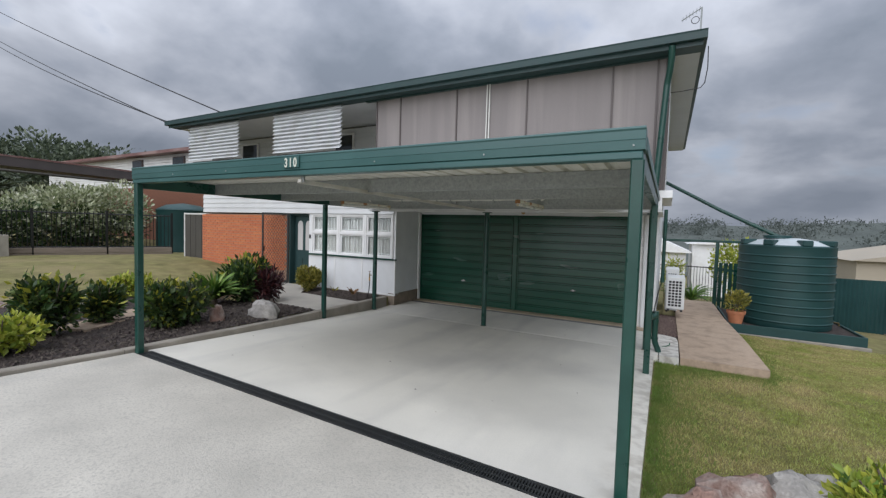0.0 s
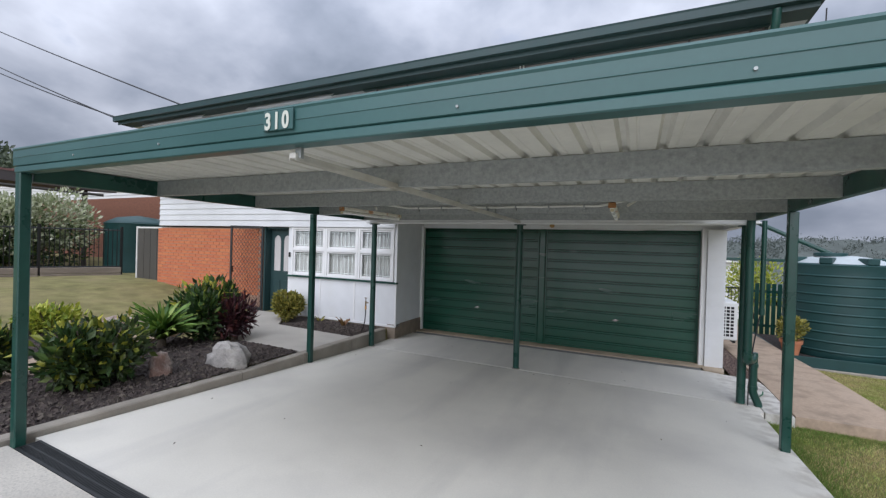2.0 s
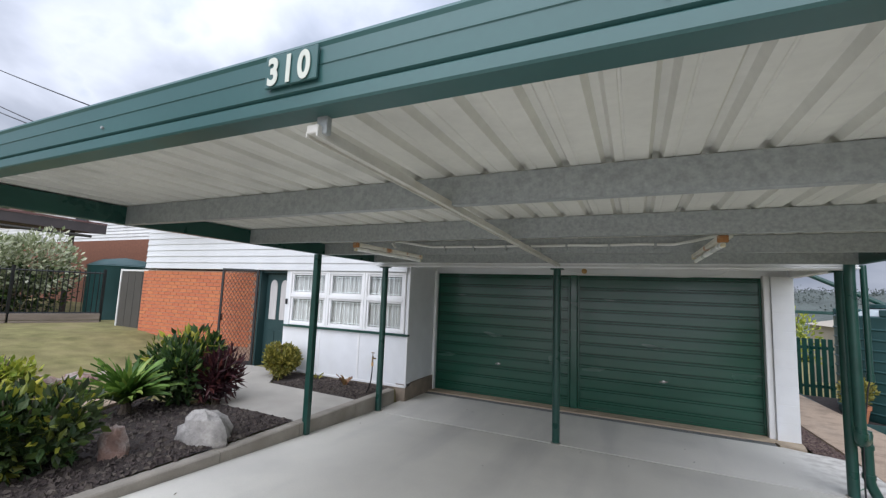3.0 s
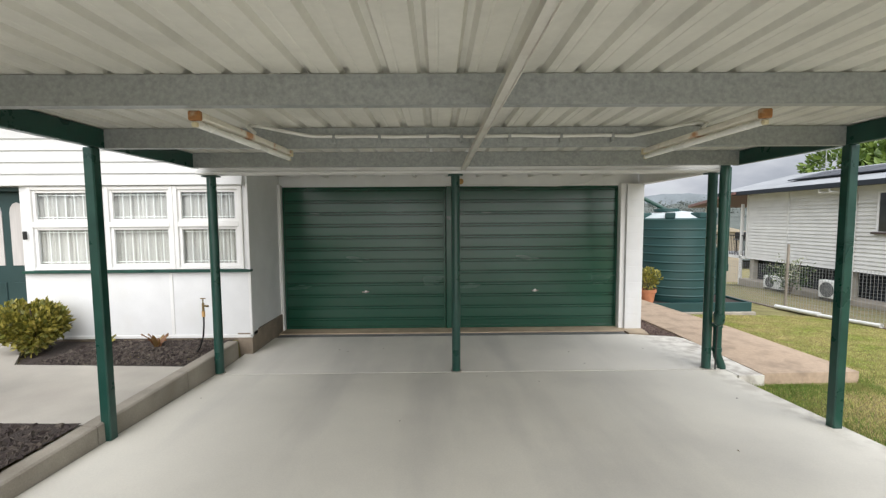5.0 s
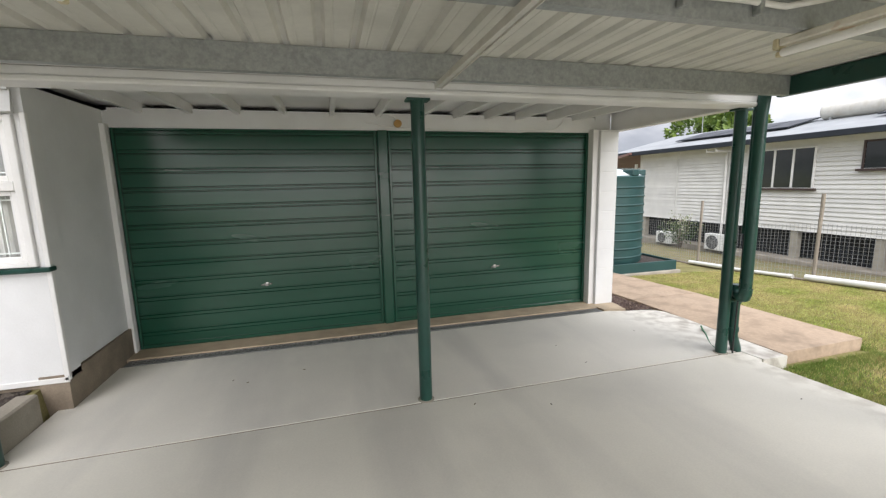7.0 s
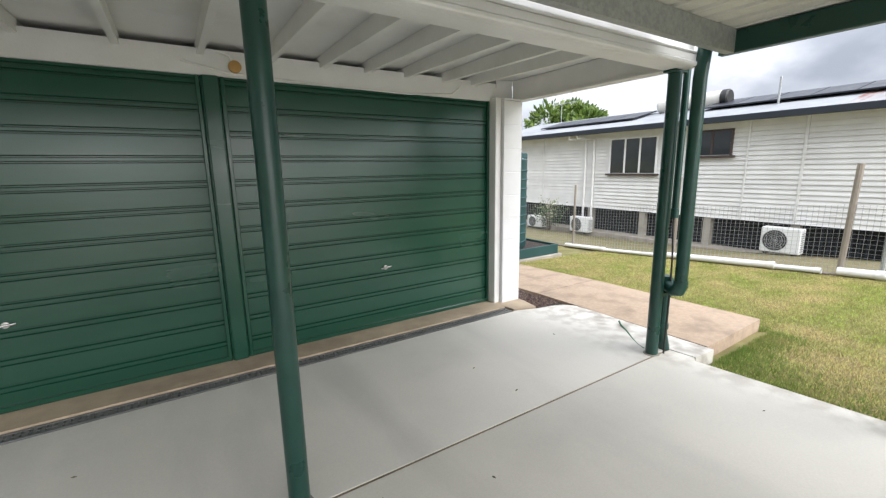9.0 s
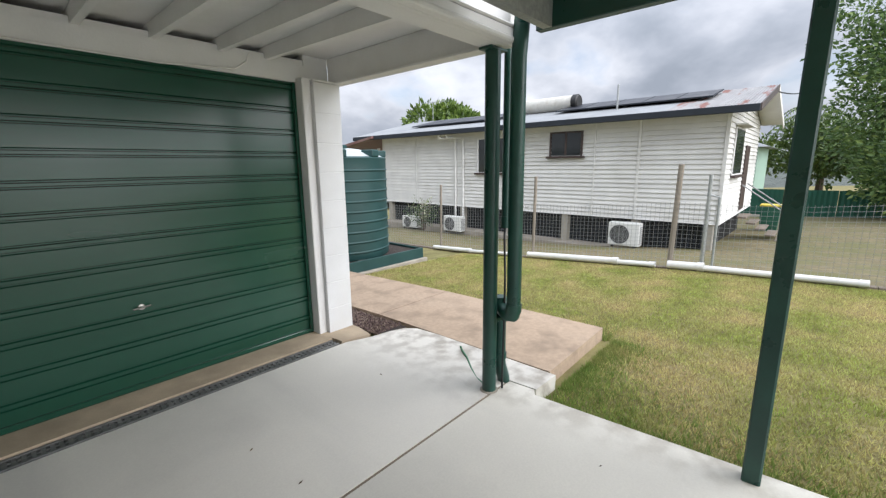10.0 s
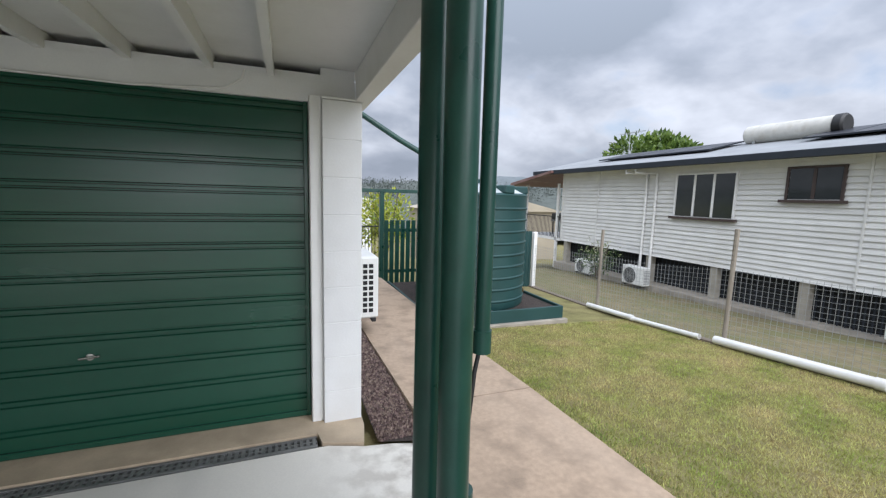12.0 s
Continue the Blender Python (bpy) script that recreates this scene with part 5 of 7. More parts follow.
shrub("shrub", 2.6, 20.5, -0.9, 1.1, 1.6, [(L_LIME, 2000, 0.14, 0.5, 0.8, 0.6, "foliage", 0.3)], "rounded lime green shrub behind the gate", seed=22)

# ---- fence to the neighbour ----
FX = 5.6


def fence_top(y):
    return 0.915 - 0.0867 * (y - 10.66)


fence = thing("wire_fence", (FX, 8.5, -0.8), "low welded wire mesh fence on weathered posts", "fence")
posts = [(13.43, 0.05), (10.66, 0.055), (7.91, 0.075), (5.1, 0.06), (2.2, 0.06), (-0.8, 0.06)]
for y, wd in posts:
    g = G()
    lean = 0.04 if y == 7.91 else 0.01
    zt, zb = fence_top(y), ground_z(FX, y) - 0.1
    g.tube([(FX, y, zb), (FX + 0.01, y - lean, zt)], wd * 0.62, 8)
    part("post", g, M_POST if y in (7.91, 10.66, 13.43) else M_GALV, fence)
for (ya, _), (yb, _) in zip([(16.4, 0)] + posts, posts + [(-3.6, 0)]):
    g = G()
    n = max(1, int((ya - yb) / 0.075))
    zb = (ground_z(FX, ya) + 0.03, ground_z(FX, yb) + 0.03)
    top = 1.13
    for i in range(n + 1):
        t = i / n
        y = ya + (yb - ya) * t
        z0 = zb[0] + (zb[1] - zb[0]) * t
        sag = -0.05 * math.sin(math.pi * t)
        g.box(FX - 0.002, FX + 0.002, y - 0.002, y + 0.002, z0, z0 + top + sag + 0.03)
    for j in range(16):
        for i in range(6):
            t0, t1 = i / 6, (i + 1) / 6
            q = []
            for t in (t0, t1):
                q.append((ya + (yb - ya) * t, zb[0] + (zb[1] - zb[0]) * t + (top - 0.05 * math.sin(math.pi * t)) * j / 15))
            g.tube([(FX - 0.003, q[0][0], q[0][1]), (FX - 0.003, q[1][0], q[1][1])], 0.0022, 3, False)
    part("wire_mesh", g, M_WIRE, fence, kind="stuff")
g = G()
g.tube([(FX - 0.1, 7.40, -0.75), (FX - 0.1, 7.40, 0.98)], 0.03, 10)
g.tube([(FX - 0.1, 7.25, -0.75), (FX - 0.1, 7.25, 0.62), (FX - 0.1, 7.4, 0.66)], 0.02, 8)
part("gate_pipe", g, M_GALV, fence, "grey galvanised gate pipe", smooth=40)
g = G()
for a, b in zip([16.0, 13.6, 10.7, 8.0, 5.3, 2.5], [13.6, 10.7, 8.0, 5.3, 2.5, -0.5]):
    za, zb = ground_z(FX, a), ground_z(FX, b)
    g = G()
    g.add([(FX - 0.09, a, za - 0.2), (FX + 0.05, a, za - 0.2), (FX + 0.05, a, za + 0.03), (FX - 0.09, a, za + 0.03), (FX - 0.09, b + 0.01, zb - 0.2), (FX + 0.05, b + 0.01, zb - 0.2), (FX + 0.05, b + 0.01, zb + 0.03), (FX - 0.09, b + 0.01, zb + 0.03)],
          [(0, 1, 2, 3), (7, 6, 5, 4), (0, 4, 5, 1), (1, 5, 6, 2), (2, 6, 7, 3), (3, 7, 4, 0)])
    solid("fence_strip", g, M_TIMBER, "brown timber strip under the wire fence", "edging", group="fence strips")
for ya, yb, r in ((13.55, 12.3, 0.05), (12.3, 10.95, 0.04), (10.7, 8.75, 0.062), (8.75, 8.1, 0.045), (7.9, 7.35, 0.068), (7.35, 5.4, 0.05)):
    za, zb = ground_z(FX, ya) + r + 0.03, ground_z(FX, yb) + r + 0.03
    g = G()
    g.tube([(FX - 0.14, ya, za), (FX - 0.14, yb, zb)], r, 14)
    g.tube([(FX - 0.14, yb + 0.1, zb + (za - zb) * 0.1 / (ya - yb)), (FX - 0.14, yb, zb)], r * 1.12, 14)
    solid("pvc_pipe", g, M_PVC, "length of white drain pipe lying along the fence", "pipe", smooth=40, group="drain pipes")

# ---- neighbour house beyond the fence ----
NX = 10.85
nb = thing("neighbour_house", (14.3, 15, -1.3), "raised white weatherboard house with a low iron roof", "house")
g = G()
g.box(NX + 0.03, 17.7, 8.03, 21.8, -0.5, 2.50)
g.add([(NX + 0.03, 8.03, 2.50), (17.7, 8.03, 2.50), (14.2, 8.03, 3.33), (NX + 0.03, 21.8, 2.50), (17.7, 21.8, 2.50), (14.2, 21.8, 3.33)], [(0, 1, 2), (5, 4, 3), (0, 2, 5, 3), (2, 1, 4, 5)])
nwall = part("wall", g, M_NBOARD, nb)
for k in range(22):
    z = -0.51 + k * 0.137
    g = G()
    g.add([(NX - 0.026, 8.0, z), (NX + 0.012, 8.0, z + 0.142), (NX + 0.03, 8.0, z), (NX - 0.026, 21.82, z), (NX + 0.012, 21.82, z + 0.142), (NX + 0.03, 21.82, z)], [(0, 1, 2), (5, 4, 3), (0, 3, 4, 1), (0, 2, 5, 3)])
    part("board", g, M_NBOARD, nwall)
for k in range(25):
    z = -0.51 + k * 0.137
    x1 = 17.7 if z < 2.45 else 17.7 - (z - 2.45) * 4.1
    x0 = NX if z < 2.45 else NX + (z - 2.45) * 4.1
    if x1 - x0 < 0.4:
        continue
    g = G()
    g.add([(x0, 7.974, z), (x0, 8.012, z + 0.142), (x0, 8.03, z), (x1, 7.974, z), (x1, 8.012, z + 0.142), (x1, 8.03, z)], [(0, 1, 2), (5, 4, 3), (0, 3, 4, 1), (0, 2, 5, 3)])
    part("board", g, M_NBOARD, nwall)
for y, wd in ((7.97, 0.09), (10.15, 0.07), (11.5, 0.05), (19.6, 0.05), (21.8, 0.08)):
    g = G()
    g.box(NX - 0.036, NX + 0.0, y, y + wd, -0.51, 2.45, 0.004)
    part("cover_strip", g, M_NBOARD, nb)
RN = [(10.3, 2.55), (14.2, 3.46), (18.1, 2.55)]
for ya, yb, m, nm in ((7.35, 9.4, M_NROOFRUST, "rust_sheet"), (9.4, 23.4, M_NROOF, "roof")):
    g = G()
    n = int((yb - ya) / 0.038)
    for (xa, za), (xb, zb) in zip(RN, RN[1:]):
        o = len(g.v)
        for i in range(n + 1):
            y = ya + (yb - ya) * i / n
            dz = 0.009 if i % 2 else -0.009
            g.v += [(xa, y, za + dz), (xb, y, zb + dz)]
        g.f += [(o + 2 * i, o + 2 * i + 2, o + 2 * i + 3, o + 2 * i + 1) for i in range(n)]
    part(nm, g, m, nb, "rust-streaked roof sheets" if nm == "rust_sheet" else "pale corrugated iron roof")
g = G()
g.box(10.23, 10.34, 7.35, 23.4, 2.37, 2.545, 0.01)
part("gutter", g, M_FASCIA, nb)
g = G()
g.add([(10.33, 7.4, 2.44), (NX, 7.4, 2.47), (NX, 22, 2.47), (10.33, 22, 2.44)], [(0, 1, 2, 3)])
g.add([(10.33, 7.36, 2.53), (14.2, 7.36, 3.42), (18.1, 7.36, 2.53), (18.1, 8.0, 2.53), (14.2, 8.0, 3.42), (10.33, 8.0, 2.53)], [(0, 5, 4, 1), (1, 4, 3, 2)])
part("soffit", g, M_NBOARD, nb)
for a, b in zip(RN, RN[1:]):
    g = G()
    g.add([(a[0], 7.32, a[1] - 0.17), (b[0], 7.32, b[1] - 0.17), (b[0], 7.32, b[1] + 0.01), (a[0], 7.32, a[1] + 0.01), (a[0], 7.35, a[1] - 0.17), (b[0], 7.35, b[1] - 0.17), (b[0], 7.35, b[1] + 0.01), (a[0], 7.35, a[1] + 0.01)], [(0, 1, 2, 3), (7, 6, 5, 4), (0, 4, 5, 1), (2, 6, 7, 3), (1, 5, 6, 2), (3, 7, 4, 0)])
    part("barge_board", g, M_DARKROOF if a[0] < 12 else M_NBOARD, nb)


def nb_window(y0, y1, z0, z1, lights, face="x", x0=0):
    g = G()
    wnd = None
    if face == "x":
        g.box(NX - 0.05, NX + 0.01, y0 - 0.06, y0, z0 - 0.02, z1 + 0.05, 0.005).box(NX - 0.05, NX + 0.01, y1, y1 + 0.06, z0 - 0.02, z1 + 0.05, 0.005).box(NX - 0.05, NX + 0.01, y0, y1, z1, z1 + 0.05, 0.005)
        for k in range(1, lights):
            y = y0 + (y1 - y0) * k / lights
            g.box(NX - 0.045, NX + 0.01, y - 0.035, y + 0.035, z0, z1, 0.004)
        wnd = part("window", g, M_WHITE if lights > 2 else M_BROWN, nb)
        for k in range(lights):
            gg = G()
            a, b = y0 + (y1 - y0) * k / lights, y0 + (y1 - y0) * (k + 1) / lights
            gg.box(NX - 0.03, NX - 0.024, a + 0.01, b - 0.01, z0, z1)
            part("pane", gg, M_NGLASS, wnd)
        gg = G()
        gg.box(NX - 0.14, NX, y0 - 0.14, y1 + 0.14, z0 - 0.09, z0 - 0.02, 0.006)
        part("window_sill", gg, M_BROWN, wnd)
    else:
        g.box(y0 - 0.06, y1 + 0.06, 7.95, 7.985, z0 - 0.05, z1 + 0.06, 0.005)
        wnd = part("window", g, M_WHITE, nb)
        gg = G()
        gg.box(y0, y1, 7.94, 7.952, z0, z1)
        part("pane", gg, M_NGLASS, wnd)
        gg = G()
        gg.box(y0 - 0.1, y1 + 0.1, 7.86, 7.99, z0 - 0.12, z0 - 0.05, 0.005)
        part("window_sill", gg, M_BROWN, wnd)
        gg = G()
        gg.box(y0 - 0.15, y1 + 0.15, 7.7, 7.99, z1 + 0.08, z1 + 0.12, 0.005)
        part("window_hood", gg, M_NBOARD, wnd)


nb_window(14.33, 16.13, 0.89, 2.13, 3)
nb_window(11.99, 13.04, 1.45, 2.17, 2)
nb_window(11.9, 13.4, 0.85, 2.1, 1, "y")
g = G()
g.box(14.3, 15.2, 7.95, 7.99, -0.4, 1.7, 0.005)
part("door", g, M_BROWN, nb, "dark brown back door")
for k in range(5):
    g = G()
    g.box(13.9, 15.2, 7.95 - 0.26 * (k + 1), 7.95 - 0.26 * k, -0.62 - 0.17 * k, -0.57 - 0.17 * k, 0.004)
    part("stair_tread", g, M_TIMBER, nb)
for x in (13.9, 15.2):
    g = G()
    g.tube([(x, 7.9, 0.45), (x, 6.7, -0.4)], 0.02, 8)
    g.tube([(x, 6.7, -0.4), (x, 6.7, -1.35)], 0.02, 8)
    part("hand_rail", g, M_WIRE, nb)
# near-black sheets behind the stumps paint the underfloor shade
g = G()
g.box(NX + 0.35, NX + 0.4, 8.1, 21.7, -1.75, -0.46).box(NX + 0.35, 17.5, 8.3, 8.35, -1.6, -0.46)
part("underfloor_void", g, M_DARK, nb, "near-black sheets painting the shade under the floor")
for y in (8.1, 10.05, 12.35, 14.6, 16.9, 19.2, 21.4):
    g = G()
    g.box(NX + 0.02, NX + 0.24, y, y + 0.22, -1.8, -0.46, 0.01)
    part("stump", g, M_STUMP, nb)
g = G()
for k in range(90):
    y = 8.1 + k * 0.15
    g.box(NX + 0.28, NX + 0.285, y, y + 0.03, -1.7, -0.46)
for k in range(7):
    g.box(NX + 0.285, NX + 0.29, 8.1, 21.7, -0.6 - k * 0.15, -0.58 - k * 0.15)
part("batten_screen", g, M_FASCIA, nb, "dark battens under the house", kind="stuff")
g = G()
g.box(NX - 0.35, NX + 0.4, 8.0, 21.8, -1.75, -1.42, 0.02)
part("footing_strip", g, M_KERB, nb)
for ya, yb in ((17.25, 17.33), (16.85, 16.92)):
    g = G()
    g.tube([(10.35, (ya + yb) / 2 + 0.5, 2.36), (10.35, (ya + yb) / 2 + 0.5, 2.25), (NX - 0.06, (ya + yb) / 2, 2.2), (NX - 0.06, (ya + yb) / 2, -1.4)], 0.045, 10)
    part("downpipe", g, M_PVC, nb, smooth=40)
g = G()
g.tube([(11.6, 11.2, 2.8), (11.6, 11.2, 3.62)], 0.03, 8)
part("vent_pipe", g, M_GALV, nb)
for y0 in (21.9,):
    g = G()
    g.add([(10.1, 21.8, 2.52), (10.1, 25.2, 2.05), (17, 25.2, 2.05), (17, 21.8, 2.52), (10.1, 21.8, 2.42), (10.1, 25.2, 1.91), (17, 25.2, 1.91), (17, 21.8, 2.42)], [(0, 1, 2, 3), (7, 6, 5, 4), (0, 4, 5, 1), (1, 5, 6, 2), (2, 6, 7, 3), (3, 7, 4, 0)])
    part("porch_roof", g, M_REDROOF, nb, "faded red porch roof edge")
    for y in (24.8, 22.2):
        g = G()
        g.box(10.85, 10.95, y, y + 0.1, -1.8, 2.0)
        part("porch_post", g, M_WHITE, nb)
    g = G()
    g.box(10.85, 17, 21.9, 25, -0.55, -0.42)
    part("porch_floor", g, M_WHITE, nb)
    for k in range(26):
        g = G()
        g.box(10.88, 10.9, 22.0 + k * 0.11, 22.02 + k * 0.11, -0.42, 0.5)
        part("baluster", g, M_BLACKFENCE, nb)
    g = G()
    g.box(10.86, 10.92, 21.95, 24.85, 0.5, 0.54)
    part("porch_rail", g, M_BLACKFENCE, nb)


d = thing("barbecue", (12.2, 23.4, -0.42), "dark covered barbecue trolley standing on the porch", "barbecue")
g = G()
g.box(11.8, 12.6, 22.8, 24.0, 0.3, 0.62, 0.05)
part("hood", g, M_BLACK, d)
g = G()
g.box(11.85, 12.55, 22.7, 24.1, 0.22, 0.30, 0.02)
part("shelf", g, M_ACGRILLE, d)
for x in (11.9, 12.5):
    for y in (22.85, 23.95):
        g = G()
        g.box(x - 0.025, x + 0.025, y - 0.025, y + 0.025, -0.42, 0.22)
        part("leg", g, M_BLACK, d)
d = thing("outdoor_table", (14.6, 23.6, -0.42), "dark outdoor table on the porch", "table")
g = G()
g.box(13.8, 15.4, 22.9, 24.3, 0.28, 0.33, 0.01)
part("tabletop", g, M_BROWN, d)
for x in (13.9, 15.3):
    for y in (23.0, 24.2):
        g = G()
        g.box(x - 0.04, x + 0.04, y - 0.04, y + 0.04, -0.42, 0.28)
        part("leg", g, M_BROWN, d)


def on_roof(x):
    return 2.55 + (x - 10.3) * (3.46 - 2.55) / 3.9


d = thing("solar_water_heater", (12.9, 14.3, on_roof(12.9)), "white cylindrical roof water heater with a dark end", "water heater")
z = on_roof(12.9) + 0.26
g = G()
g.tube([(12.9, 13.25, z), (12.9, 13.3, z), (12.9, 15.5, z), (12.9, 15.55, z)], [0.22, 0.27, 0.27, 0.22], 20)
part("cylinder", g, M_CREAM, d, smooth=40)
g = G()
g.tube([(12.9, 13.05, z), (12.9, 13.1, z), (12.9, 13.28, z)], [0.24, 0.285, 0.285], 20)
part("end_cap", g, M_BLACK, d, smooth=40)
for y in (13.6, 15.2):
    g = G()
    g.box(12.7, 13.1, y, y + 0.06, on_roof(12.7), z - 0.2)
    part("cradle", g, M_GALV, d)


def solar_panel(xc, yc, lift=0.12):
    sl = math.atan2(3.46 - 2.55, 3.9)
    m = Matrix.Translation((xc, yc, on_roof(xc) + lift)) @ Matrix.Rotation(-sl, 4, "Y")
    g = G()
    g.box(-0.8, 0.8, -0.48, 0.48, -0.02, 0.016, 0.003, m=m)
    d = part("solar_panel", g, M_FASCIA, nb, "dark framed solar panel")
    g = G()
    g.box(-0.77, 0.77, -0.45, 0.45, 0.014, 0.02, m=m)
    part("cell_sheet", g, M_SOLAR, d)


for k in range(5):
    solar_panel(12.6, 9.1 + k * 0.968, 0.11)
for k in range(5):
    solar_panel(12.3, 16.2 + k * 0.968, 0.09)
ac_unit(10.35, 10.25, -1.30, 0.9, 0.32, 0.74, -90, "white outdoor air conditioner against the raised house")
ac_unit(10.35, 17.0, -1.52, 0.9, 0.32, 0.66, -90, "smaller white outdoor air conditioner against the raised house")
ac_unit(10.35, 19.5, -1.58, 0.9, 0.32, 0.55, -90, "white outdoor air conditioner beside garden shrubs")
shrub("flowering_shrub", 9.9, 18.3, -1.5, 0.75, 0.85, [(L_DARK, 700, 0.1, 0.45, 0.8, 0.5, "foliage", 0.3), (L_BLOSSOM, 200, 0.09, 0.5, 1.0, 0.5, "blossom", 0.6)], "loose flowering shrub beside the raised house", seed=31)

# ---- front garden ----


def bed_z(x, y):
    return ground_z(x, y) + 0.06 + 0.03 * noise.noise((x * 1.3, y * 1.3, 3.0))


def mulch_bed(name, x0, x1, y0, y1, inside, label):
    gg = G()
    n, m = 26, 44
    idx = {}
    for j in range(m + 1):
        for i in range(n + 1):
            x, y = x0 + (x1 - x0) * i / n, y0 + (y1 - y0) * j / m
            idx[(i, j)] = len(gg.v)
            gg.v.append((x, y, bed_z(x, y) if name == "mulch_bed" else -0.235 + 0.02 * noise.noise((x * 2, y * 2, 1))))
    for j in range(m):
        for i in range(n):
            x, y = x0 + (x1 - x0) * (i + 0.5) / n, y0 + (y1 - y0) * (j + 0.5) / m
            if inside(x, y):
                gg.f.append((idx[(i, j)], idx[(i + 1, j)], idx[(i + 1, j + 1)], idx[(i, j + 1)]))
    return solid(name, gg, M_MULCH, label, "garden bed", smooth=60, kind="structure")


def in_bed(x, y):
    return y < 6.0 - 0.3 * max(0, -7.2 - x) and x < -6.17


mulch_bed("mulch_bed", -10.6, -6.172, -3.0, 6.02, in_bed, "dark bark mulch garden bed behind the kerb")
mulch_bed("window_bed", -8.7, -6.172, 7.3, 8.43, lambda x, y: y > 7.38 + 0.03 * (-6.2 - x) and x > -8.15 - (y - 7.42) * 0.6, "dark mulch bed under the front windows")


def on_bed(r, n):
    x, y = -6.18 - r.uniform(0, 1, n) ** 1.3 * 3.6, r.uniform(-1.0, 6.0, n)
    keep = [(a, b, bed_z(a, b) - 0.002) for a, b in zip(x, y) if in_bed(a, b) and not (-9.3 < a < -7.7 and abs(a + 8.35 + 0.36 * (b - 3)) < 0.5 and b > 2.5)]
    return np.array(keep + keep)[:n]


def on_window_bed(r, n):
    x, y = r.uniform(-8.0, -6.2, n), r.uniform(7.45, 8.4, n)
    return np.stack([x, y, np.full(n, -0.235)], axis=1)


bulk("bark_mulch", *chips(9000, on_bed, 0.055, 8), M_CHIP, "loose dark bark chips over the bed", "mulch")
bulk("bark_mulch", *chips(2500, on_window_bed, 0.05, 9), M_CHIP, "loose dark bark chips under the windows", "mulch")
CROT = lambda n: [(L_CROTON, n, 0.105, 0.55, 0.75, 0.62, "foliage", 0.2), (L_DARK, n // 3, 0.125, 0.42, 0.8, 0.6, "green_leaves", 0.5), (L_CROTONY, n // 16, 0.12, 0.42, 1.15, 0.42, "young_leaves", 0.8)]
shrub("croton_shrub", -7.72, 2.40, -0.19, 0.37, 0.56, CROT(1800), "dark croton shrub with yellow young leaves", seed=41)
shrub("croton_shrub", -8.0, 3.20, -0.19, 0.25, 0.42, CROT(1000), "smaller dark croton shrub with yellow tips", seed=42)
shrub("croton_shrub", -6.98, 3.68, -0.19, 0.46, 0.46, CROT(2200), "broad dark croton shrub beside the kerb", seed=43)
shrub("green_shrub", -8.05, 5.85, -0.19, 0.47, 0.62, [(L_DARK, 2600, 0.15, 0.36, 0.8, 0.6, "foliage", 0.25), (L_CROTONY, 160, 0.14, 0.36, 1.15, 0.4, "young_leaves", 0.8)], "glossy dark green shrub near the front door", seed=44)
shrub("burgundy_shrub", -7.62, 6.02, -0.19, 0.28, 0.46, [(L_RED, 900, 0.17, 0.2, 0.8, 0.6, "foliage", 0.25)], "burgundy cordyline shrub beside the terrace", seed=45)
d = strap_plant(-8.1, 5.12, -0.06, 240, 0.66, 0.085, L_STRAP, "bright green strap leaved plant on a short trunk", 46, 0.6)
g = G()
g.tube([(-8.1, 5.12, -0.22), (-8.09, 5.12, -0.12), (-8.1, 5.12, 0.0)], [0.09, 0.06, 0.05], 10)
part("trunk", g, M_BARK, d)
shrub("lime_shrub", -10.3, 4.62, -0.16, 0.42, 0.34, [(L_LIME, 1100, 0.1, 0.55, 0.7, 0.6, "foliage", 0.3)], "low lime green leafy shrub", seed=47)
shrub("lime_shrub", -7.05, 1.72, -0.14, 0.42, 0.30, [(L_LIME, 1200, 0.1, 0.55, 0.7, 0.6, "foliage", 0.3)], "low lime green leafy shrub by the driveway", seed=48)
shrub("box_shrub", -8.38, 7.98, -0.24, 0.33, 0.40, [(L_OLIVE, 5200, 0.068, 0.55, 0.85, 0.62, "foliage", 0.35)], "clipped olive yellow shrub beside the front door", seed=49)
strap_plant(-7.0, 8.12, -0.22, 14, 0.24, 0.05, leafmat("bronze_leaves", (0.20, 0.09, 0.04), (0.30, 0.20, 0.08)), "small bronze leaved seedling under the windows", 50, 0.5)
strap_plant(-7.75, 8.25, -0.22, 10, 0.13, 0.03, L_OLIVE, "tiny grey green seedling under the windows", 51, 0.5)
boulder(-6.48, 5.02, -0.12, 0.33, 0.22, 0.26, M_ROCK, "large pale grey garden boulder on the mulch", 2.0)
boulder(-6.72, 4.28, -0.13, 0.12, 0.12, 0.24, M_ROCKP, "small pinkish upright boulder on the mulch", 5.0)
boulder(-9.25, 3.55, -0.03, 0.3, 0.3, 0.22, M_ROCK, "grey boulder beside the side path", 9.0)
boulder(-8.6, 1.4, -0.1, 0.3, 0.25, 0.3, M_ROCK, "grey boulder behind the shrubs", 12.0)
for k in range(12):
    x, y = -10.5 - 0.1 * math.sin(k), 1.2 + k * 0.45
    boulder(x, y, ground_z(x, y), 0.26, 0.22, 0.12, M_ROCKP, "flat edging stone between bed and lawn", 20 + k, "edging stones")
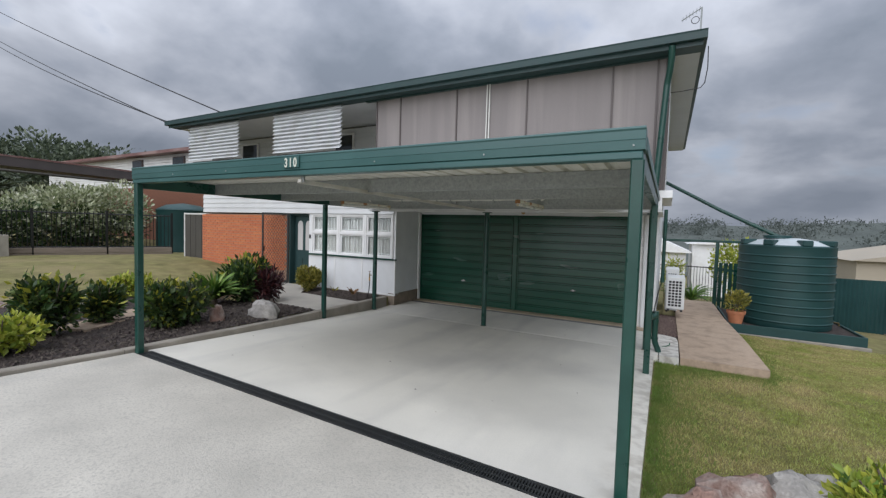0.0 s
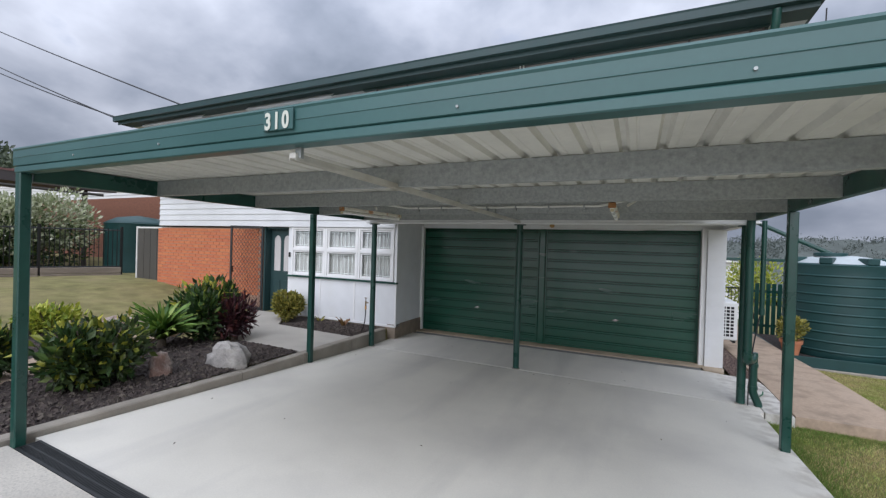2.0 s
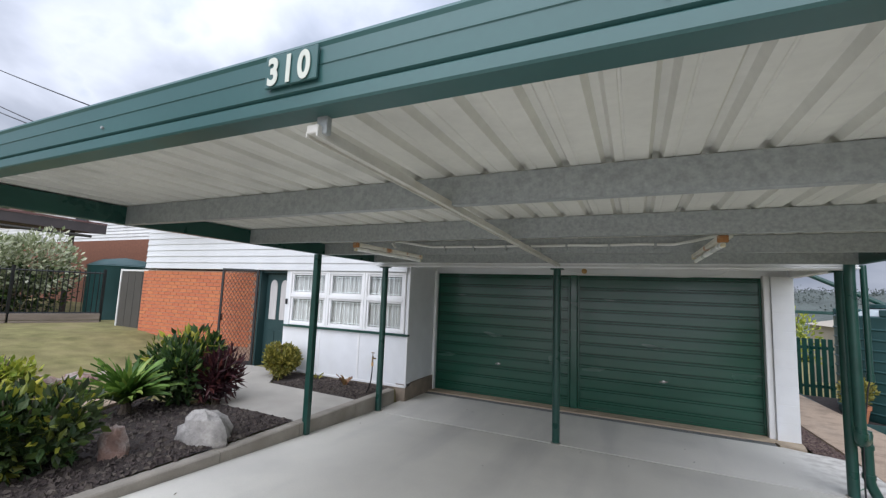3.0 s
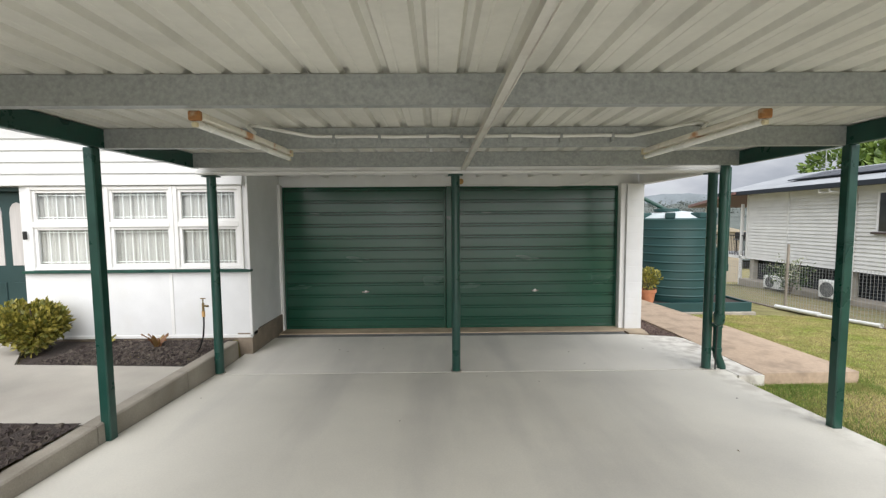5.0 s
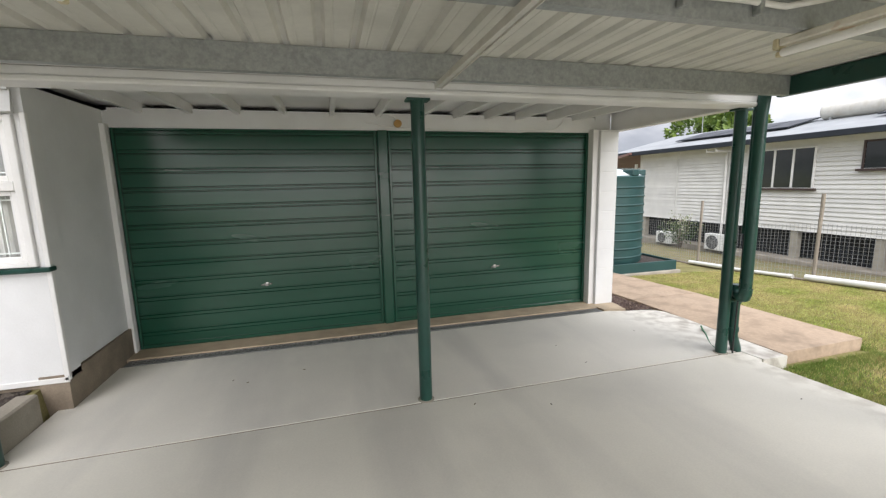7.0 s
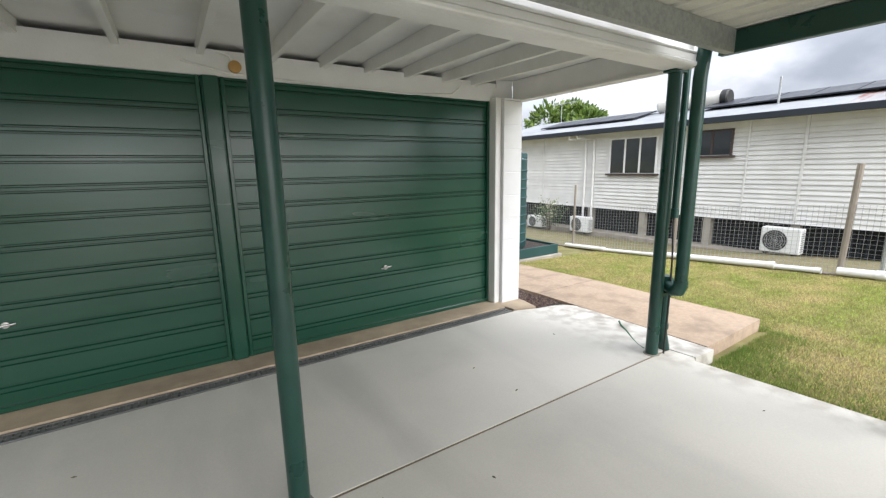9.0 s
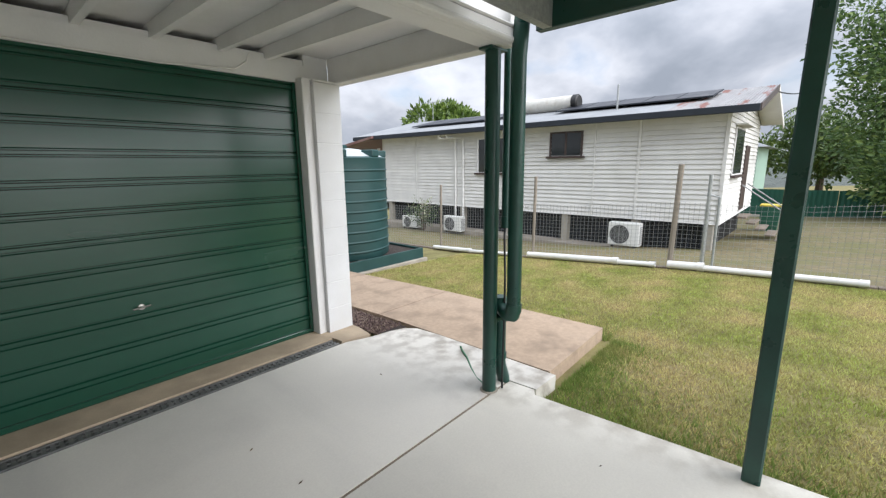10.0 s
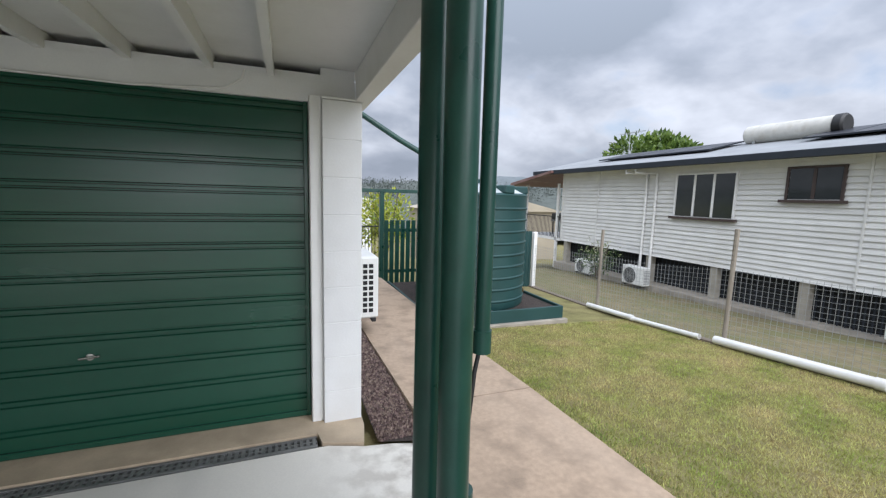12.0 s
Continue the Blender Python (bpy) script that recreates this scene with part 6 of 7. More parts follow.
# low rockery and shrub on the lawn side of the entrance
boulder(0.30, 3.02, -0.33, 0.2, 0.18, 0.2, M_ROCKP, "brown rockery boulder at the lawn edge", 31.0, "rockery boulders")
boulder(0.55, 3.36, -0.34, 0.24, 0.2, 0.24, M_ROCKP, "brown rockery boulder at the lawn edge", 33.0, "rockery boulders")
boulder(0.92, 3.55, -0.34, 0.27, 0.2, 0.22, M_ROCK, "grey rockery boulder at the lawn edge", 35.0, "rockery boulders")
boulder(1.18, 3.75, -0.36, 0.2, 0.18, 0.2, M_ROCK, "grey rockery boulder at the lawn edge", 38.0, "rockery boulders")
shrub("lime_shrub", 1.42, 3.52, -0.34, 0.36, 0.24, [(L_LIME, 1400, 0.07, 0.55, 0.7, 0.6, "foliage", 0.3), (L_STRAP, 400, 0.07, 0.5, 0.6, 0.6, "green_leaves", 0.3)], "low bright lime shrub in the rockery", seed=52)
shrub("lime_shrub", 0.42, 2.78, -0.32, 0.12, 0.12, [(L_LIME, 200, 0.05, 0.55, 0.7, 0.6, "foliage", 0.3)], "small lime plant between the rocks", seed=53)

g = G()
g.box(-8.835, -8.80, 8.36, 8.40, 1.14, 1.25, 0.006)
solid("door_bell", g, M_BLACK, "small black door bell box beside the front windows", "door bell")

# garden tap with hose
d = thing("garden_tap", (-6.19, 7.8, -0.22), "brass garden tap on a standpipe with a black hose", "tap")
g = G()
g.tube([(-6.12, 7.74, 0.37), (-6.19, 7.76, 0.37)], 0.012, 8)
g.tube([(-6.19, 7.76, 0.40), (-6.19, 7.76, 0.30)], 0.014, 8)
part("tap_body", g, M_BRASS, d)
g = G()
g.tube([(-6.19, 7.76, 0.40), (-6.19, 7.76, 0.46)], 0.007, 6)
g.box(-6.22, -6.16, 7.752, 7.768, 0.45, 0.462, 0.003)
part("tap_handle", g, M_BRASS, d)
g = G()
g.tube([(-6.19, 7.76, 0.305), (-6.19, 7.76, 0.24)], 0.019, 10)
part("hose_connector", g, mat("orange_hose_fitting", (0.55, 0.33, 0.12), 0.5), d)
g = G()
g.tube([(-6.19, 7.76, 0.25), (-6.19, 7.76, 0.15), (-6.21, 7.77, 0.0), (-6.27, 7.80, -0.14), (-6.36, 7.86, -0.235)], 0.010, 8)
part("hose", g, M_BLACK, d, smooth=60)

# house number on the fascia
plate = thing("house_number", (-3.14, 2.69, 2.112), "pale house number 310 on a small green plate", "house number")
g = G()
g.box(-3.235, -3.035, 2.684, 2.694, 2.062, 2.164, 0.002)
part("plate", g, M_GUTTER, plate)
M_NUM = mat("pale_cream_numerals", (0.55, 0.57, 0.49), 0.6, var=0.08, bump=0)
for i, ch in enumerate("310"):
    cu = bpy.data.curves.new("numeral", "FONT")
    cu.body, cu.size, cu.extrude = ch, 0.115, 0.001
    cu.offset = 0.004
    ob = new("numeral_shape", cu)
    bpy.context.view_layer.update()
    me = bpy.data.meshes.new_from_object(ob.evaluated_get(bpy.context.evaluated_depsgraph_get()))
    bpy.data.objects.remove(ob)
    me.materials.clear()
    me.materials.append(M_NUM)
    o = new("numeral", me)
    o.parent = plate
    o.matrix_basis = pose(-0.082 + i * 0.06, -0.010, -0.042, 90, 0, 0) @ Matrix.Diagonal((0.8, 1, 1, 1))

# aerial on the raised house, its mast fixed behind the ridge
d = thing("tv_aerial", (14.2, 21.7, 3.45), "thin metal television aerial on the iron roof", "aerial")
g = G()
g.tube([(14.2, 21.7, 3.42), (14.2, 21.7, 4.45)], 0.02, 6)
part("mast", g, M_GALV, d)
g = G()
g.tube([(14.2, 20.8, 4.4), (14.2, 22.3, 4.4)], 0.012, 6)
for k in range(7):
    g.tube([(13.9, 20.85 + k * 0.23, 4.4), (14.5, 20.85 + k * 0.23, 4.4)], 0.007, 4)
part("boom", g, M_GALV, d)

# roof aerial, service wires, floodlight
d = thing("tv_aerial", (0.3, 8.5, 4.6), "thin metal television aerial above the eaves", "aerial")
g = G()
g.tube([(0.34, 8.5, 4.5), (0.35, 8.5, 5.5)], 0.014, 6)
part("mast", g, M_GALV, d)
g = G()
g.tube([(0.36, 8.5, 5.5), (0.05, 8.5, 5.33)], 0.009, 6)
for k in range(6):
    x = 0.32 - k * 0.05
    g.tube([(x, 8.4, 5.48 - k * 0.027), (x, 8.6, 5.48 - k * 0.027)], 0.004, 4)
part("boom", g, M_GALV, d)
g = G()
g.tube([(0.26 + 0.06 * math.cos(a), 8.5, 5.3 + 0.06 * math.sin(a)) for a in [i * 0.6 for i in range(12)]], 0.006, 5)
part("loop", g, M_BLACK, d)
g = G()
g.tube([(0.42, 7.4, 4.4), (0.43, 7.45, 4.1), (0.41, 7.6, 3.92), (0.36, 7.7, 3.88), (0.1, 7.72, 3.86), (-0.05, 7.72, 3.86)], 0.007, 6)
solid("aerial_cable", g, M_BLACK, "black cable looping under the eaves", "cable")


def wire(p, q, sag, label):
    gg = G()
    p, q = Vector(p), Vector(q)
    gg.tube([tuple(p.lerp(q, t / 20) - Vector((0, 0, sag * 4 * (t / 20) * (1 - t / 20)))) for t in range(21)], 0.02, 5)
    return solid("overhead_wire", gg, M_BLACK, label, "wire", group="service wires")


wire((-11.25, 7.32, 4.62), (-38, 9.8, 14.5), 0.1, "black service wire from the eaves to the street")
wire((-13.85, 7.32, 4.55), (-38, 9.8, 12.7), 0.1, "black telephone wire from the roof corner to the street")
wire((-13.75, 7.36, 4.55), (-38, 9.8, 12.35), 0.2, "second black telephone wire from the roof corner")
wire((14.2, 7.33, 3.25), (42.6, 6.9, 7.7), 0.5, "thin service wire from the gable to the street")
d = thing("flood_light", (-3.04, 9.55, 1.97), "small weathered outdoor lamp over the garage doors", "lamp")
g = G()
g.lathe([(0.0, 0.0), (0.035, 0.0), (0.045, 0.02), (0.045, 0.06), (0.0, 0.07)], 0, 0, 14)
g.v = [(-3.04 + a, 9.598 - c2, 1.97 + b) for a, b, c2 in g.v]
part("base", g, mat("tarnished_brass_lamp", (0.42, 0.25, 0.08), 0.45, 0.3), d, smooth=40)
g = G()
g.tube([(-3.04, 9.55, 1.985), (-3.08, 9.54, 2.04), (-3.16, 9.56, 2.07)], 0.008, 6)
part("cord", g, M_WHITE, d)
g = G()
pts = [(-3.4, 9.594, 1.99), (-3.1, 9.594, 1.93), (-2.4, 9.594, 1.905), (-1.5, 9.594, 1.895), (-1.0, 9.594, 1.93), (-0.9, 9.594, 2.0), (-0.88, 9.59, 2.06)]
g.tube(pts, 0.007, 6)
solid("lamp_cable", g, M_WHITE, "white cable along the garage head beam", "cable", smooth=60)

# litter on the concrete
r = random.Random(5)
M_LITTER = mat("dry_leaf", (0.12, 0.085, 0.045), 0.9, var=0.2, scale=20, fine=60, bump=0, rnd=0.4)
for k in range(20):
    x, y = r.uniform(-5.8, -0.2), r.uniform(3.0, 8.8)
    a, s = r.uniform(0, 6), r.uniform(0.008, 0.018)
    z = slab_z(y) + 0.002
    g = G()
    ca, sa = math.cos(a) * s, math.sin(a) * s
    g.add([(x - ca, y - sa, z), (x + sa * 0.4, y - ca * 0.4, z + 0.003), (x + ca, y + sa, z + 0.006), (x - sa * 0.4, y + ca * 0.4, z + 0.003), (x, y, z + 0.009)], [(0, 1, 4), (1, 2, 4), (2, 3, 4), (3, 0, 4), (3, 2, 1, 0)])
    solid("fallen_leaf", g, M_LITTER, "dry brown leaf fallen on the concrete", "leaf", group="fallen leaves")

# ---- left neighbour side ----
d = thing("sleeper_wall", (-17, 6, 0.2), "low grey timber sleeper retaining wall", "retaining wall")
for (xa, ya), (xb, yb) in zip([(-18.4, 1.0), (-17.75, 5.3), (-17.0, 7.0)], [(-17.75, 5.3), (-17.0, 7.0), (-16.2, 8.7)]):
    for k in range(2):
        g = G()
        z = 0.16 + k * 0.19
        dx, dy = xb - xa, yb - ya
        L = math.hypot(dx, dy)
        m = Matrix.Translation((xa, ya, z)) @ Matrix.Rotation(math.atan2(dy, dx), 4, "Z")
        g.box(0.02, L - 0.02, -0.05, 0.05, 0.0, 0.18, 0.012, m=m)
        part("sleeper", g, M_TIMBER, d)
d = thing("pool_fence", (-17, 7, 0.5), "black tubular metal fence above the sleeper wall", "fence")
ends = [(-18.45, 1.0), (-17.8, 5.3), (-17.05, 7.0), (-16.25, 8.7)]
for (xa, ya), (xb, yb) in zip(ends, ends[1:]):
    L = math.hypot(xb - xa, yb - ya)
    n = int(L / 0.11)
    for i in range(n):
        x, y = xa + (xb - xa) * i / n, ya + (yb - ya) * i / n
        g = G()
        g.box(x - 0.009, x + 0.009, y - 0.009, y + 0.009, 0.45, 1.74)
        part("bar", g, M_BLACKFENCE, d)
    for z in (0.55, 1.68):
        g = G()
        g.tube([(xa, ya, z), (xb, yb, z)], 0.02, 6)
        part("rail", g, M_BLACKFENCE, d)
    g = G()
    g.box(xb - 0.03, xb + 0.03, yb - 0.03, yb + 0.03, 0.3, 1.8)
    part("post", g, M_BLACKFENCE, d)
shrub("flowering_hedge", -19.3, 7.2, 0.3, 2.0, 1.25, [(L_DARK, 4500, 0.17, 0.4, 0.7, 0.7, "foliage", 0.3), (L_BLOSSOM, 9000, 0.15, 0.5, 1.2, 0.7, "blossom", 0.6)], "large dark hedge topped with pale blossom", 10, 61)
shrub("flowering_hedge", -18.8, 4.6, 0.3, 1.3, 1.1, [(L_DARK, 2500, 0.17, 0.4, 0.75, 0.75, "foliage", 0.3), (L_BLOSSOM, 1500, 0.15, 0.5, 1.1, 0.6, "blossom", 0.6)], "dark hedge behind the black fence", 8, 62)
tank2 = thing("water_tank", (-17.6, 9.9, 0.2), "round dark green water tank with a pale domed lid", "water tank")
g = G()
g.lathe([(0, 0.2), (0.95, 0.2), (0.95, 1.9), (0.98, 1.95), (0.9, 2.0)], -17.6, 9.9, 36)
part("shell", g, M_TANK, tank2, smooth=40)
g = G()
g.lathe([(0.93, 1.99), (0.6, 2.16), (0.0, 2.25)], -17.6, 9.9, 36)
part("dome", g, M_TANK, tank2, smooth=50)
d = thing("side_gate", (-14.5, 8.62, 0.2), "bronze sheet metal side gate between fence and house", "gate")
for k in range(4):
    g = G()
    g.box(-15.2 + k * 0.32, -14.9 + k * 0.32, 8.60, 8.625, 0.18, 1.78, 0.004)
    part("panel", g, M_PANEL, d)
g = G()
g.box(-15.25, -15.2, 8.58, 8.64, 0.1, 1.82, 0.004).box(-15.2, -13.77, 8.58, 8.64, 1.76, 1.81, 0.004)
part("gate_frame", g, M_GREYPIPE, d)
g = G()
g.box(-17.75, -17.55, 2.2, 4.7, 0.1, 0.95, 0.01)
solid("block_wall", g, M_STUMP, "grey concrete block retaining wall by the fence", "wall")
# open carport roof of the left neighbour
d = thing("neighbour_carport", (-24, 4, 0.4), "low open carport with a faded red brown roof edge", "carport")
g = G()
g.add([(-20.0, 10.4, 3.18), (-20.9, -4.0, 3.42), (-29.0, -4.0, 3.9), (-29.0, 10.4, 3.7), (-20.0, 10.4, 3.5), (-20.9, -4.0, 3.74), (-29.0, -4.0, 4.2), (-29.0, 10.4, 4.0)], [(3, 2, 1, 0), (4, 5, 6, 7), (0, 1, 5, 4), (1, 2, 6, 5), (2, 3, 7, 6), (3, 0, 4, 7)])
part("roof", g, M_DARKROOF, d)
g = G()
g.add([(-19.98, 10.4, 3.50), (-20.88, -4.0, 3.74), (-20.95, -4.0, 3.75), (-20.05, 10.4, 3.51), (-19.98, 10.4, 3.56), (-20.88, -4.0, 3.80), (-20.95, -4.0, 3.81), (-20.05, 10.4, 3.57)], [(0, 1, 5, 4), (4, 5, 6, 7), (3, 7, 6, 2), (0, 3, 2, 1), (0, 4, 7, 3), (1, 2, 6, 5)])
part("roof_edge", g, M_REDROOF, d, "faded red roof edge strip")
g = G()
g.tube([(-20.6, -4, 3.2), (-20.1, 10, 3.05)], 0.05, 8)
part("gutter", g, M_PANEL, d)
for y in (-1.0, 4.2, 9.6):
    g = G()
    g.box(-20.7, -20.58, y, y + 0.12, 0.2, 3.3)
    part("post", g, M_BROWN, d)
d = thing("neighbour_house", (-30, 14, 0.4), "two storey house of brown brick and white boards", "house")
g = G()
g.box(-40, -19.5, 13.0, 22, 0.2, 3.4)
part("lower_wall", g, M_DBRICK, d, "brown brick lower wall")
g = G()
g.box(-40, -19.5, 13.05, 22, 3.4, 5.35)
uw = part("upper_wall", g, M_NBOARD, d, "white weatherboard upper wall")
for k in range(13):
    z = 3.4 + k * 0.15
    g = G()
    g.add([(-40, 13.0, z), (-40, 13.04, z + 0.15), (-40, 13.06, z), (-19.5, 13.0, z), (-19.5, 13.04, z + 0.15), (-19.5, 13.06, z)], [(0, 1, 2), (5, 4, 3), (0, 3, 4, 1), (0, 2, 5, 3)])
    part("board", g, M_NBOARD, uw)
g = G()
g.add([(-19.0, 12.5, 5.32), (-19.0, 22.6, 5.32), (-40.6, 22.6, 5.32), (-40.6, 12.5, 5.32), (-24, 17.5, 6.4), (-36, 17.5, 6.4), (-19.0, 12.5, 5.16), (-19.0, 22.6, 5.16), (-40.6, 22.6, 5.16), (-40.6, 12.5, 5.16)], [(0, 1, 4), (1, 2, 5, 4), (2, 3, 5), (3, 0, 4, 5), (0, 6, 7, 1), (0, 3, 9, 6), (9, 8, 7, 6)])
part("roof", g, M_REDROOF, d, "red brown roof")
for x in (-28.2, -24.0):
    g = G()
    g.box(x, x + 1.1, 12.93, 13.02, 4.1, 5.0, 0.02)
    w_ = part("window", g, M_BROWN, d)
    gg = G()
    gg.box(x + 0.06, x + 1.04, 12.92, 12.94, 4.16, 4.94)
    part("pane", gg, M_NGLASS, w_)

# ---- distance ----


def tree(x, y, z, h, r, material, label, seed, leaf=0.35, n=2600, trunk=0.25, blobs=11, low=0.42):
    d = thing("tree", (x, y, z), label, "tree")
    rr = np.random.default_rng(seed)
    g = G()
    g.tube([(x, y, z - 0.2), (x + 0.1, y, z + h * 0.3), (x - 0.05, y + 0.1, z + h * 0.6)], [trunk, trunk * 0.75, trunk * 0.4], 8)
    sets = []
    for k in range(blobs):
        a, q, t = rr.uniform(0, 6.28), rr.uniform(0.2, 0.72), rr.uniform(low, 0.92)
        c = (x + r * q * math.cos(a), y + r * q * math.sin(a), z + h * t)
        g.tube([(x, y, z + h * 0.35), tuple((Vector((x, y, z + h * 0.35)) + Vector(c)) / 2 + Vector((0, 0, 0.3))), c], [trunk * 0.4, trunk * 0.25, 0.03], 5)
        br = r * rr.uniform(0.35, 0.6) * (1.15 - 0.5 * abs(t - 0.6))
        sets.append(leaves(n // blobs, c, (br, br, br * 0.75), leaf, 0.5, 0.35, 0.1, seed * 50 + k))
    part("trunk", g, M_BARK, d)
    foliage("crown", join(*sets), material, d)
    return d


tree(25.0, 2.8, -1.6, 10.8, 4.2, L_CONIFER, "tall dense dark green tree past the lawn", 71, 0.24, 26000, 0.4, 34, 0.12)
tree(27.5, -2.5, -1.6, 8.6, 3.6, L_CONIFER, "dark green tree beside the street", 72, 0.34, 8000, 0.4, 18)
tree(31, 35, -3.0, 10.2, 3.7, L_TREEB, "rounded green tree behind the raised house", 73, 0.6, 15000, 0.4, 22)
for i, (x, y, h, r) in enumerate(((-58, 15, 8.3, 6.5), (-62, 22, 8.6, 7), (-52, 19, 7.6, 5), (-66, 6, 8.5, 7), (-40, 28, 9.3, 3.5))):
    tree(x, y, 0.3, h, r, L_HAZE, "gum tree behind the brick house, its green greyed with painted haze", 80 + i, 0.55, 6500, 0.4, 16)
for i, (x, y, h, r) in enumerate(((52, 6, 7.5, 4.5), (56, 14, 6.8, 4.5), (46, 0, 8.0, 4.5), (60, 22, 7.0, 5))):
    tree(x, y, -2.5, h, r, L_TREE, "leafy tree past the mint green house", 95 + i, 0.5, 5000, 0.35, 14)
# palm
d = thing("palm_tree", (40, 7.2, -2), "slender palm with drooping fronds in the distance", "palm tree")
g = G()
g.tube([(40, 7.2, -2.2), (40.1, 7.2, 2.0), (40.0, 7.2, 4.6)], [0.22, 0.16, 0.13], 8)
part("trunk", g, M_BARK, d)
vs, fs = [], []
for k in range(15):
    a = k * 2.4
    for i in range(14):
        t = i / 13
        px, pz = 2.3 * t, 4.6 + 1.1 * t - 2.2 * t * t + 0.5 * math.sin(k)
        for s in (-1, 1):
            o = len(vs)
            bx, by = 40 + px * math.cos(a), 7.2 + px * math.sin(a)
            wx, wy = -math.sin(a) * s * 0.45 * (1 - t * 0.6), math.cos(a) * s * 0.45 * (1 - t * 0.6)
            vs += [(bx, by, pz), (bx + 0.13 * math.cos(a), by + 0.13 * math.sin(a), pz), (bx + wx + 0.2 * math.cos(a), by + wy + 0.2 * math.sin(a), pz - 0.3)]
            fs.append((o, o + 1, o + 2))
foliage("fronds", (np.array(vs), np.array(fs)), L_TREE, d)
# green fence and pale green house across the street side
d = thing("sheet_fence", (25, 2, -1.6), "long dark green sheet metal fence", "fence")
for k in range(8):
    g = G()
    a = -7.0 + k * 2.05
    pr = [(a + 2.03 * i / 20, 25.0 + (0.02 if i % 2 else -0.02)) for i in range(21)]
    g.extrude([(x, y) for y, x in pr] + [(x + 0.006, y) for y, x in reversed(pr)], "z", -1.75, -0.22)
    part("panel", g, M_GREENFENCE, d)
g = G()
g.box(24.4, 24.9, -7, 9.4, -1.95, -1.55, 0.02)
solid("low_wall", g, M_STUMP, "pale concrete kerb wall before the green fence", "wall")
d = thing("neighbour_house", (34, 11, -1.5), "small mint green weatherboard house", "house")
g = G()
g.box(31, 38, 9.2, 14, -1.8, 2.1)
part("wall", g, M_MINT, d)
g = G()
g.add([(30.5, 8.6, 2.1), (30.5, 14.6, 2.1), (38.5, 14.6, 2.1), (38.5, 8.6, 2.1), (34.5, 11.6, 3.3)], [(0, 1, 4), (1, 2, 4), (2, 3, 4), (3, 0, 4), (3, 2, 1, 0)])
part("roof", g, M_NROOF, d)
g = G()
g.box(30.96, 31, 10.2, 11.4, -0.3, 1.6)
part("door", g, M_FASCIA, d)
d = thing("wheelie_bin", (17.2, 7.3, -1.45), "green wheelie bin with a yellow lid", "bin")
g = G()
g.add([(16.95, 7.05, -1.42), (17.45, 7.05, -1.42), (17.45, 7.55, -1.42), (16.95, 7.55, -1.42), (16.9, 7.0, -0.45), (17.5, 7.0, -0.45), (17.5, 7.6, -0.45), (16.9, 7.6, -0.45)], [(3, 2, 1, 0), (4, 5, 6, 7), (0, 1, 5, 4), (1, 2, 6, 5), (2, 3, 7, 6), (3, 0, 4, 7)])
part("body", g, M_GREENFENCE, d)
g = G()
g.box(16.88, 17.52, 6.97, 7.62, -0.45, -0.38, 0.02)
part("lid", g, mat("yellow_plastic", (0.62, 0.50, 0.06), 0.5), d)
# sheds beyond the back fence
M_TAN = mat("faded_tan_sheet", (0.40, 0.35, 0.27), 0.6, var=0.08, scale=0.6, fine=20)
for x0, x1, y0, y1, z0, z1, zr, m, mw in ((-3.0, 1.2, 33, 40, -3.0, 0.35, 1.5, M_WHITE, M_WHITE), (1.8, 5.5, 38, 44, -3.5, 0.9, 1.15, M_PVC, M_WHITE), (12, 24, 40, 50, -4, 0.1, 1.5, M_TAN, M_TAN)):
    d = thing("shed", ((x0 + x1) / 2, (y0 + y1) / 2, z0), "pale metal roofed shed down the slope", "shed", "distant sheds")
    g = G()
    g.box(x0, x1, y0, y1, z0 - 2, z1)
    part("wall", g, mw, d)
    g = G()
    xm = (x0 + x1) / 2
    g.add([(x0 - 0.4, y0 - 0.4, z1), (xm, y0 - 0.4, zr), (x1 + 0.4, y0 - 0.4, z1), (x0 - 0.4, y1, z1), (xm, y1, zr), (x1 + 0.4, y1, z1)], [(0, 1, 4, 3), (1, 2, 5, 4), (0, 2, 1), (3, 4, 5)])
    part("roof", g, m, d)
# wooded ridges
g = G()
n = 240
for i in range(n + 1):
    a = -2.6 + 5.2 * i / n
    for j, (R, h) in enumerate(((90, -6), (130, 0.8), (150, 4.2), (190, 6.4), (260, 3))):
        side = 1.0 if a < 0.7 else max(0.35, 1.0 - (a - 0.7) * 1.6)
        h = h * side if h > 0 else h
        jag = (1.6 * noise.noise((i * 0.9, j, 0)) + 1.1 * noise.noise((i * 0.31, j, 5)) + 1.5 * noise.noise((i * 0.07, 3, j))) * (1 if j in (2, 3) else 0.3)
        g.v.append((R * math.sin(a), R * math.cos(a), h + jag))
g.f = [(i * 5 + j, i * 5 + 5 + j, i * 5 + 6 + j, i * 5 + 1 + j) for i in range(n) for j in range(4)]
# ridge colour carries the haze of distance
solid("backdrop_woods", g, mat("haze_tinted_woodland", (0.092, 0.108, 0.096), 0.95, var=0.22, scale=0.25, fine=1.2, bump=0.6, dist=0.8), "wooded ridge on the horizon with haze painted into its grey green", "woodland", smooth=70, kind="structure")
sets = []
rr = np.random.default_rng(77)
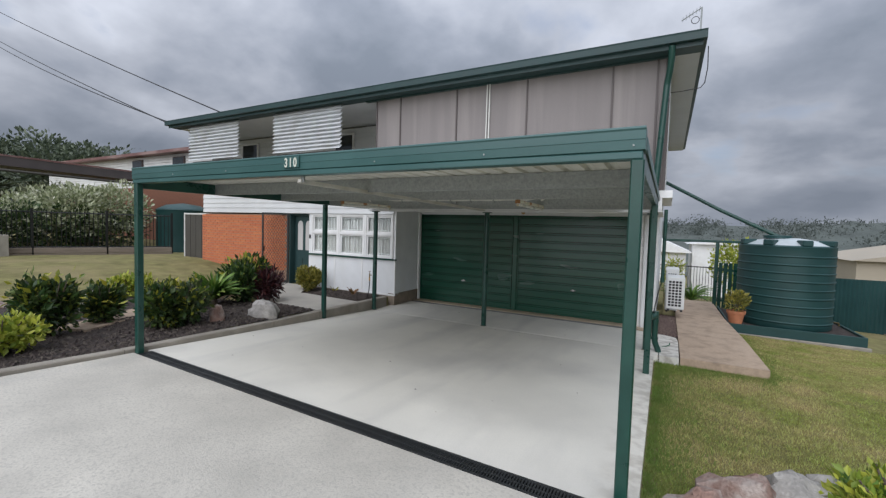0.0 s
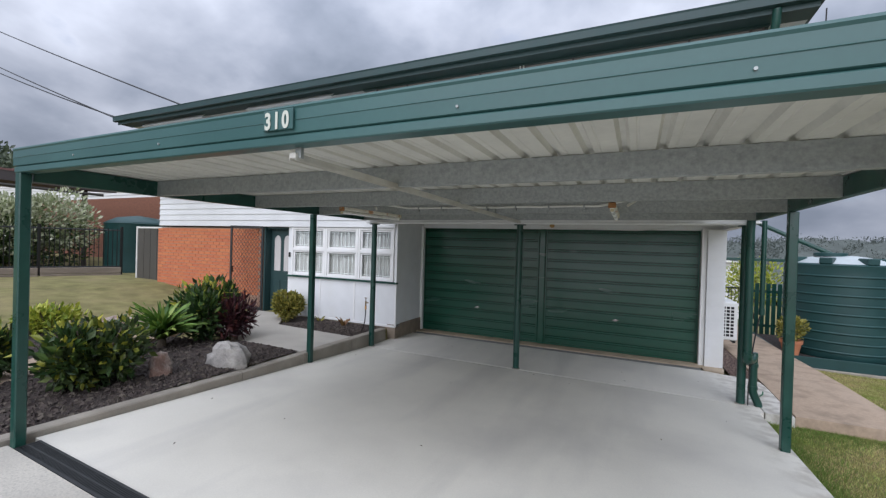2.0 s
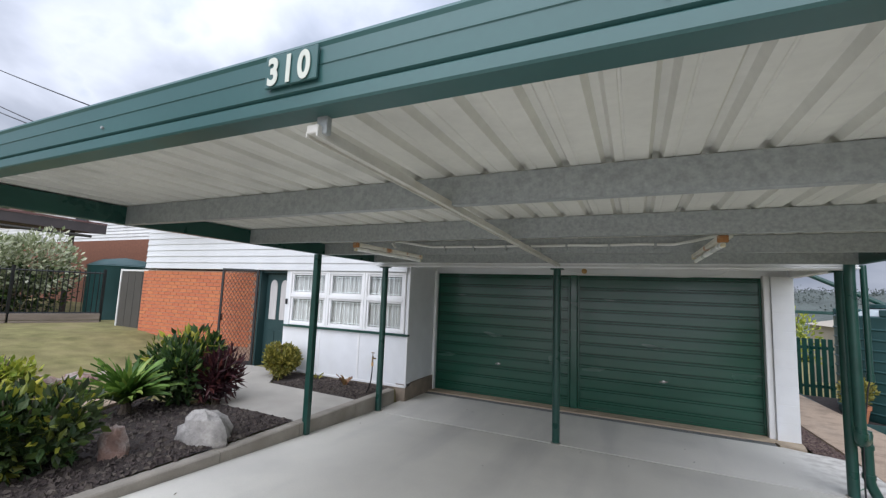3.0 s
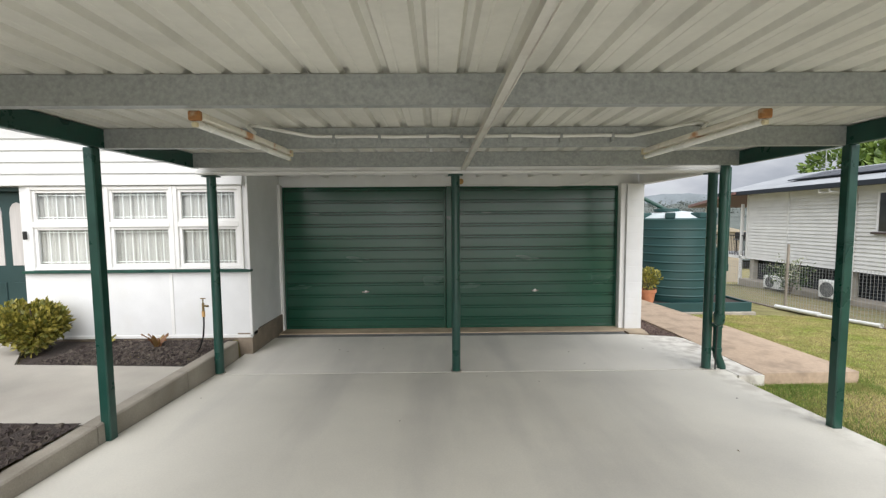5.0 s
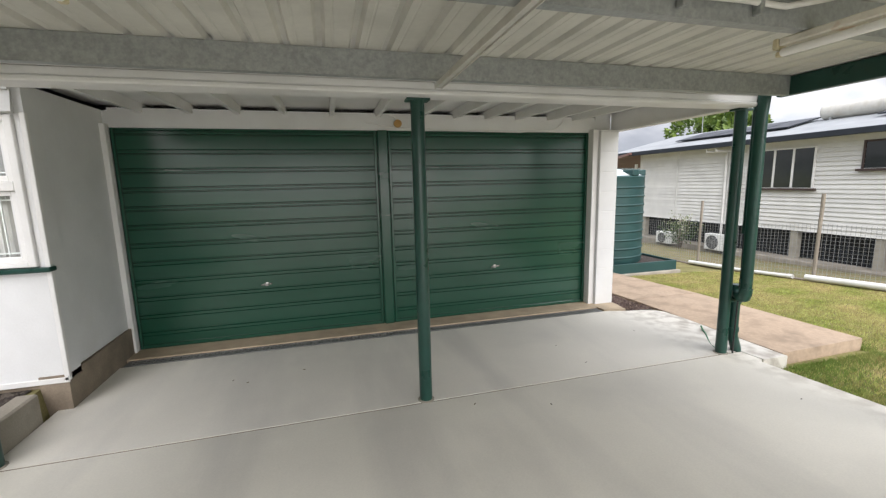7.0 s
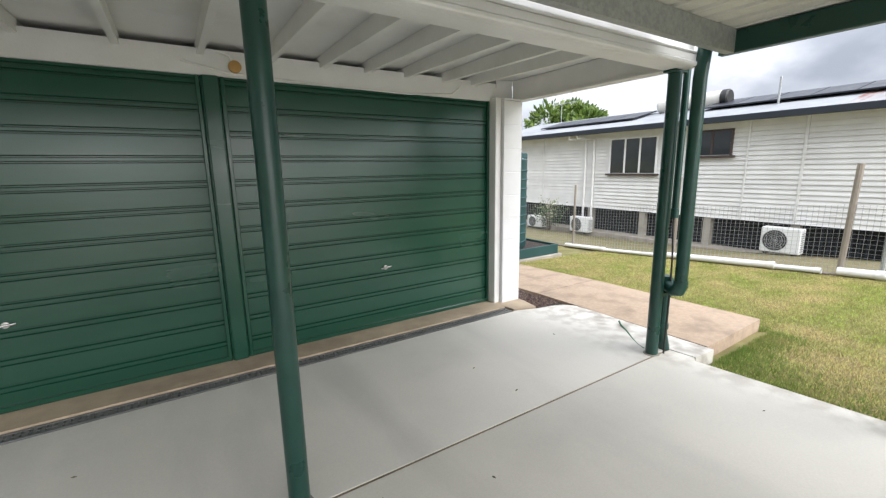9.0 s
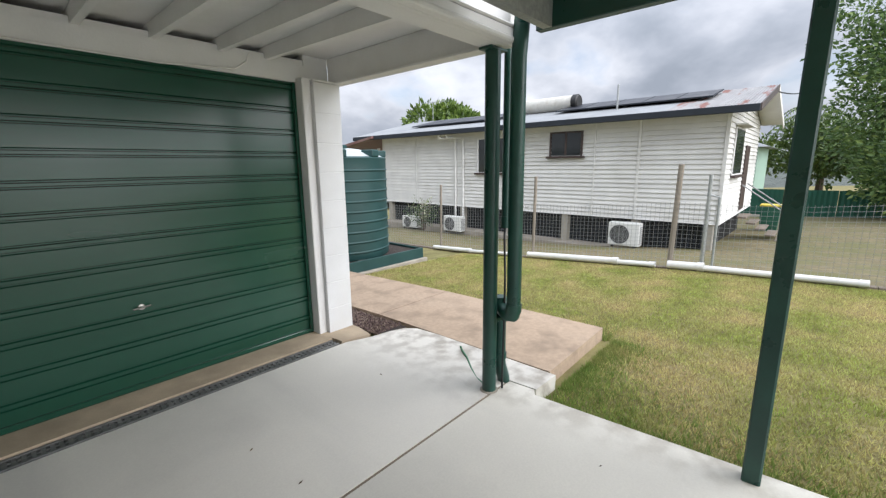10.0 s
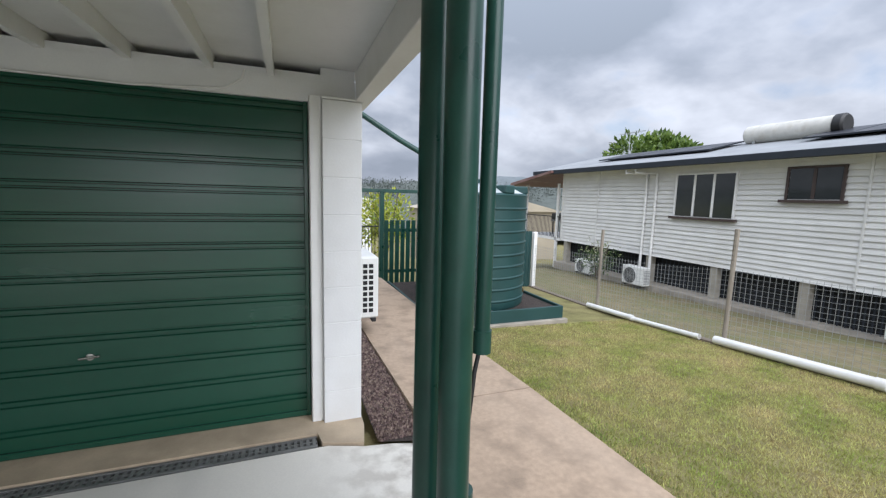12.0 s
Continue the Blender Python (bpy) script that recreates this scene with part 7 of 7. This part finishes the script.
for k in range(1500):
    a, R = rr.uniform(-2.4, 2.4), rr.uniform(128, 186)
    side = 1.0 if a < 0.7 else max(0.35, 1.0 - (a - 0.7) * 1.6)
    h = float(np.interp(R, [130, 150, 190], [0.8, 4.2, 6.4])) * side - 0.4
    s = rr.uniform(1.5, 3.0)
    sets.append(leaves(110, (R * math.sin(a), R * math.cos(a), h + rr.uniform(-1.2, 1.2)), (s * 1.3, s * 1.3, s), 0.62, 0.5, 0.2, 0.2, 900 + k))
v, f = join(*sets)
bulk("far_woods", v, f, L_FAR, "distant gum trees along the ridge, leaves greyed with painted haze", "woodland")
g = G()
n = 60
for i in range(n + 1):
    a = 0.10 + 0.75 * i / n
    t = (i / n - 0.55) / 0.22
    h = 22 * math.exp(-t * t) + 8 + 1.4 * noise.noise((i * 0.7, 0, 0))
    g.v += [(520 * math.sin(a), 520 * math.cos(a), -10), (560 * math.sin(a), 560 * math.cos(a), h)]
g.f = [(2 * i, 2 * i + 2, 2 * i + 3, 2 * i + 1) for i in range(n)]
# pale blue grey here is haze painted into the hill's colour
solid("backdrop_hill", g, mat("haze_tinted_far_hill", (0.15, 0.175, 0.19), 0.95, var=0.15, scale=0.05, fine=0.4, bump=0), "hill on the horizon tinted blue grey with painted haze", "hill", smooth=70, kind="structure")

# ---- lawn blades, boards and bricks ----
nb_ = 420000
bx, by = rng.uniform(0.04, 5.45, nb_), 2.3 + rng.uniform(0, 1, nb_) ** 1.25 * 10.2
keep = ~((by > 7.36) & (bx < 1.44)) & ~((by > 12.5) & (bx < 4.2))
bx, by = bx[keep], by[keep]
bz = np.array([ground_z(a, b) for a, b in zip(bx, by)])
cnt = len(bx)
ang, hgt = rng.uniform(0, 6.283, cnt), rng.uniform(0.010, 0.036, cnt)
wid, lean = rng.uniform(0.003, 0.007, cnt), rng.uniform(-0.03, 0.03, (cnt, 2))
v = np.stack([np.stack([bx - np.cos(ang) * wid, by - np.sin(ang) * wid, bz - 0.012], 1), np.stack([bx + np.cos(ang) * wid, by + np.sin(ang) * wid, bz - 0.012], 1), np.stack([bx + lean[:, 0], by + lean[:, 1], bz + hgt], 1)], axis=1).reshape(-1, 3)
bulk("grass", v, np.arange(3 * cnt).reshape(-1, 3), M_BLADE, "short mown grass with dry straw patches", "grass")

ne = 24000
ex, ey, th, tw = [], [], rng.uniform(0, 1, ne), rng.exponential(0.2, ne)
for q, w_ in zip(th, tw):
    s_ = q * 8.4
    if s_ < 4.55:
        p_ = (-0.05 + w_, 2.86 + s_)
    elif s_ < 5.75:
        p_ = (0.28 + (s_ - 4.55), 7.40 - w_ * 0.7)
    else:
        p_ = (1.43 + w_ * 0.7, 7.45 + (s_ - 5.75) * 1.9)
    ex.append(p_[0])
    ey.append(p_[1])
ex, ey = np.array(ex), np.array(ey)
ez = np.array([ground_z(a, b) for a, b in zip(ex, ey)])
ang, hgt = rng.uniform(0, 6.283, ne), rng.uniform(0.015, 0.055, ne)
wid, lean = rng.uniform(0.003, 0.007, ne), rng.uniform(-0.035, 0.035, (ne, 2))
v = np.stack([np.stack([ex - np.cos(ang) * wid, ey - np.sin(ang) * wid, ez - 0.012], 1), np.stack([ex + np.cos(ang) * wid, ey + np.sin(ang) * wid, ez - 0.012], 1), np.stack([ex + lean[:, 0], ey + lean[:, 1], ez + hgt], 1)], axis=1).reshape(-1, 3)
bulk("grass_edge", v, np.arange(3 * ne).reshape(-1, 3), M_EDGE, "longer greener grass along the concrete edges", "grass")

for k in range(17):
    z = 1.845 + k * 0.15
    g = G()
    dy = 0.0 if z < 2.85 else 1.1
    g.add([(-13.77, 8.368 + dy, z), (-13.77, 8.392 + dy, z + 0.153), (-13.77, 8.40 + dy, z), (-5.965, 8.368 + dy, z), (-5.965, 8.392 + dy, z + 0.153), (-5.965, 8.40 + dy, z)], [(0, 1, 2), (5, 4, 3), (0, 3, 4, 1), (0, 2, 5, 3)])
    part("board", g, M_BOARD, wall_skirt)
g = G()
g.box(0, 0.226, -0.012, 0.0, 0, 0.074, 0.004)
full = mesh_of("brick", g, M_BRICK)
g = G()
g.box(0, 0.108, -0.012, 0.0, 0, 0.074, 0.004)
half = mesh_of("brick", g, M_BRICK)
for row in range(19):
    z = 0.15 + row * 0.086
    x = -13.9
    if row % 2:
        pieces("brick", [half], [Matrix.Translation((x, 8.44, z))], wall_brick)
        x += 0.118
    while x + 0.226 < -9.72:
        pieces("brick", [full], [Matrix.Translation((x, 8.44 + random.uniform(-0.0015, 0.0015), z))], wall_brick)
        x += 0.2365
